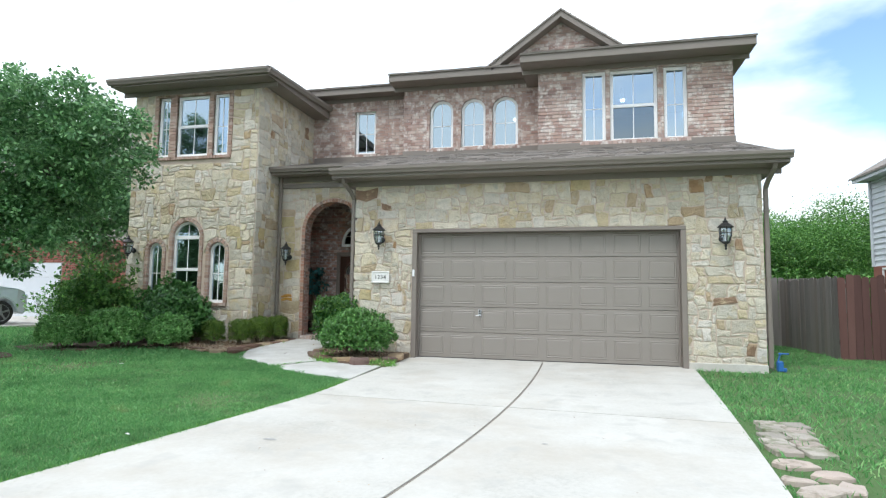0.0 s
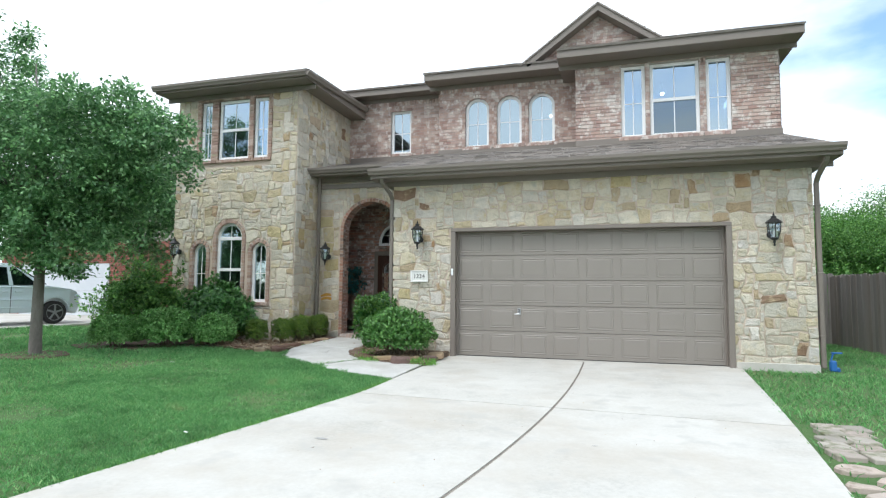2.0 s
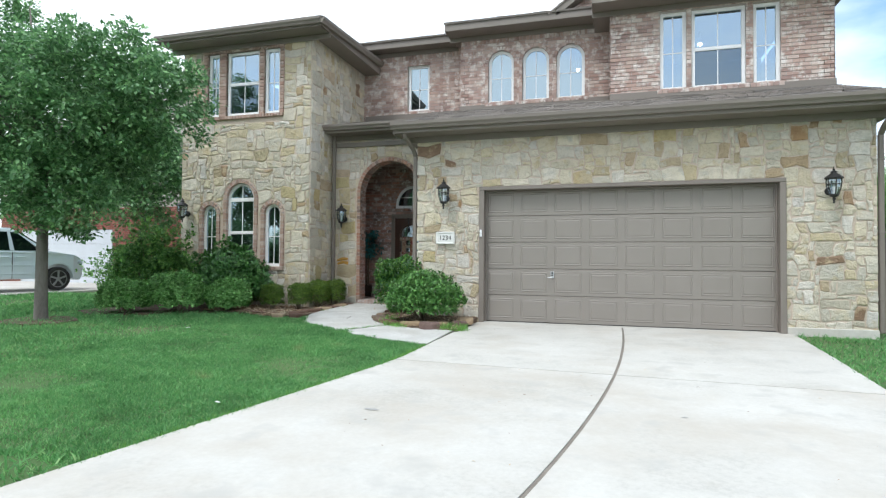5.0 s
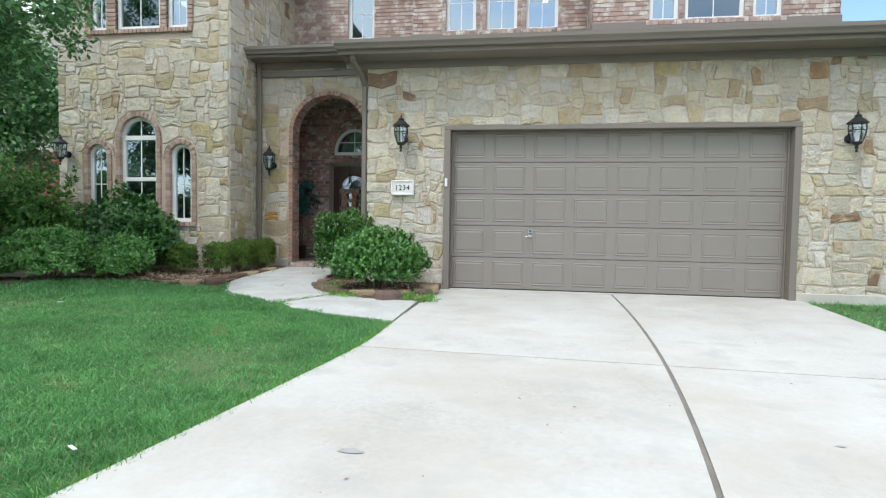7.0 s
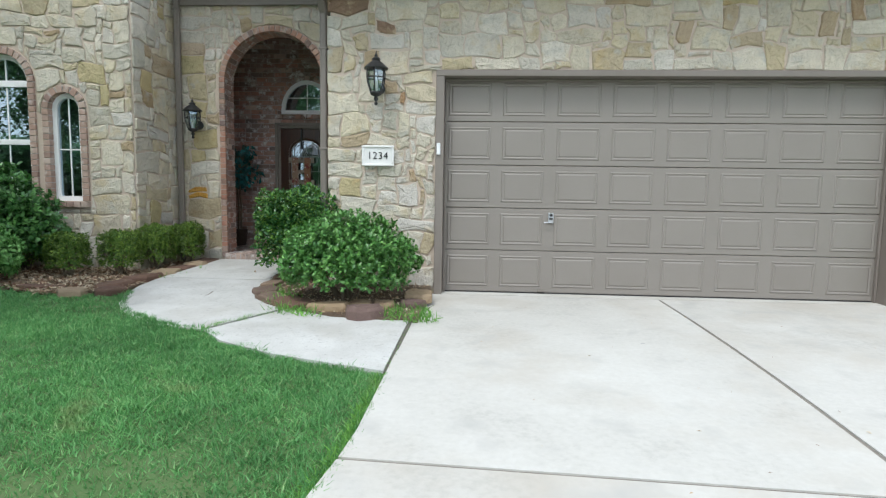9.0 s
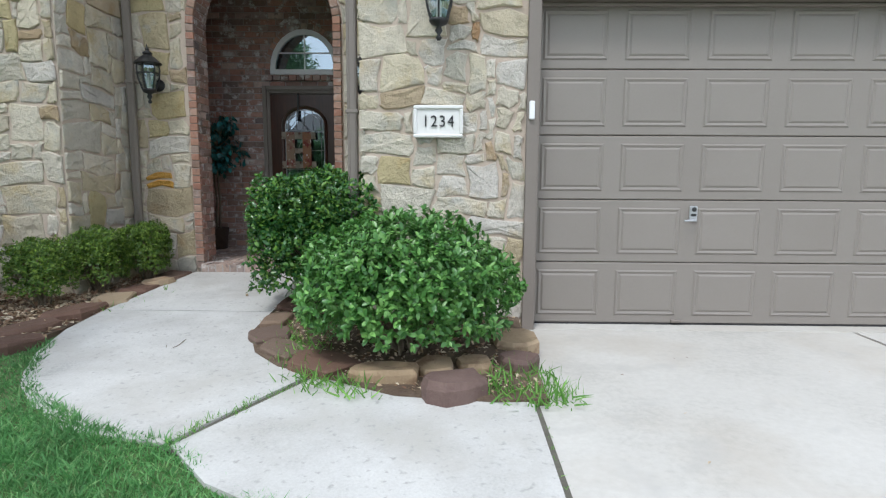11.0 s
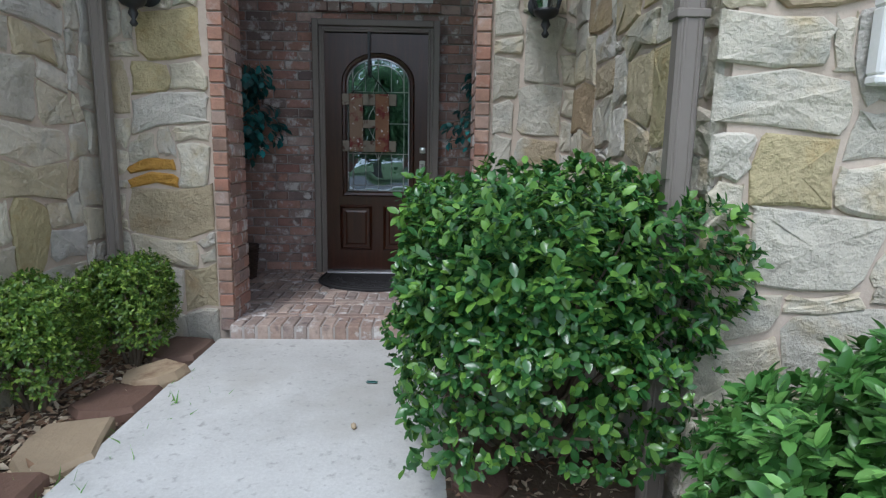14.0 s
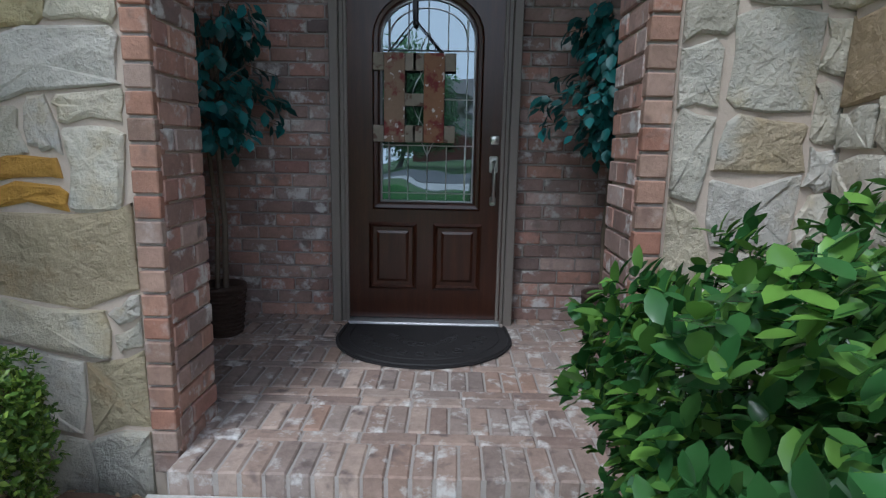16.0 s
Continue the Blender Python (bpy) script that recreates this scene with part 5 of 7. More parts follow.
def local_frame(name, loop_a, loop_b, ya, yb, material, parent, yback=None):
    """A moulding between two outlines (x, z in the house), front heights ya and yb."""
    n = len(loop_a)
    vs = [(*L(x, z)[:1], ya, L(x, z)[1]) for x, z in loop_a] + [(L(x, z)[0], yb, L(x, z)[1]) for x, z in loop_b]
    return Geo().add(vs, [[k, (k + 1) % n, n + (k + 1) % n, n + k] for k in range(n)]).done(name, material, parent)


m_slab = Matrix.Translation((5.12, 0, -0.24))
door_bm = bmesh.new()
edges = []
for loop in (rect(-5.545, -4.69, 0.25, 2.17), out_loop):
    vv = [door_bm.verts.new((x + 5.12, 0, z - 0.24)) for x, z in loop]
    edges += [door_bm.edges.new((vv[i], vv[(i + 1) % len(vv)])) for i in range(len(vv))]
res = bmesh.ops.triangle_fill(door_bm, use_beauty=True, edges=edges, normal=(0, -1, 0))
ext = bmesh.ops.extrude_face_region(door_bm, geom=[q for q in res["geom"] if isinstance(q, bmesh.types.BMFace)])
bmesh.ops.translate(door_bm, vec=(0, 0.045, 0), verts=[q for q in ext["geom"] if isinstance(q, bmesh.types.BMVert)])
bmesh.ops.recalc_face_normals(door_bm, faces=door_bm.faces)
me = bpy.data.meshes.new("leaf")
door_bm.to_mesh(me)
door_bm.free()
door_leaf = finish("leaf", me, M_DOORWOOD, front_door, "dark stained wooden door leaf")
for grow_a, grow_b, ya, yb in ((0.042, 0.03, 0.0, -0.016), (0.03, 0.012, -0.016, -0.012), (0.012, 0.0, -0.012, 0.006)):
    local_frame("glass_moulding", opening_outline(gl_o, grow_a), opening_outline(gl_o, grow_b), ya, yb, M_DOORWOOD, door_leaf)
pane = Geo().add([(L(x, z)[0], 0.02, L(x, z)[1]) for x, z in out_loop], [list(range(len(out_loop)))]).done("pane", M_DOORGLASS, front_door, "leaded bevelled glass")
pane.visible_shadow = False
for lo, hi in ((-5.435, -5.165), (-5.075, -4.805)):
    g = Geo()
    for a, b, ya, yb in ((0.0, 0.014, 0.0, -0.012), (0.014, 0.032, -0.012, 0.008), (0.032, 0.06, 0.008, -0.006)):
        q = [(lo + a, 0.42 + a), (hi - a, 0.42 + a), (hi - a, 0.80 - a), (lo + a, 0.80 - a)]
        p = [(lo + b, 0.42 + b), (hi - b, 0.42 + b), (hi - b, 0.80 - b), (lo + b, 0.80 - b)]
        g.add([(L(x, z)[0], ya - 0.001, L(x, z)[1]) for x, z in q] + [(L(x, z)[0], yb - 0.001, L(x, z)[1]) for x, z in p], [[k, (k + 1) % 4, 4 + (k + 1) % 4, 4 + k] for k in range(4)])
    g.add([(L(x, z)[0], -0.007, L(x, z)[1]) for x, z in p], [[0, 1, 2, 3]])
    g.done("panel", M_DOORWOOD, door_leaf)
came = Geo()
yc = 0.014
for x in (-5.32, -5.22, -5.115, -5.01, -4.91):
    for a, b in ((0.93, 1.22), (1.72, 1.93 if x in (-5.32, -4.91) else 1.97)):
        came.tube([(*L(x, a)[:1], yc, L(x, a)[1]), (L(x, b)[0], yc, L(x, b)[1])], 0.0035, 5)
for x in (-5.325, -4.905):
    came.tube([(L(x, 0.92)[0], yc, L(x, 0.92)[1]), (L(x, 1.9)[0], yc, L(x, 1.9)[1])], 0.0035, 5)
for z in (0.965, 1.225, 1.47, 1.72):
    came.tube([(L(-5.37, z)[0], yc, L(-5.37, z)[1]), (L(-4.86, z)[0], yc, L(-4.86, z)[1])], 0.0035, 5)
inner = opening_outline(gl_o, -0.05)[2:]
came.tube([(L(x, z)[0], yc, L(x, z)[1]) for x, z in inner], 0.0035, 5)
for s in (-1, 1):
    for h0 in (0, 1):
        pts = []
        for k in range(9):
            t = k / 8
            z = 1.17 + t * 0.65 if h0 == 0 else 1.30 + t * 0.35
            x = -5.115 + s * (0.05 if h0 == 0 else 0.085) * math.sin(t * math.pi * (2 if h0 == 0 else 1))
            pts.append((L(x, z)[0], yc, L(x, z)[1]))
        came.tube(pts, 0.003, 5)
rim_in = opening_outline(gl_o, -0.006)
came.tube([(L(x, z)[0], yc - 0.004, L(x, z)[1]) for x, z in rim_in + rim_in[:1]], 0.006, 5)
came.done("came", M_CAME, front_door, "silver lead lines of the glass")
bolt = Geo().box(0.345, 0.395, -0.012, 0, 0.995, 1.045, 0.006).done("deadbolt", M_NICKEL, front_door, "satin nickel deadbolt")
Geo().lathe([(0.018, 0), (0.02, 0.014), (0.006, 0.018)], 14, Matrix.Translation((0.37, -0.012, 1.02)) @ Matrix.Rotation(math.pi / 2, 4, "X")).done("cylinder", M_NICKEL, bolt)
handle = Geo().box(0.345, 0.392, -0.010, 0, 0.845, 0.935, 0.006).box(0.352, 0.386, -0.010, 0, 0.665, 0.715, 0.006).done("handle_plate", M_NICKEL, front_door, "satin nickel handle set")
Geo().tube([(0.369, -0.01, 0.90), (0.369, -0.045, 0.905), (0.369, -0.06, 0.86), (0.369, -0.058, 0.76), (0.369, -0.045, 0.70), (0.369, -0.008, 0.69)], [0.010, 0.012, 0.010, 0.009, 0.009, 0.010], 8).done("grip", M_NICKEL, handle, smooth=True)
g = Geo()
for a, b, y0, y1 in ((0.0, 0.05, -0.02, 0.12), (0.05, 0.075, 0.005, 0.12), (0.075, 0.095, -0.008, 0.12)):
    g.box(-5.64 + a, -5.64 + b - 0.001, YD + y0, YD + y1, 0.2, 2.275 - a, 0.004)
    g.box(-4.62 - b + 0.001, -4.62 - a, YD + y0, YD + y1, 0.2, 2.275 - a, 0.004)
    g.box(-5.64 + b, -4.62 - b, YD + y0, YD + y1, 2.275 - b + 0.001, 2.275 - a, 0.004)
g.done("door_frame", M_TRIM, None, "taupe painted frame of the front door", "structure")
Geo().box(-5.545, -4.69, 12.90, 13.1, 0.2, 0.245, 0.008).done("threshold", M_SILVER, None, "aluminium threshold under the front door", "structure")
win = window("window_%d" % num, FAN, 13.06, "arch", "half-round fanlight over the front door")

# hanging letter on the door
sign = empty("door_sign", "weathered wooden letter H hung on the front door", "door sign", at=(-5.155, YD - 0.03, 1.24))
for i, x in enumerate((-0.135, 0.075)):
    Geo().box(x - 0.055, x + 0.055, -0.012, 0.008, 0.0, 0.46, 0.003).done("board", M_BARNWOOD, sign)
    for z in (0.0, 0.37):
        for s in (-1, 1):
            Geo().box(x + s * 0.085 - 0.029, x + s * 0.085 + 0.029, -0.008, 0.006, z, z + 0.09, 0.003).done("serif", M_PALEWOOD, sign)
Geo().box(-0.08, 0.02, -0.010, 0.006, 0.19, 0.255, 0.003).done("crossbar", M_PALEWOOD, sign)
Geo().tube([(-0.17, 0.0, 0.46), (-0.03, 0.0, 0.63), (0.12, 0.0, 0.46)], 0.005, 6).done("ribbon", M_BLACK, sign)
Geo().box(-0.042, -0.018, 0.0, 0.012, 0.60, 0.94, 0.002).tube([(-0.03, -0.01, 0.67), (-0.03, -0.025, 0.62), (-0.03, -0.005, 0.60)], 0.006, 6).done("over_door_hook", M_BLACK, sign)

# doormat: half round with raised scrolls
mat_ob = empty("doormat", "half-round black rubber doormat with moulded scrolls", "doormat", at=(-5.105, 12.90, 0.224))
prof = [(-0.45, 0)] + [(0.46 * math.cos(math.pi + math.pi * k / 28), -0.19 + 0.42 * math.sin(math.pi + math.pi * k / 28)) for k in range(29)] + [(0.45, 0)]
n = 30
g = Geo().add([(x, y, 0) for x, y in prof] + [(x, y, 0.008) for x, y in prof], [[k, k + 1, n + 2 + k, n + 1 + k] for k in range(n)] + [[n, 0, n + 1, 2 * n + 1]] + [list(range(n + 1, 2 * n + 2))])
g.done("base", M_RUBBER, mat_ob)
g = Geo().tube([(x * 0.97, y * 0.96, 0.009) for x, y in prof], 0.008, 6)
g.tube([(x * 0.86, y * 0.84, 0.009) for x, y in prof], 0.004, 6)
rnd = random.Random(4)
for k in range(11):
    t = math.pi + math.pi * (k + 0.5) / 11
    for r in (0.68, 0.36):
        cx, cy = 0.46 * r * math.cos(t), -0.15 + 0.42 * r * math.sin(t)
        g.tube([(cx + (0.008 + 0.0035 * j) * math.cos(j * 0.8 + k), cy + (0.008 + 0.0035 * j) * math.sin(j * 0.8 + k), 0.009) for j in range(10)], 0.004, 5)
g.done("relief", M_RUBBER, mat_ob)


# ---- wall lanterns ----
def lantern(x, y_wall, z, label, first=[]):
    """Black carriage lantern; z is the middle of its cage."""
    if first:
        ob = copy_thing(first[0], pose(x, y_wall, z))
        ob["label"] = label
        return ob
    root = empty("wall_lantern", label, "wall lamp", group="wall lanterns")
    root.matrix_basis = pose(x, y_wall, z) @ Matrix.Diagonal((1.18, 1.1, 1.06, 1))
    c = -0.17
    at = Matrix.Translation((0, c, 0))
    Geo().lathe([(0.055, 0), (0.06, 0.012), (0.035, 0.02), (0.012, 0.03)], 16, Matrix.Translation((0, 0.0, -0.06)) @ Matrix.Rotation(math.pi / 2, 4, "X")).done("wall_plate", M_BLACK, root)
    Geo().tube([(0, -0.02, -0.06), (0, -0.08, -0.10), (0, -0.14, -0.155), (0, c, -0.14)], [0.012, 0.011, 0.010, 0.012], 8).tube([(0, -0.02, -0.05), (0, -0.06, 0.0), (0, -0.09, -0.03), (0, -0.07, -0.06)], 0.006, 6).done("arm", M_BLACK, root)
    Geo().lathe([(0.008, -0.25), (0.018, -0.235), (0.008, -0.215), (0.022, -0.19), (0.014, -0.165), (0.045, -0.15), (0.055, -0.135), (0.058, -0.12), (0.05, -0.118)], 14, at).done("base", M_BLACK, root, smooth=True)
    for k in range(6):
        a = 2 * math.pi * (k + 0.5) / 6
        Geo().tube([(0.054 * math.cos(a), c + 0.054 * math.sin(a), -0.12), (0.082 * math.cos(a), c + 0.082 * math.sin(a), -0.02), (0.088 * math.cos(a), c + 0.088 * math.sin(a), 0.06), (0.080 * math.cos(a), c + 0.080 * math.sin(a), 0.11)], 0.006, 6).done("cage_bar", M_BLACK, root)
    for rr, zz in ((0.086, 0.02), (0.083, 0.11)):
        Geo().tube([(rr * math.cos(k * math.pi / 6), c + rr * math.sin(k * math.pi / 6), zz) for k in range(13)], 0.006, 6).done("cage_ring", M_BLACK, root)
    gg = Geo()
    rings = [(0.050, -0.118), (0.077, -0.02), (0.083, 0.06), (0.075, 0.11)]
    vs = [(r * math.cos(2 * math.pi * (k + 0.5) / 6), c + r * math.sin(2 * math.pi * (k + 0.5) / 6), z) for r, z in rings for k in range(6)]
    gg.add(vs, [[i * 6 + k, i * 6 + (k + 1) % 6, (i + 1) * 6 + (k + 1) % 6, (i + 1) * 6 + k] for i in range(3) for k in range(6)])
    gl = gg.done("glass", M_LANTERN, root, "bevelled clear glass")
    gl.visible_shadow = False
    Geo().lathe([(0.016, -0.12), (0.016, -0.02), (0.012, 0.0), (0.010, 0.05), (0.003, 0.075)], 8, at).done("candle", M_VINYL, root, "white candle sleeve and bulb")
    Geo().lathe([(0.108, 0.105), (0.110, 0.115), (0.092, 0.135), (0.060, 0.165), (0.040, 0.18), (0.030, 0.195), (0.042, 0.20), (0.030, 0.215), (0.012, 0.225), (0.016, 0.24), (0.006, 0.258), (0.002, 0.285)], 12, at).done("roof", M_BLACK, root)
    first.append(root)
    return root


lantern(-3.32, 9.85, 2.32, "black carriage lantern on the stone beside the garage")
lantern(2.86, 9.85, 2.29, "black carriage lantern at the garage's outer corner")
lantern(-6.22, 11.54, 2.11, "black carriage lantern beside the porch arch")
lantern(-4.09, 11.54, 2.10, "black carriage lantern between arch and garage")
lantern(-9.66, 10.51, 2.20, "black carriage lantern beside the arched windows")

# ---- house number ----
plaque = empty("house_number", "white framed house number plaque on the stone wall", "house number", at=(-3.325, 9.815, 1.532))
g = Geo()
g.box(-0.168, 0.168, 0.0, 0.03, -0.108, 0.108, 0.004).done("plate", M_PLAQUE, plaque)
g = Geo()
g.box(-0.178, 0.178, -0.016, 0.03, 0.088, 0.113, 0.006).box(-0.178, 0.178, -0.016, 0.03, -0.113, -0.088, 0.006).box(-0.178, -0.152, -0.016, 0.03, -0.0875, 0.0875, 0.006).box(0.152, 0.178, -0.016, 0.03, -0.0875, 0.0875, 0.006)
g.done("rim", M_PLAQUE, plaque)
for i, ch in enumerate("1234"):
    tx = bpy.data.curves.new("numeral", "FONT")
    tx.body, tx.size, tx.extrude, tx.align_x, tx.align_y, tx.offset = ch, 0.108, 0.004, "CENTER", "CENTER", 0.0
    tob = new("numeral", tx)
    dg = bpy.context.evaluated_depsgraph_get()
    me = bpy.data.meshes.new_from_object(tob.evaluated_get(dg))
    bpy.data.objects.remove(tob)
    me.materials.clear()
    me.materials.append(M_INK)
    ob = new("numeral", me)
    ob.parent = plaque
    ob.matrix_basis = pose(-0.090 + 0.060 * i, -0.004, -0.002, 90) @ Matrix.Diagonal((0.95, 1.05, 1, 1))


# ---- downspouts ----
def downspout(name, pts, label, w=0.075, d=0.055):
    root = empty(name, label, "downspout")
    for a, b in zip(pts, pts[1:]):
        a, b = Vector(a), Vector(b)
        ln = (b - a).length
        mm = Matrix.Translation(a) @ (b - a).to_track_quat("Z", "Y").to_matrix().to_4x4()
        long = abs((b - a).normalized().z) > 0.999
        if long:
            mm = Matrix.Translation((a.x, a.y, min(a.z, b.z)))
        Geo().box(-w / 2, w / 2, -d / 2, d / 2, 0, ln, 0.008, mm).done("pipe" if long else "elbow", M_TRIM, root)
        if long:
            for s in (-0.02, 0.02):
                Geo().box(s - 0.004, s + 0.004, -d / 2 - 0.004, d / 2 + 0.004, 0.01, ln - 0.01, 0.002, mm).done("rib", M_TRIM, root)
            for z in (0.5, ln * 0.5, ln - 0.4):
                Geo().box(-w / 2 - 0.01, w / 2 + 0.01, -d / 2 - 0.006, d / 2 + 0.006, z, z + 0.025, 0.003, mm).done("strap", M_TRIM, root)
    return root


downspout("downspout", [(-6.47, 11.47, 4.02), (-6.47, 11.47, 0.1)], "taupe downspout in the corner beside the porch")
downspout("downspout", [(-4.02, 9.47, 3.50), (-4.02, 9.50, 3.38), (-3.96, 9.80, 3.20), (-3.96, 9.93, 3.10), (-3.96, 9.93, 0.1)], "taupe downspout at the garage corner, with an elbow under the gutter")
downspout("downspout", [(3.60, 9.47, 3.50), (3.60, 9.50, 3.38), (3.575, 9.80, 3.20), (3.575, 9.93, 3.10), (3.575, 9.93, 0.05)], "taupe downspout at the garage's outer corner")


# ---- plants ----
LEAF8 = (np.array([(0, 0, 0), (-0.27, 0.35, 0.06), (0, 0.35, -0.03), (0.27, 0.35, 0.06), (-0.23, 0.7, 0.03), (0, 0.72, -0.05), (0.23, 0.7, 0.03), (0, 1, -0.12)], dtype=np.float32),
         np.array([(0, 2, 1), (0, 3, 2), (1, 2, 5), (1, 5, 4), (2, 3, 6), (2, 6, 5), (4, 5, 7), (5, 6, 7)]))
ROWS12 = ((0.15, 0.19, 0.04), (0.45, 0.29, 0.05), (0.75, 0.22, 0.0))
LEAF12 = (np.array([(0, 0, 0)] + [(sx * wd, y, zz if sx else zz - 0.06) for y, wd, zz in ROWS12 for sx in (-1, 0, 1)] + [(0, 1, -0.10)], dtype=np.float32),
          np.array([(0, 2, 1), (0, 3, 2)] + [t for b in (1, 4) for t in ((b, b + 1, b + 4), (b, b + 4, b + 3), (b + 1, b + 2, b + 5), (b + 1, b + 5, b + 4))] + [(7, 8, 10), (8, 9, 10)]))
LEAF4 = (np.array([(0, 0, 0), (-0.26, 0.5, 0.06), (0, 0.5, -0.03), (0.26, 0.5, 0.06), (0, 1, -0.06)], dtype=np.float32), np.array([(0, 2, 1), (0, 3, 2), (1, 2, 4), (2, 3, 4)]))
LEAF2 = (np.array([(0, 0, 0), (-0.3, 0.5, 0.08), (0.3, 0.5, 0.08), (0, 1, -0.05)], dtype=np.float32), np.array([(0, 3, 1), (0, 2, 3)]))
BLADE = (np.array([(-0.5, 0, 0), (0.5, 0, 0), (-0.36, 0.55, 0.0), (0.36, 0.55, 0.0), (0, 1, 0.0)], dtype=np.float32), np.array([(0, 1, 3), (0, 3, 2), (2, 3, 4)]))


def unit(a):
    return a / np.maximum(np.linalg.norm(a, axis=1, keepdims=True), 1e-6)


def leaves_mesh(name, pos, ways, ups, size, shape, wide=1.0):
    """One leaf at each place, pointing along ways, its upper side towards ups."""
    d = unit(ways)
    x = unit(np.cross(d, ups))
    n = np.cross(x, d)
    tv, tf = shape
    k = len(tv)
    size = np.asarray(size).reshape(-1, 1, 1)
    v = pos[:, None, :] + size * (wide * tv[None, :, 0:1] * x[:, None, :] + tv[None, :, 1:2] * d[:, None, :] + tv[None, :, 2:3] * n[:, None, :])
    f = tf[None] + (np.arange(len(pos)) * k)[:, None, None]
    return array_mesh(name, v.reshape(-1, 3), f.reshape(-1, 3))


def bush(at, radii, tips, per, size, material, label, seed, shape=LEAF8, category="bush", group="", lift=0.55, flat_top=0.0, wide=1.0, name="bush", twigs=26, lumps=0.16, shoots=0):
    """Twig tips over an uneven rounded crown, each with a rosette of leaves."""
    rs = np.random.RandomState(seed)
    root = empty(name, label, category, at=at, group=group)
    rx, ry, rz = radii
    q = unit(rs.normal(size=(tips, 3)))
    q[:, 2] = np.abs(q[:, 2]) * 1.0 - 0.42 * (rs.rand(tips) < 0.42)
    q = unit(q)
    if flat_top:
        q = np.sign(q) * np.abs(q) ** (1 - flat_top)
        q /= np.maximum(np.abs(q).max(1, keepdims=True) ** 0.5, 0.3)
    bump_r = np.array([1 + lumps * 2 * noise.noise(Vector(p * 2.2) + Vector((seed, 0, 0))) + lumps * noise.noise(Vector(p * 5.5) + Vector((0, seed, 0))) for p in q])
    depth = 1.07 - 0.48 * rs.rand(tips) ** 1.7
    tip = q * np.array(radii) * (bump_r * depth)[:, None] + np.array((0, 0, rz * lift))
    tip[:, 2] = np.maximum(tip[:, 2], 0.03 + 0.05 * rs.rand(tips))
    low = np.clip(tip[:, 2] / (rz * 1.1), 0, 1)
    tip[:, :2] *= (0.80 + 0.20 * low * (2 - low))[:, None]
    out = unit(q / np.array(radii) + np.array((0, 0, 0.5)))
    P = np.repeat(tip, per, 0)
    O = np.repeat(out, per, 0)
    spin = rs.normal(size=P.shape)
    side = unit(spin - (spin * O).sum(1, keepdims=True) * O)
    tilt = rs.uniform(0.15, 0.95, (len(P), 1))
    ways = O * tilt + side * (1.05 - tilt * 0.5)
    ups = O + 0.25 * rs.normal(size=P.shape) + np.array((0, 0, 0.6))
    pos = P - O * (size * 0.9) * rs.rand(len(P), 1)
    sz = size * rs.uniform(0.45, 1.2, len(P))
    me = leaves_mesh("leaves", pos.astype(np.float32), ways, ups, sz, shape, wide)
    finish("leaves", me, material, root, "", "stuff", "", True)
    g = Geo()
    rnd = random.Random(seed)
    for i in range(twigs):
        e = tip[rs.randint(tips)] * 0.9
        b = (rnd.uniform(-0.12, 0.12) * rx, rnd.uniform(-0.12, 0.12) * ry, -0.05)
        mid = (b[0] * 0.5 + e[0] * 0.45 + rnd.uniform(-0.04, 0.04), b[1] * 0.5 + e[1] * 0.45, e[2] * 0.55)
        g.tube([b, mid, tuple(e)], [0.012, 0.008, 0.003], 5)
    tagged(g.done("branching", M_TWIG, root, "brown woody twigs"), kind="stuff")
    return root


bush((-3.50, 9.12, 0.02), (0.65, 0.57, 0.49), 3200, 8, 0.047, M_HAW, "rounded green hawthorn bush beside the garage wall", 3, LEAF12, lift=0.80, lumps=0.08, wide=0.84)
bush((-4.26, 10.30, 0.06), (0.50, 0.57, 0.54), 6800, 5, 0.041, M_PRIVET, "dark glossy clipped bush beside the walk", 5, LEAF12, lift=0.97, flat_top=0.22, lumps=0.09, twigs=70, wide=0.95)
for i, (x, y, r, h) in enumerate(((-6.24, 11.16, 0.195, 0.29), (-6.38, 10.62, 0.20, 0.29), (-6.50, 10.08, 0.20, 0.27), (-6.98, 9.84, 0.20, 0.26), (-7.76, 10.12, 0.23, 0.28))):
    bush((x, y, 0.06), (r, r, h), 2300, 6, 0.026, M_BOX, "low clipped boxwood in the planting bed", 20 + i, LEAF4, "hedge plant", "clipped boxwoods", 1.05, 0.18, twigs=16, lumps=0.07)
for i, (x, y, r, h) in enumerate(((-9.28, 8.42, 0.47, 0.37), (-8.40, 8.78, 0.54, 0.46), (-7.52, 9.16, 0.42, 0.38))):
    bush((x, y, 0.05), (r, r * 0.95, h), 2600, 8, 0.050, M_SHRUB, "low rounded green shrub at the lawn's edge", 30 + i, LEAF8, "shrub", "rounded shrubs", 0.75, lumps=0.08, twigs=10)
bush((-8.10, 9.98, 0.08), (0.84, 0.46, 0.72), 2600, 7, 0.075, M_WINBUSH, "dark green bush under the arched windows", 41, LEAF8, lift=0.78, lumps=0.22)
bush((-10.15, 10.0, 0.08), (0.98, 0.6, 0.98), 1700, 7, 0.095, M_WOODS, "loose leafy shrub at the wing's corner", 42, LEAF4, lift=0.75, lumps=0.3)
bush((-11.4, 10.6, 0.08), (0.9, 0.8, 0.75), 600, 6, 0.085, M_SHRUB, "loose leafy shrub past the wing's corner", 43, LEAF4, lift=0.75, lumps=0.3)


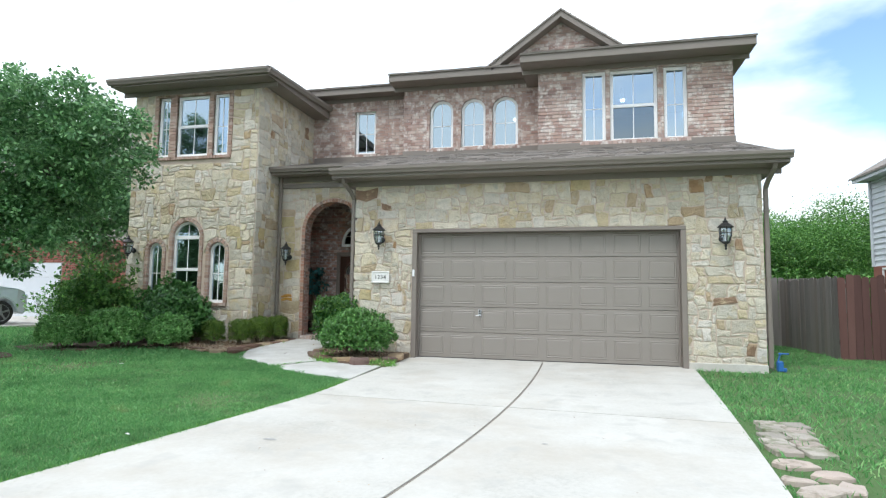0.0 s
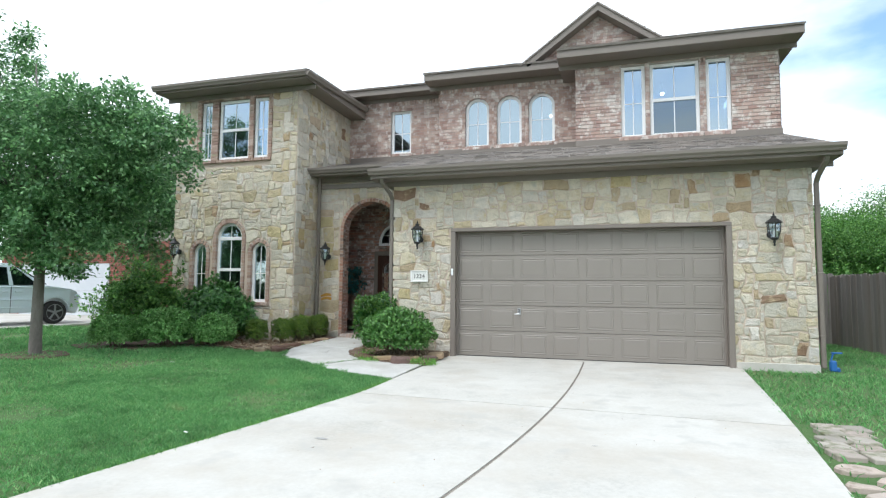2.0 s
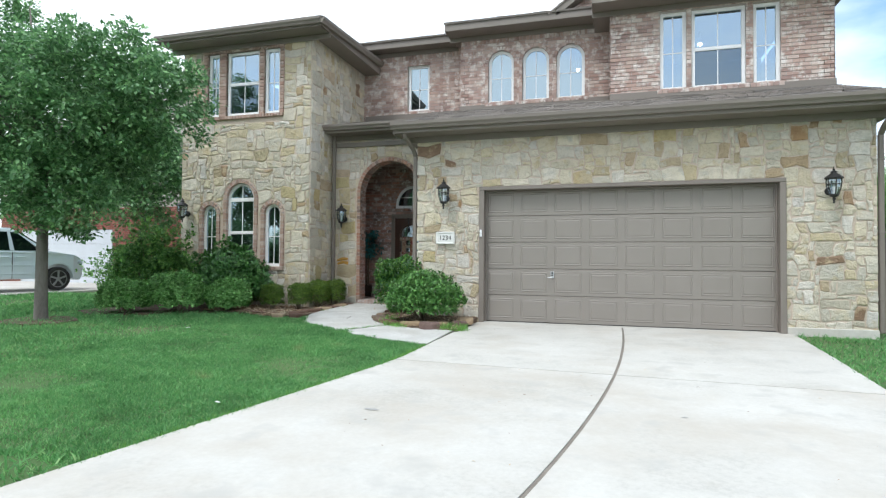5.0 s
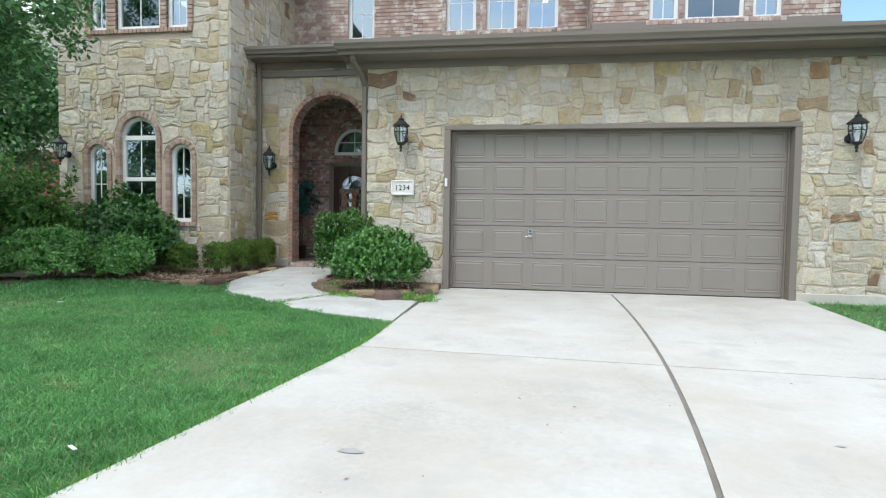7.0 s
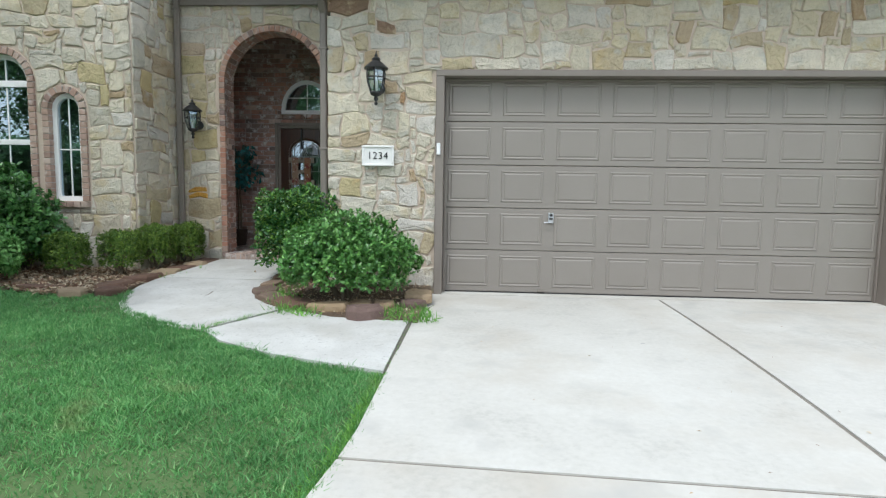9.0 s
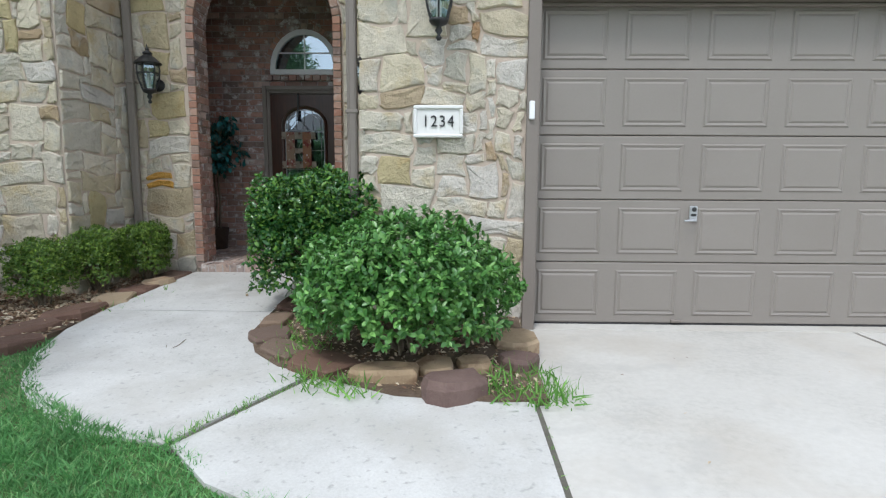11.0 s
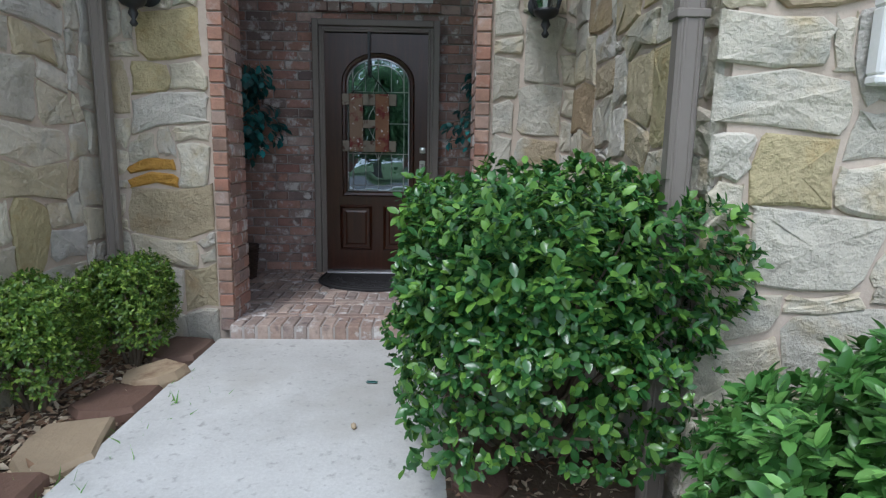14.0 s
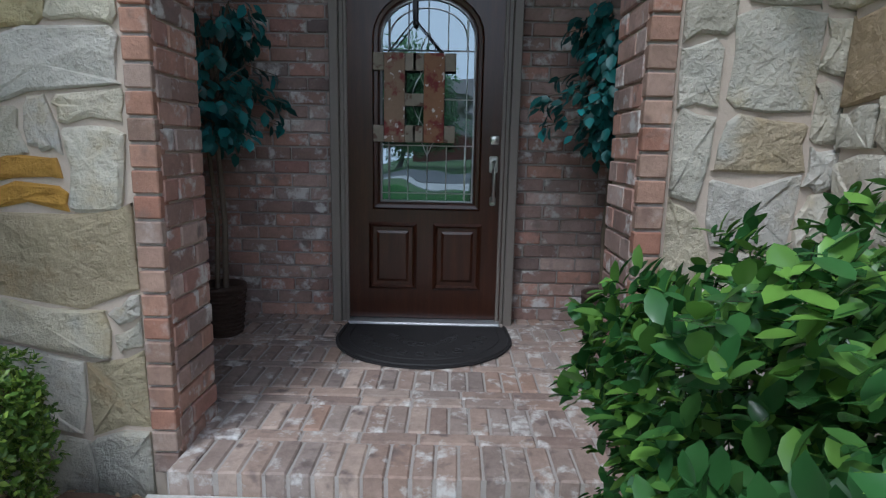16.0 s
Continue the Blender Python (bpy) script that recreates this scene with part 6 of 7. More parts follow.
def tree(at, trunk_h, crown, radii, clumps, per, leaf, material, label, seed, trunk_r=0.13, spread=0.30, group="", lean=(0, 0), shape=LEAF2, category="tree", hollow=0.35, lobes=()):
    """Tapered trunk, forking limbs, and a crown of many small leaf clumps."""
    rs = np.random.RandomState(seed)
    rnd = random.Random(seed)
    root = empty("tree", label, category, at=at, group=group)
    cx, cy, cz = crown
    q = unit(rs.normal(size=(clumps, 3)))
    rad = (hollow + (1 - hollow) * rs.rand(clumps) ** 0.6)
    lump = np.array([1 + 0.42 * noise.noise(Vector(p * 1.9) + Vector((seed * 1.7, 0, 0))) + 0.22 * noise.noise(Vector(p * 4.5) + Vector((0, seed, 0))) for p in q])
    cl = q * np.array(radii) * (rad * lump)[:, None] + np.array(crown)
    if lobes:
        pick = rs.choice(len(lobes), clumps, p=[b[2] for b in lobes])
        cl = q * np.array([lobes[i][1] for i in pick]) * (rad * (0.75 + 0.25 * lump))[:, None] + np.array([lobes[i][0] for i in pick])
    P = np.repeat(cl, per, 0)
    off = rs.normal(size=P.shape) * spread * 0.55
    off[:, 2] *= 0.6
    pos = P + off
    ways = off + 0.6 * spread * rs.normal(size=P.shape) + np.array((0, 0, -0.25 * spread))
    ups = rs.normal(size=P.shape) * 0.5 + np.array((0, 0, 1.0))
    me = leaves_mesh("crown", pos.astype(np.float32), ways, ups, leaf * rs.uniform(0.6, 1.2, len(P)), shape, 1.1)
    finish("crown", me, material, root, "", "stuff")
    g = Geo()
    fork = (lean[0], lean[1], trunk_h)
    flare = [(0, 0, -0.1), (0.01, 0, 0.05), (lean[0] * 0.25, lean[1] * 0.3, trunk_h * 0.3), (lean[0] * 0.6, lean[1] * 0.7, trunk_h * 0.7), fork, (cx * 0.6 + fork[0] * 0.4, cy * 0.6, cz), (cx, cy, cz + radii[2] * 0.6)]
    g.tube(flare, [trunk_r * 1.7, trunk_r * 1.15, trunk_r, trunk_r * 0.9, trunk_r * 0.85, trunk_r * 0.5, trunk_r * 0.1], 12)
    g.done("trunk", M_BARK, root, "grey-brown furrowed bark", smooth=True)
    g = Geo()
    for i in range(22):
        e = cl[rs.randint(clumps)]
        t = rnd.uniform(0, 0.8)
        s = (fork[0] * (1 - t) + cx * t, fork[1] * (1 - t) + cy * t, trunk_h * (1 - t) + (cz + radii[2] * 0.2) * t)
        mid = ((s[0] + e[0]) / 2 + rnd.uniform(-0.1, 0.1), (s[1] + e[1]) / 2 + rnd.uniform(-0.1, 0.1), (s[2] + e[2]) / 2 + 0.12)
        g.tube([s, mid, tuple(e)], [trunk_r * 0.42, trunk_r * 0.25, 0.008], 6)
    tagged(g.done("branching", M_BARK, root), kind="stuff")
    return root


tree((-9.50, 6.95, 0.03), 1.75, (-0.35, -0.05, 3.9), (2.75, 2.6, 2.4), 900, 92, 0.088, M_OAK, "young live oak with a dense dark green crown", 7, 0.092, 0.185,
     shape=LEAF4, lobes=(((0.1, 0.1, 3.3), (1.75, 1.7, 1.45), 0.25), ((1.55, 0.0, 3.7), (1.35, 1.4, 1.05), 0.20), ((-0.9, 0.0, 3.6), (2.0, 2.0, 1.8), 0.24), ((-2.2, -0.1, 4.9), (1.5, 1.9, 1.9), 0.23), ((0.85, -0.3, 2.1), (1.0, 0.9, 0.75), 0.08)))
n = 16
flat_slab("tree_ring", [(-9.5 + 0.62 * math.cos(2 * math.pi * k / n) * (1 + 0.12 * math.sin(3 * k)), 6.93 + 0.52 * math.sin(2 * math.pi * k / n) * (1 + 0.1 * math.cos(5 * k))) for k in range(n)], M_BED, None, lambda x, y: gz(x, y) + 0.012 + 0.05 * max(0.0, 1 - math.hypot(x + 9.5, y - 6.93) / 0.5), 0.1, "bare soil ring round the oak's trunk", "structure")
# woods behind the fence and trees beside the neighbour's house
woods = tree((10.0, 28.0, 0), 2.2, (0, 0, 3.6), (3.4, 3.0, 2.6), 620, 100, 0.125, M_WOODS, "bright green tree in the woods behind the fence", 51, 0.2, 0.75, "woods behind the fence", shape=LEAF4)
woods.scale = (0.9, 0.9, 0.80)
for x, y, s, r in ((14.2, 30.0, 0.98, 130), (6.6, 30.5, 1.0, 40), (18.6, 29.0, 1.0, 250), (12.2, 36.0, 1.0, 75), (2.5, 34.0, 0.9, 310), (23.0, 33.0, 1.1, 20)):
    ob = copy_thing(woods, pose(x, y, 0, 0, 0, r))
    ob.scale = (s, s, s)
scrub = bush((8.0, 24.0, 0), (2.4, 1.6, 1.3), 1100, 7, 0.17, M_WOODS, "wild green undergrowth behind the fence", 61, LEAF4, "undergrowth", "undergrowth behind the fence", 0.7, lumps=0.3)
for x, y, r in ((11.6, 25.0, 70), (15.5, 24.5, 160), (5.0, 25.0, 220)):
    copy_thing(scrub, pose(x, y, 0, 0, 0, r))
side_tree = tree((-14.2, 13.6, 0), 2.2, (0.1, 0, 4.0), (1.6, 1.5, 2.0), 420, 36, 0.14, M_OAK, "slim crape myrtle between the two houses", 71, 0.06, 0.4, lean=(0.3, 0))
# trees across the street, which the panes mirror
over = tree((-8.5, -24, 0), 2.4, (0, 0, 4.6), (3.4, 3.4, 3.0), 420, 40, 0.34, M_OAK, "large street tree across the road", 81, 0.25, 0.9, "trees across the street", shape=LEAF4)
for x, y, r in ((6, -27, 90), (-22, -25, 200), (19, -23, 300), (-36, -24, 40), (-1, -25, 10), (-14.5, -28, 120), (12.5, -26, 240), (-29, -27, 330), (27, -26, 70), (-44, -26, 150), (36, -25, 210)):
    ob = copy_thing(over, pose(x, y, 0, 0, 0, r))
    ob.scale = (0.85, 0.85, 0.58 if x % 2 else 0.7)

# potted silk trees in the porch
def potted(x, y, label, seed, first=[]):
    if first:
        ob = copy_thing(first[0], pose(x, y, 0.222, 0, 0, 140))
        ob["label"] = label
        return ob
    root = empty("potted_tree", label, "potted plant", at=(x, y, 0.222), group="potted trees by the door")
    pot = Geo().lathe([(0.085, 0.0), (0.09, 0.01), (0.115, 0.24), (0.125, 0.25), (0.125, 0.27), (0.105, 0.27), (0.10, 0.22)], 20).done("basket", M_WICKER, root, "dark woven basket pot", smooth=True)
    g = Geo()
    for r in range(12):
        z = 0.015 + r * 0.02
        rr = 0.09 + 0.025 * z / 0.24 + 0.002
        g.tube([((rr + 0.004 * math.cos(k * math.pi + r * math.pi)) * math.cos(k * math.pi / 12), (rr + 0.004 * math.cos(k * math.pi + r * math.pi)) * math.sin(k * math.pi / 12), z) for k in range(25)], 0.007, 5)
    g.done("weave", M_WICKER, pot)
    Geo().lathe([(0.098, 0.2), (0.10, 0.235), (0.01, 0.245)], 14).done("moss", M_BED, root)
    g = Geo().tube([(0.02, 0, 0.2), (0.03, 0.01, 0.6), (0.015, 0, 1.0), (0.03, 0.02, 1.35)], [0.016, 0.014, 0.013, 0.006], 8).tube([(-0.03, 0.01, 0.2), (-0.012, 0.02, 0.6), (-0.03, 0, 0.95), (-0.06, 0.03, 1.3)], [0.013, 0.012, 0.011, 0.005], 8)
    rs = np.random.RandomState(seed)
    n = 120
    tip = np.zeros((n, 3))
    for k in range(n):
        a, z = rs.rand() * 2 * math.pi, rs.uniform(1.0, 1.62)
        r = 0.50 * (0.3 + 0.7 * rs.rand()) * (1.0 - 0.5 * abs(z - 1.25) / 0.4)
        tip[k] = (r * math.cos(a), r * math.sin(a), z)
        g.tube([(0, 0, min(z - 0.02, 1.25)), (r * 0.5 * math.cos(a), r * 0.5 * math.sin(a), z + 0.05), tuple(tip[k])], [0.005, 0.004, 0.002], 4)
    tagged(g.done("branching", M_TWIG, root, "grey-brown twisted stems"), kind="stuff")
    P = np.repeat(tip, 10, 0)
    t = rs.rand(len(P), 1)
    pos = P * np.concatenate([1 - 0.45 * t, 1 - 0.45 * t, np.ones_like(t)], 1) + rs.normal(size=P.shape) * 0.025
    outw = P * np.array((1, 1, 0))
    ways = unit(outw) * 0.5 + rs.normal(size=P.shape) * 0.35 + np.array((0, 0, -0.75))
    me = leaves_mesh("leaves", pos.astype(np.float32), ways, unit(outw) + rs.normal(size=P.shape) * 0.3 + np.array((0, 0, 0.6)), 0.075 * rs.uniform(0.7, 1.15, len(P)), LEAF8, 1.15)
    finish("leaves", me, M_FICUS, root, "", "stuff")
    first.append(root)
    return root


potted(-6.17, 12.72, "artificial teal-green ficus in a dark wicker pot", 90)
potted(-4.17, 12.70, "artificial teal-green ficus half hidden behind the arch pier", 91)

# ---- edging stones, pavers, small litter ----
def rock(at, size, label, seed, name="edging_stone", category="edging stone", group="edging stones", turn=0, material=None):
    rnd = random.Random(seed)
    n = 9
    g = Geo()
    ring = []
    for k in range(n):
        a = 2 * math.pi * k / n
        ca, sa = math.cos(a), math.sin(a)
        sq = 1 / max(abs(ca), abs(sa)) ** 0.75
        ring.append((size[0] / 2 * ca * sq * rnd.uniform(0.85, 1.05), size[1] / 2 * sa * sq * rnd.uniform(0.85, 1.05)))
    lv = [(1.0, -0.04), (1.02, size[2] * 0.6), (0.93, size[2])]
    vs = [(x * s, y * s, z + (rnd.uniform(-0.006, 0.006) if z > 0 else 0)) for s, z in lv for x, y in ring] + [(0, 0, size[2] + 0.004)]
    fs = [[i * n + k, i * n + (k + 1) % n, (i + 1) * n + (k + 1) % n, (i + 1) * n + k] for i in range(2) for k in range(n)] + [[2 * n + k, 2 * n + (k + 1) % n, 3 * n] for k in range(n)]
    ob = g.add(vs, fs).done(name, material or M_ROCK, None, label, "", category)
    ob["group"] = group
    ob.matrix_basis = pose(*at, rnd.uniform(-4, 4), rnd.uniform(-4, 4), turn)
    return ob


k = 0
for x, y, a, w, d, h in ((-3.21, 8.52, 24, 0.32, 0.25, 0.11), (-2.82, 8.92, 55, 0.28, 0.24, 0.07), (-2.80, 9.28, 95, 0.30, 0.22, 0.07), (-3.08, 8.87, 10, 0.22, 0.20, 0.06), (-3.31, 8.82, 5, 0.24, 0.20, 0.06), (-3.60, 8.72, -8, 0.40, 0.25, 0.07), (-3.98, 8.90, -35, 0.38, 0.28, 0.04),
                         (-4.27, 9.10, -45, 0.40, 0.26, 0.04), (-4.44, 9.38, -70, 0.34, 0.26, 0.035), (-4.50, 9.72, -85, 0.38, 0.24, 0.035), (-4.50, 10.1, 90, 0.34, 0.24, 0.04),
                         (-6.05, 11.28, 80, 0.34, 0.28, 0.09), (-6.01, 10.92, 60, 0.28, 0.22, 0.10), (-6.07, 10.66, 85, 0.40, 0.32, 0.07), (-6.06, 10.28, 100, 0.42, 0.30, 0.06), (-6.10, 9.86, 85, 0.44, 0.32, 0.07), (-6.14, 9.42, 70, 0.40, 0.30, 0.05),
                         (-5.99, 9.12, 62, 0.30, 0.22, 0.05), (-6.3, 8.98, 15, 0.3, 0.2, 0.04), (-6.75, 9.15, 20, 0.40, 0.22, 0.03), (-7.3, 9.3, -10, 0.36, 0.24, 0.03)):
    rock((x, y, bed_z(x, y) if x > -5 else gz(x, y)), (w * random.Random(k).uniform(0.85, 1.2), d * random.Random(k + 50).uniform(0.8, 1.25), h * 0.85), "flat brown sandstone edging the planting bed", 200 + k, turn=a, material=M_ROCK_DARK if k < 2 else (M_ROCK_TAN if k in (2, 3, 4, 5, 12) else None))
    k += 1
for x, y, a, w, d in ((2.00, 4.36, 12, 0.30, 0.15), (2.15, 4.12, 20, 0.26, 0.17), (1.88, 3.95, 8, 0.22, 0.13), (1.94, 3.74, 25, 0.34, 0.17), (2.16, 3.84, 60, 0.22, 0.16), (2.12, 3.5, 15, 0.30, 0.2), (1.86, 3.46, 40, 0.26, 0.18), (2.0, 3.22, 10, 0.3, 0.2)):
    rock((x, y, gz(x, y) - 0.028), (w * 1.1, d * 1.1, 0.036), "pale pink paving stone sunk in the lawn", 300 + k, "paving_stone", "paving stone", "stepping stones", a, M_FLAG)
    k += 1
# older slabs laid against the drive
for i in range(5):
    for j in range(2):
        y = 4.78 + i * 0.25
        x = 2.06 + 0.045 * i + j * 0.235 + 0.02 * math.sin(5 * i + j)
        ob = Geo().box(-0.108, 0.108, -0.118, 0.118, -0.05, 0.03 - 0.004 * ((i + j) % 3), 0.008).done("paving_slab", M_SLAB, None, "worn grey concrete slab beside the drive", "", "paving slab")
        ob["group"] = "slabs beside the drive"
        ob.matrix_basis = pose(x, y, gz(x, y) - 0.02, 1.2 * math.sin(3 * i + j), 1.2 * math.cos(2 * i + j), 6 + 2 * math.sin(7 * i + 3 * j))


def in_poly(px, py, poly):
    ins = np.zeros(len(px), bool)
    j = len(poly) - 1
    for i in range(len(poly)):
        (xi, yi), (xj, yj) = poly[i], poly[j]
        c = ((yi > py) != (yj > py)) & (px < (xj - xi) * (py - yi) / (yj - yi + 1e-9) + xi)
        ins ^= c
        j = i
    return ins


WALK_POLY = [(-2.70, 7.15), (-2.70, 8.6), (-2.70, 11.5), (-5.9, 11.5), (-5.86, 9.3), (-5.62, 8.82), (-5.38, 8.53), (-4.92, 8.18), (-4.42, 8.02), (-3.65, 7.44), (-3.2, 7.28)]
BED_POLY = [(-5.94, 9.3), (-5.9, 11.6), (-10, 11.6), (-10.6, 9.6), (-10.3, 8.7), (-9.6, 8.45), (-8.6, 8.7), (-7.9, 9.02), (-7.2, 9.3), (-6.5, 9.25)]
gz_np = np.vectorize(gz)


def grass(name, x0, x1, y0, y1, count, height, width, keep, label, seed, material=None, lean=0.5):
    rs = np.random.RandomState(seed)
    px, py = rs.uniform(x0, x1, count), rs.uniform(y0, y1, count)
    patch = np.array([noise.noise(Vector((a * 0.9, b * 0.9, 3.3))) for a, b in zip(px, py)])
    ok = keep(px, py) & ~in_poly(px, py, WALK_POLY) & ~in_poly(px, py, BED_POLY) & (rs.rand(count) < 0.85 + patch)
    px, py, patch = px[ok], py[ok], patch[ok]
    clump = np.array([noise.noise(Vector((a * 5.5, b * 5.5, 8.1))) for a, b in zip(px, py)])
    n = len(px)
    pos = np.stack([px, py, gz_np(px, py) - 0.032], 1)
    ways = np.stack([rs.normal(size=n) * lean, rs.normal(size=n) * lean, np.ones(n)], 1)
    ups = rs.normal(size=(n, 3)) * np.array((1, 1, 0.1)) + 1e-3
    hh = height * rs.uniform(0.6, 1.3, n) * (1 + 0.5 * patch + 0.9 * clump)
    d = unit(ways)
    x = unit(np.cross(d, ups)) * width * rs.uniform(0.7, 1.3, (n, 1))
    tv, tf = BLADE
    bend = np.stack([rs.normal(size=n), rs.normal(size=n), -0.3 * np.ones(n)], 1) * (hh * 0.35)[:, None]
    v = pos[:, None, :] + tv[None, :, 0:1] * x[:, None, :] + tv[None, :, 1:2] * d[:, None, :] * hh[:, None, None] + (tv[None, :, 1:2] ** 2) * bend[:, None, :]
    f = tf[None] + (np.arange(n) * 5)[:, None, None]
    me = array_mesh(name, v.reshape(-1, 3), f.reshape(-1, 3))
    return finish(name, me, material or M_GRASS, None, label, "stuff", "grass")


le_np, re_np = np.vectorize(left_edge), np.vectorize(right_edge)
grass("lawn_grass", -6.8, -2.6, 2.4, 9.3, 230000, 0.042, 0.0062, lambda x, y: x < le_np(y) + 0.01, "mown green grass beside the drive", 1)
grass("lawn_grass", -10.5, -2.8, -1.5, 9.0, 95000, 0.065, 0.012, lambda x, y: (x < le_np(y)) & ((x < -6.7) | (y < 2.5)), "mown green grass under the oak", 2)
grass("lawn_grass", -26, -10.4, 2.0, 12.5, 60000, 0.08, 0.025, lambda x, y: x > -16.1, "mown green grass of the next yard", 3)
grass("lawn_grass", 1.4, 9.5, 2.6, 16.0, 70000, 0.06, 0.012, lambda x, y: (x > re_np(np.minimum(y, 9.84)) - 0.01) & ((y < 9.8) | (x > 3.6)) & ~((x < 2.44) & (y > 4.66) & (y < 5.92) & (np.sin(x * 61 + y * 43) > -0.75)) & ~((x < 2.3) & (y < 4.66) & (np.sin(x * 37 + y * 23) > 0.0)), "mown green grass along the drive and fence", 4)


def tufts(name, spots, label, seed, h=0.10, per=40, spread=0.07):
    rs = np.random.RandomState(seed)
    base = np.repeat(np.array(spots, dtype=float), per, 0)
    n = len(base)
    base[:, :2] += rs.normal(size=(n, 2)) * spread
    d = np.stack([rs.normal(size=n) * 0.75, rs.normal(size=n) * 0.75, np.ones(n)], 1)
    me = leaves_mesh(name, base.astype(np.float32), d, rs.normal(size=(n, 3)) * np.array((1, 1, 0.2)), h * rs.uniform(0.4, 1.2, n), (BLADE[0] * np.array((0.10, 1, 0), np.float32) - np.array([(0, 0, 0), (0, 0, 0), (0, 0, 0.05), (0, 0, 0.05), (0, 0, 0.3)], np.float32), BLADE[1]))
    return finish(name, me, M_TUFT, None, label, "stuff", "weeds")


tufts("weeds", [(-2.72, 8.44, 0.0), (-2.86, 8.50, 0), (-2.98, 8.62, 0.02), (-2.68, 8.66, 0), (-2.9, 8.76, 0.02), (-3.72, 8.52, 0.02), (-3.95, 8.62, 0.02), (-4.0, 8.72, 0.02), (-4.3, 9.3, 0.04), (-4.2, 9.5, 0.05), (-4.1, 9.1, 0.05), (-4.35, 9.75, 0.05), (-3.85, 8.6, 0.02), (-2.8, 8.56, 0.0), (-2.66, 8.52, 0.0), (-2.92, 8.52, 0.0), (-2.74, 8.8, 0.02), (-4.12, 8.95, 0.03), (-4.22, 9.22, 0.04)], "bright green weeds among the edging stones", 5)
tufts("weeds", [(-4.44 + 0.42 * t + 0.03 * math.sin(t * 20), 7.99 + 0.77 * t, 0.0) for t in span(0, 1, 22)], "short grass growing in the walk's joint", 6, 0.036, 14, 0.018)
tufts("weeds", [(-5.98 + 0.1 * (k % 3), 10.0 + 0.3 * k, 0.06) for k in range(4)] + [(-6.5 - 0.16 * k, 8.85 + 0.06 * (k % 3), 0.0) for k in range(9)], "weedy grass at the edge of the planting bed", 9, 0.10, 30, 0.08)
tufts("weeds", [(-2.785, y, gz(-2.78, y)) for y in span(7.2, 8.4, 12)], "short grass in the joint beside the drive", 7, 0.03, 5, 0.012)
tufts("weeds", [(left_edge(y) - 0.03, y, gz(-3, y) - 0.03) for y in span(2.5, 7.1, 120)], "brighter uncut grass along the drive's edge", 8, 0.055, 30, 0.025)


def scatter(name, polys, count, label, seed, size=0.03):
    rs = np.random.RandomState(seed)
    px, py = rs.uniform(-10.4, -2.7, count), rs.uniform(8.0, 11.5, count)
    ok = in_poly(px, py, polys)
    px, py = px[ok], py[ok]
    n = len(px)
    z = np.array([max(bed_z(a, b), 0) if a > -5 else gz(a, min(b, 9.84)) + 0.006 for a, b in zip(px, py)]) + 0.006
    d = np.stack([rs.normal(size=n), rs.normal(size=n), 0.25 * rs.normal(size=n)], 1)
    me = leaves_mesh(name, np.stack([px, py, z], 1).astype(np.float32), d, np.array((0, 0, 1.0)) + 0.5 * rs.normal(size=(n, 3)), size * rs.uniform(0.5, 1.6, n), LEAF2, 0.7)
    return finish(name, me, M_DRY, None, label, "stuff", "mulch")


scatter("mulch", [(-2.75, 8.5), (-2.75, 9.85), (-3.9, 9.85), (-3.9, 11.45), (-4.55, 11.45), (-4.6, 9.45), (-4.24, 8.9), (-3.51, 8.54)], 26000, "dry brown leaves and bark chips in the bed", 1)
scatter("mulch", [(-5.96, 9.2), (-5.96, 11.5), (-6.5, 11.5), (-6.5, 10.52), (-8.2, 10.5), (-8.2, 9.2), (-7.2, 9.1), (-6.5, 8.8)], 70000, "dry straw mulch and leaves under the boxwoods", 2, 0.042)
rs = np.random.RandomState(77)
n = 70
px, py = rs.uniform(-2.4, 1.6, n), rs.uniform(3.0, 9.6, n)
me = leaves_mesh("dry_leaf_bits", np.stack([px, py, gz_np(px, py) + 0.004], 1).astype(np.float32), np.stack([rs.normal(size=n), rs.normal(size=n), 0.1 * rs.rand(n)], 1), np.array((0, 0, 1.0)) + 0.2 * rs.normal(size=(n, 3)), 0.022 * rs.uniform(0.5, 1.8, n), LEAF4, 0.6)
finish("dry_leaf_bits", me, M_DRY, None, "dry brown leaf bits scattered on the concrete drive", "stuff", "leaf litter")
for x, y, a in ((-3.44, 3.68, 145), (-6.5, 6.9, 100)):
    ob = Geo().box(-0.045, 0.045, -0.009, 0.009, 0, 0.006, 0.002).done("paper_scrap", M_LITTER, None, "crumpled white paper scrap on the grass", category="litter")
    ob.matrix_basis = pose(x, y, gz(x, y) + 0.02, 3, 6, a)
for x, y, w, d in ((-2.22, 3.92, 0.075, 0.035), (0.10, 4.4, 0.03, 0.015), (-0.9, 8.0, 0.02, 0.012)):
    n = 10
    rnd = random.Random(int(x * 100))
    Geo().add([(x + w * math.cos(2 * math.pi * k / n) * rnd.uniform(0.6, 1.1), y + d * math.sin(2 * math.pi * k / n) * rnd.uniform(0.6, 1.1), gz(x, y) + 0.004) for k in range(n)], [list(range(n))]).done("stain", M_STAIN, drive, "dark stain on the concrete")
Geo().tube([(-5.03, 9.05, 0.03), (-5.02, 9.12, 0.035), (-4.98, 9.2, 0.05), (-4.96, 9.26, 0.07)], 0.003, 5).tube([(-5.02, 9.12, 0.035), (-5.06, 9.2, 0.05)], 0.002, 5).done("twig", M_TWIG, None, "small dry twig on the walk", category="twig")
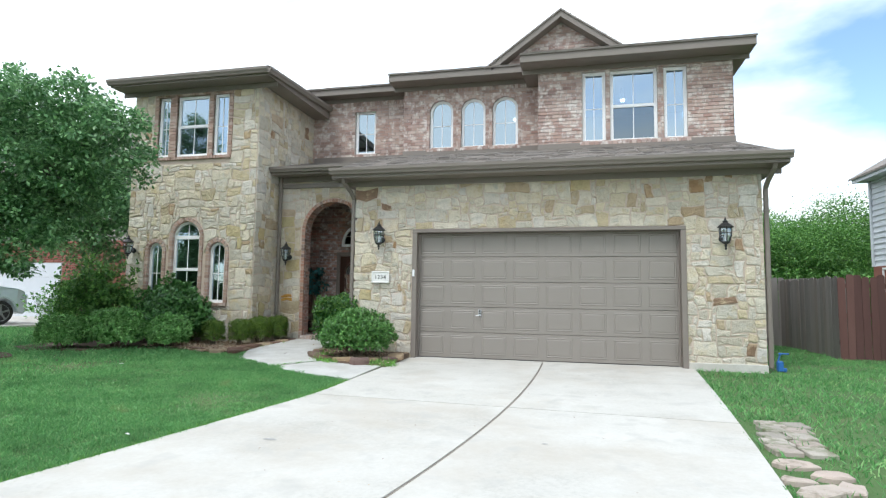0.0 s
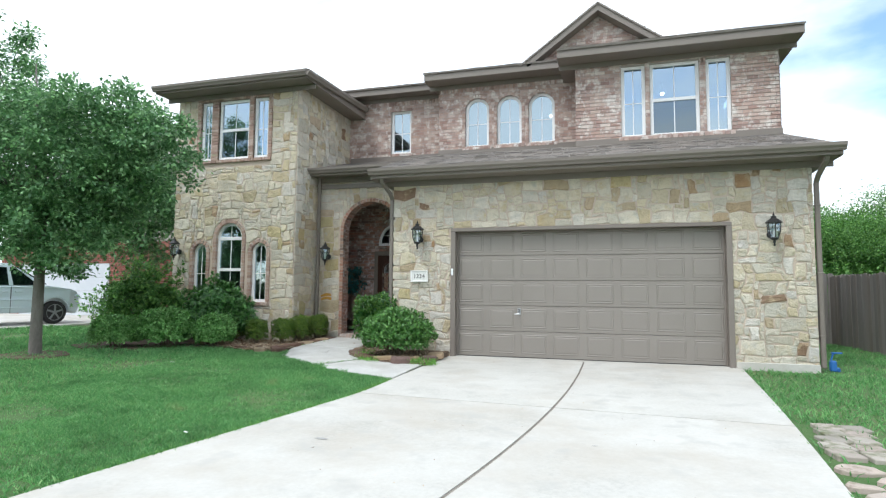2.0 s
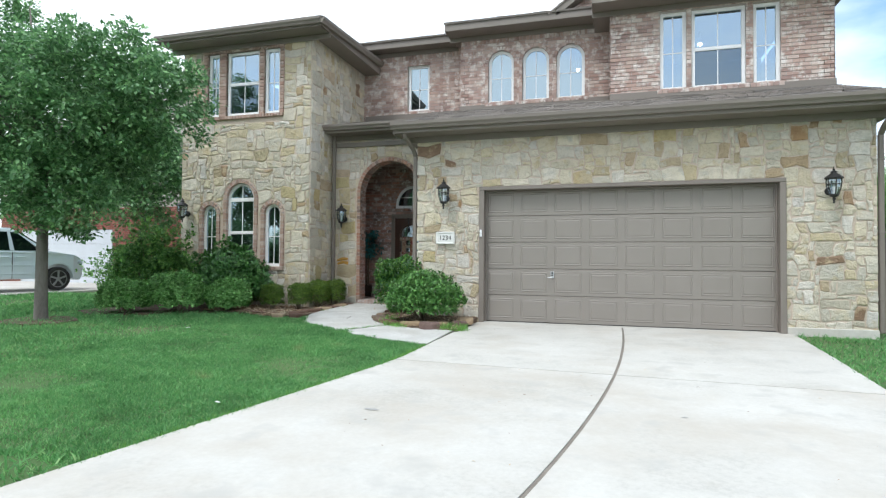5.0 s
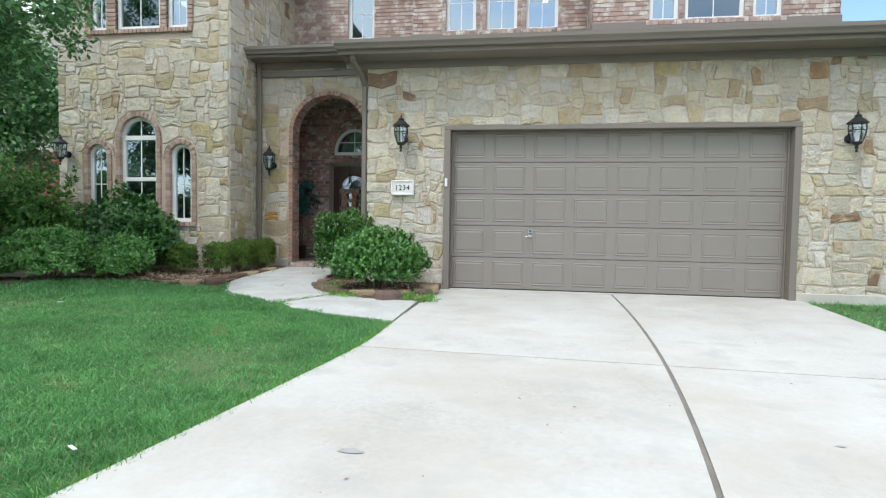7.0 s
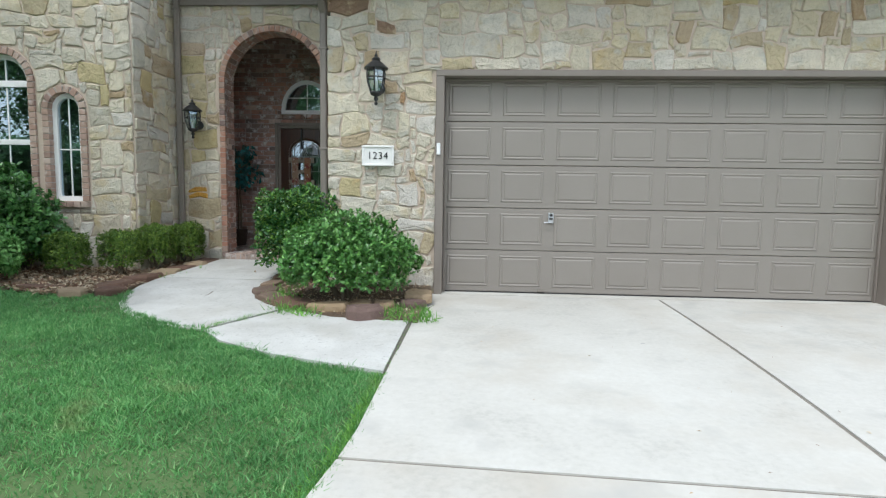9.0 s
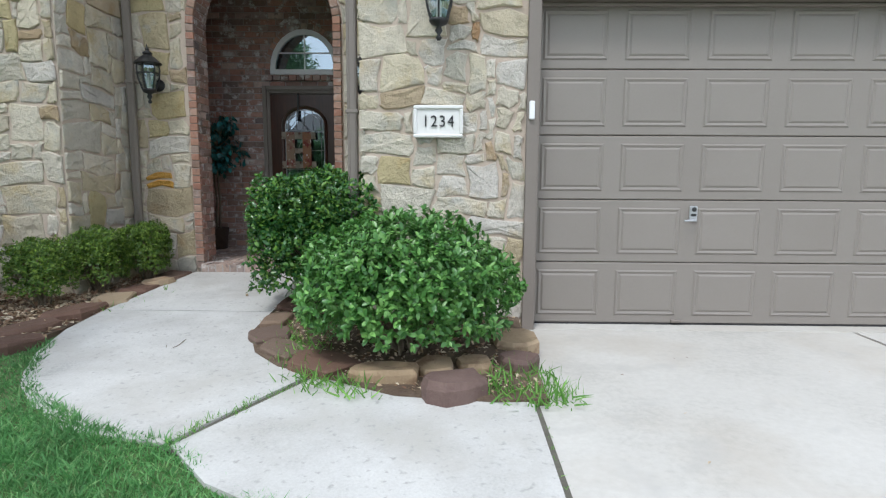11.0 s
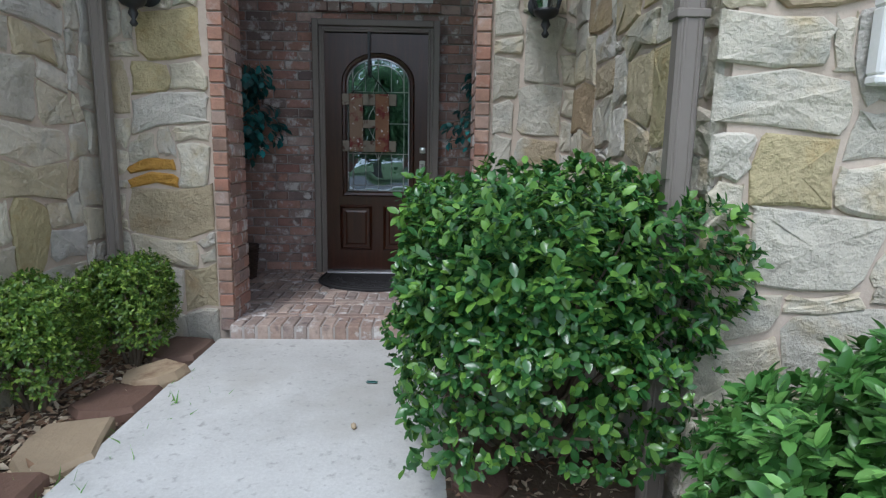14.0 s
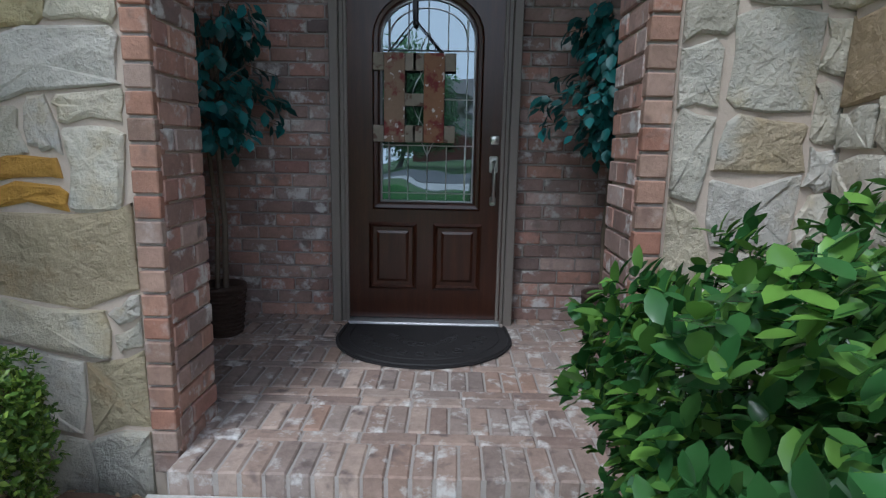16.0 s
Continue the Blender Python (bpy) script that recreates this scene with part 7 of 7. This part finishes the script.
Geo().box(-0.028, 0.028, -0.01, 0.01, 0, 0.005, 0.002, pose(-4.95, 10.85, walk_z(10.85) + 0.001, 0, 0, -8)).done("litter_strip", M_FICUS, None, "small green leaf scrap on the walk", category="litter")
Geo().lathe([(0.004, -0.018), (0.011, -0.008), (0.011, 0.008), (0.004, 0.018)], 8, pose(-4.98, 10.42, walk_z(10.42) + 0.011, 90, 0, 10)).done("acorn", M_DRY, None, "brown acorn on the walk", category="acorn")
# blue yard tool by the corner
tool = empty("hose_stand", "blue plastic hose stand by the house corner", "hose stand", at=(3.72, 9.98, -0.01))
Geo().box(-0.05, 0.05, -0.04, 0.04, 0, 0.18, 0.02).done("body", M_BLUE, tool)
Geo().tube([(-0.03, 0, 0.16), (0.0, 0, 0.28), (0.03, 0, 0.30)], 0.014, 8).box(-0.02, 0.14, -0.015, 0.015, 0.29, 0.315, 0.006).done("handle", M_BLUE, tool)
Geo().box(0.03, 0.10, -0.03, 0.03, 0, 0.07, 0.015).done("foot", M_BLUE, tool)


# ---- fences ----
def fence(name, a, b, h, material, label, seed):
    root = empty(name, label, "fence")
    a, b = Vector(a), Vector(b)
    ln = (b - a).length
    rot = Matrix.Rotation(math.atan2((b - a).y, (b - a).x), 4, "Z")
    base = Matrix.Translation(a) @ rot
    rnd = random.Random(seed)
    n = round(ln / 0.145)
    meshes = []
    for v in range(5):
        g = Geo()
        top = h + rnd.uniform(-0.03, 0.03)
        g.add([(0, 0, 0), (0.138, 0, 0), (0.138, 0, top - 0.03), (0.11, 0, top), (0.028, 0, top), (0, 0, top - 0.03)] + [(0, 0.018, 0), (0.138, 0.018, 0), (0.138, 0.018, top - 0.03), (0.11, 0.018, top), (0.028, 0.018, top), (0, 0.018, top - 0.03)],
              [[0, 1, 2, 3, 4, 5], [11, 10, 9, 8, 7, 6]] + [[(k + 1) % 6, k, 6 + k, 6 + (k + 1) % 6] for k in range(6)])
        me = bpy.data.meshes.new("board")
        me.from_pydata(g.v, [], g.f)
        me.materials.append(material)
        meshes.append(me)
    for k in range(n):
        ob = new("board", meshes[rnd.randrange(5)])
        ob.parent = root
        ob.matrix_basis = base @ pose(k * ln / n, rnd.uniform(-0.006, 0.006), rnd.uniform(-0.015, 0.01), 0, rnd.uniform(-0.5, 0.5), 0)
    for z in (0.3, h / 2, h - 0.25):
        Geo().box(0, ln, 0.02, 0.06, z, z + 0.085, 0.004, base).done("rail", material, root)
    return root


fence("fence", (3.4, 16.2, -0.02), (7.35, 16.2, -0.02), 1.80, M_GREYFENCE, "weathered grey board fence behind the side yard", 1)
fence("fence", (5.78, 12.8, -0.02), (11.5, 12.8, -0.02), 1.74, M_REDFENCE, "red-brown stained board fence of the next yard", 2)
fence("fence", (5.78, 16.2, -0.02), (5.78, 12.85, -0.02), 1.74, M_GREYFENCE, "grey board fence running back to the corner", 3)

# ---- neighbours' houses ----
nh = empty("neighbour_house", "white-sided house with a brick base beyond the fence", "house", at=(0.08, 0, 0.25))
Geo().box(9.2, 9.4, 10, 19, -0.1, 2.0).done("brick_base", M_NREDBRICK, nh, "dark red brick base")
g = Geo()
for k in range(16):
    z = 2.0 + k * 0.17
    g.add([(9.2, 10, z), (9.2, 19, z), (9.235, 10, z + 0.17), (9.235, 19, z + 0.17), (9.24, 10, z), (9.24, 19, z)], [[0, 2, 3, 1], [0, 1, 5, 4]])
g.box(9.24, 9.4, 10, 19, 2.0, 4.75).box(9.4, 16, 18.8, 19, -0.1, 4.75).box(9.17, 9.26, 18.93, 19.03, 2.0, 4.75)
g.done("siding", M_SIDING, nh, "white lap siding")
Geo().box(8.85, 8.9, 9.8, 19.3, 4.62, 4.78).box(8.9, 9.3, 9.8, 19.3, 4.64, 4.66).done("eave", M_SIDING, nh, "white soffit and gutter")
Geo().add([(8.8, 9.7, 4.78), (8.8, 19.4, 4.78), (13, 19.4, 7.4), (13, 9.7, 7.4), (8.8, 9.7, 4.72), (8.8, 19.4, 4.72)], [[0, 3, 2, 1], [0, 1, 5, 4]]).done("roof", M_SHINGLE, nh)
wn2 = Geo().box(9.17, 9.2, 17.6, 17.66, 0.9, 1.9).box(9.17, 9.2, 18.4, 18.46, 0.9, 1.9).box(9.17, 9.2, 17.6, 18.46, 1.88, 1.94).done("window", M_VINYL, nh, "white framed window")

lh = empty("neighbour_house", "red brick house with a white garage door", "house", at=(-19, 18, 0))
g = Geo()
rnd = random.Random(9)
m = wall_frame((-26 + 19, 0, 0), (1, 0, 0), (0, -1, 0))
g.box(-7, 5.2, 0.02, 0.2, -0.1, 6.0).box(5.0, 5.2, 0.2, 9, -0.1, 6.0)
g.done("wall", M_BMORTAR, lh, "red brick wall")
gd2 = (1.2, 6.2, -0.1, 2.35, 0)
joined_bricks("bricks", lh, m, brick_spans(12.2, 0, 3.2, [gd2], 0, 0.21, 0.08), M_NREDBRICK, 0.012, 0)
joined_bricks("bricks", lh, wall_frame((5.2, 0, 0), (0, 1, 0), (1, 0, 0)), brick_spans(9, 0, 3.6, [], 0, 0.21, 0.08), M_NREDBRICK, 0.012, 0)
door2 = empty("white_garage_door")
door2.parent = lh
for r in range(4):
    Geo().box(-5.75, -0.85, -0.01, 0.03, r * 0.575, r * 0.575 + 0.568, 0.006).done("section", M_SIDING, door2)
g = Geo().add([(-7.5, -0.5, 5.95), (5.7, -0.5, 5.95), (2.5, 5, 9.6), (-4.5, 5, 9.6), (-7.5, -0.5, 5.8), (5.7, -0.5, 5.8), (5.7, 9.5, 5.95), (5.7, 9.5, 5.8)], [[0, 1, 2, 3], [0, 4, 5, 1], [1, 6, 2], [1, 5, 7, 6]])
g.add([(-7.4, -0.4, 5.82), (5.6, -0.4, 5.82), (5.6, 0.1, 5.82), (-7.4, 0.1, 5.82)], [[0, 3, 2, 1]])
g.done("roof", M_SHINGLE, lh, "brown-grey hipped shingle roof")
for x, r in ((-21, 180), (-4, 180), (13, 180), (30, 180)):
    ob = copy_thing(lh, pose(x, -52, 0, 0, 0, r))
    ob["label"] = "red brick house across the street"
v = [(x, y, 0.115) for x, y in ((-25.5, 17.98), (-16.2, 17.98), (-15.95, 13.5), (-15.95, 11.0), (-16.2, 6.0), (-17.4, -8.5), (-26.5, -8.5), (-25.5, 9))]
Geo().add(v + [(x, y, -0.35) for x, y, _ in v], [list(range(7, -1, -1))] + [[k, (k + 1) % 8, 8 + (k + 1) % 8, 8 + k] for k in range(8)]).done("neighbour_drive", M_CONC, None, "pale concrete drive of the next house", "structure")
for x, y in ((-17.75, 16.5), (-17.0, 16.9)):
    Geo().box(-0.28, 0.28, -0.22, 0.22, 0, 0.12, 0.05).lathe([(0.2, 0.1), (0.22, 0.2), (0.12, 0.3)], 10).done("stone_pile", M_ROCK, None, "dark landscaping stone by the next drive", category="stone").matrix_basis = pose(x, y, 0.1)

# ---- parked van ----
van = empty("minivan", "white minivan parked on the next drive", "van", at=(-17.90, 11.60, 0.115))
van.rotation_euler = (0, 0, math.radians(82))
van.scale = (1.07, 1.07, 1.07)


def arch(x):
    return [(x + 0.42 * math.cos(math.radians(q)), 0.35 + 0.42 * math.sin(math.radians(q))) for q in range(180, -1, -18)]


def shell(name, rings, label, bevel):
    """Closed body lofted from one outline to the other, with rounded edges."""
    bm = bmesh.new()
    n = len(rings[0])
    vv = [[bm.verts.new(p) for p in r] for r in rings]
    bm.faces.new(vv[0][::-1])
    bm.faces.new(vv[-1])
    for r in range(len(vv) - 1):
        for k in range(n):
            bm.faces.new((vv[r][k], vv[r][(k + 1) % n], vv[r + 1][(k + 1) % n], vv[r + 1][k]))
    bmesh.ops.recalc_face_normals(bm, faces=bm.faces)
    bmesh.ops.bevel(bm, geom=[e for e in bm.edges if e.calc_face_angle(0) > 0.9], offset=bevel, segments=3, affect="EDGES")
    mesh = bpy.data.meshes.new(name)
    bm.to_mesh(mesh)
    bm.free()
    return finish(name, mesh, M_CARPAINT, van, label)


low = [(-2.5, 0.28)] + arch(-1.54) + arch(1.54) + [(2.26, 0.28), (2.38, 0.42), (2.42, 0.62), (2.38, 0.80), (2.26, 0.94), (2.0, 1.03), (1.3, 1.12), (-2.48, 1.10), (-2.56, 0.7)]


def nose(x):
    return 1 - 0.30 * max(0.0, (x - 1.85) / 0.57) ** 2


shell("body", [[(x, s * nose(x), z) for x, z in low] for s in (-0.98, -0.88, 0.88, 0.98)], "white painted lower body", 0.03)
base = [(1.36, -0.95), (1.36, 0.95), (-2.5, 0.95), (-2.5, -0.95)]
crown = [(0.42, -0.74), (0.42, 0.74), (-2.3, 0.74), (-2.3, -0.74)]
shell("cabin", [[(x, y, 1.08) for x, y in base], [(x, y, 1.74) for x, y in crown]], "white painted roof and pillars", 0.05)


def on_side(x, z, out):
    return (x, -(0.95 - 0.21 * (z - 1.08) / 0.66) - out, z)


for q in (((1.06, 1.14), (0.40, 1.13), (0.36, 1.63), (0.50, 1.63)), ((0.28, 1.13), (-1.12, 1.13), (-1.12, 1.63), (0.28, 1.63)), ((-1.2, 1.13), (-2.28, 1.14), (-2.2, 1.60), (-1.2, 1.63))):
    Geo().add([on_side(x, z, 0.012) for x, z in q] + [on_side(x, z, -0.01) for x, z in q], [[3, 2, 1, 0], [4, 5, 6, 7]] + [[k, (k + 1) % 4, 4 + (k + 1) % 4, 4 + k] for k in range(4)]).done("window", M_CARGLASS, van, "dark tinted side glass")
Geo().add([(1.30, -0.80, 1.16), (1.30, 0.80, 1.16), (0.52, 0.68, 1.66), (0.52, -0.68, 1.66), (1.38, -0.80, 1.16), (1.38, 0.80, 1.16), (0.60, 0.68, 1.66), (0.60, -0.68, 1.66)], [[3, 2, 1, 0], [4, 5, 6, 7], [0, 1, 5, 4], [1, 2, 6, 5], [2, 3, 7, 6], [3, 0, 4, 7]]).done("windscreen", M_CARGLASS, van, "dark windscreen glass")
for x in (0.14, 0.52):
    Geo().box(x - 0.1, x + 0.1, -1.02, -0.975, 0.93, 0.965, 0.01).done("door_handle", M_CARPAINT, van)
for x in (0.33, 1.08):
    Geo().box(x - 0.006, x + 0.006, -0.984, -0.97, 0.36, 1.08).done("door_seam", M_BLACK, van)
for z in (0.50, 0.72):
    Geo().box(-1.05, 1.06, -1.0, -0.97, z - 0.018, z + 0.018, 0.008).done("side_moulding", M_CARPAINT, van)
rot = Matrix.Rotation(math.pi / 2, 4, "X")
for x in (1.54, -1.54):
    wheel = empty("wheel")
    wheel.parent = van
    wheel.matrix_basis = pose(x, -0.87, 0.34)
    Geo().lathe([(0.24, -0.1), (0.32, -0.1), (0.34, -0.05), (0.34, 0.07), (0.32, 0.115), (0.25, 0.12), (0.24, 0.09)], 28, rot).done("tyre", M_RUBBER, wheel)
    g = Geo().lathe([(0.245, 0.06), (0.245, 0.10), (0.225, 0.10), (0.22, 0.06)], 24, rot).lathe([(0.06, 0.05), (0.06, 0.10), (0.03, 0.11)], 12, rot)
    for k in range(5):
        g.box(-0.025, 0.025, 0.04, 0.23, 0.08, 0.105, 0.006, rot @ Matrix.Rotation(2 * math.pi * k / 5, 4, "Z"))
    g.done("rim", M_ALLOY, wheel, "five-spoke alloy rim")
Geo().box(0.86, 1.04, -1.16, -0.96, 1.14, 1.28, 0.05).done("mirror", M_BLACK, van)
Geo().box(2.10, 2.34, -0.86, -0.60, 0.74, 0.88, 0.04).done("headlight", M_LANTERN, van)

# ---- inside, seen through the panes ----
for x, z, y in ((1.55, 6.02, 13.4), (-1.15, 5.95, 14.2)):
    lamp = empty("ceiling_lamp", "lit round ceiling lamp in an upper room", "ceiling lamp", at=(x, y, z), group="ceiling lamps upstairs")
    Geo().lathe([(0.012, -0.05), (0.045, -0.03), (0.05, 0.0)], 12).done("bulb", M_BULB, lamp)
    Geo().lathe([(0.11, 0.0), (0.11, 0.03), (0.03, 0.04), (0.02, 0.3)], 14).done("holder", M_NICKEL, lamp)
Geo().box(-9.65, 3.28, 13.48, 19.78, 6.30, 6.36).box(-9.65, -6.85, 10.8, 13.48, 6.0, 6.05).box(-3.58, -0.4, 12.93, 13.48, 6.30, 6.36).box(-0.15, 3.36, 11.93, 13.48, 6.30, 6.36).done("ceiling_upper", M_ROOM, None, "plain ceiling of the upper floor", "structure")


def curtain(x0, x1, y, z0, z1, label, seed):
    n = 40
    vs = []
    for k in range(n + 1):
        t = k / n
        x = x0 + (x1 - x0) * t
        yy = y + 0.025 * math.sin(t * 30 + seed) + 0.01 * math.sin(t * 71)
        vs += [(x, yy, z0), (x, yy, z1)]
    return Geo().add(vs, [[2 * k, 2 * k + 2, 2 * k + 3, 2 * k + 1] for k in range(n)] + [[2 * k + 1, 2 * k + 3, 2 * k + 2, 2 * k] for k in range(0)]).done("curtain", M_CURTAIN, None, label, category="curtain", smooth=True)


curtain(-8.2, -7.2, 10.95, 1.45, 2.75, "pale sheer curtain behind the arched window", 1)
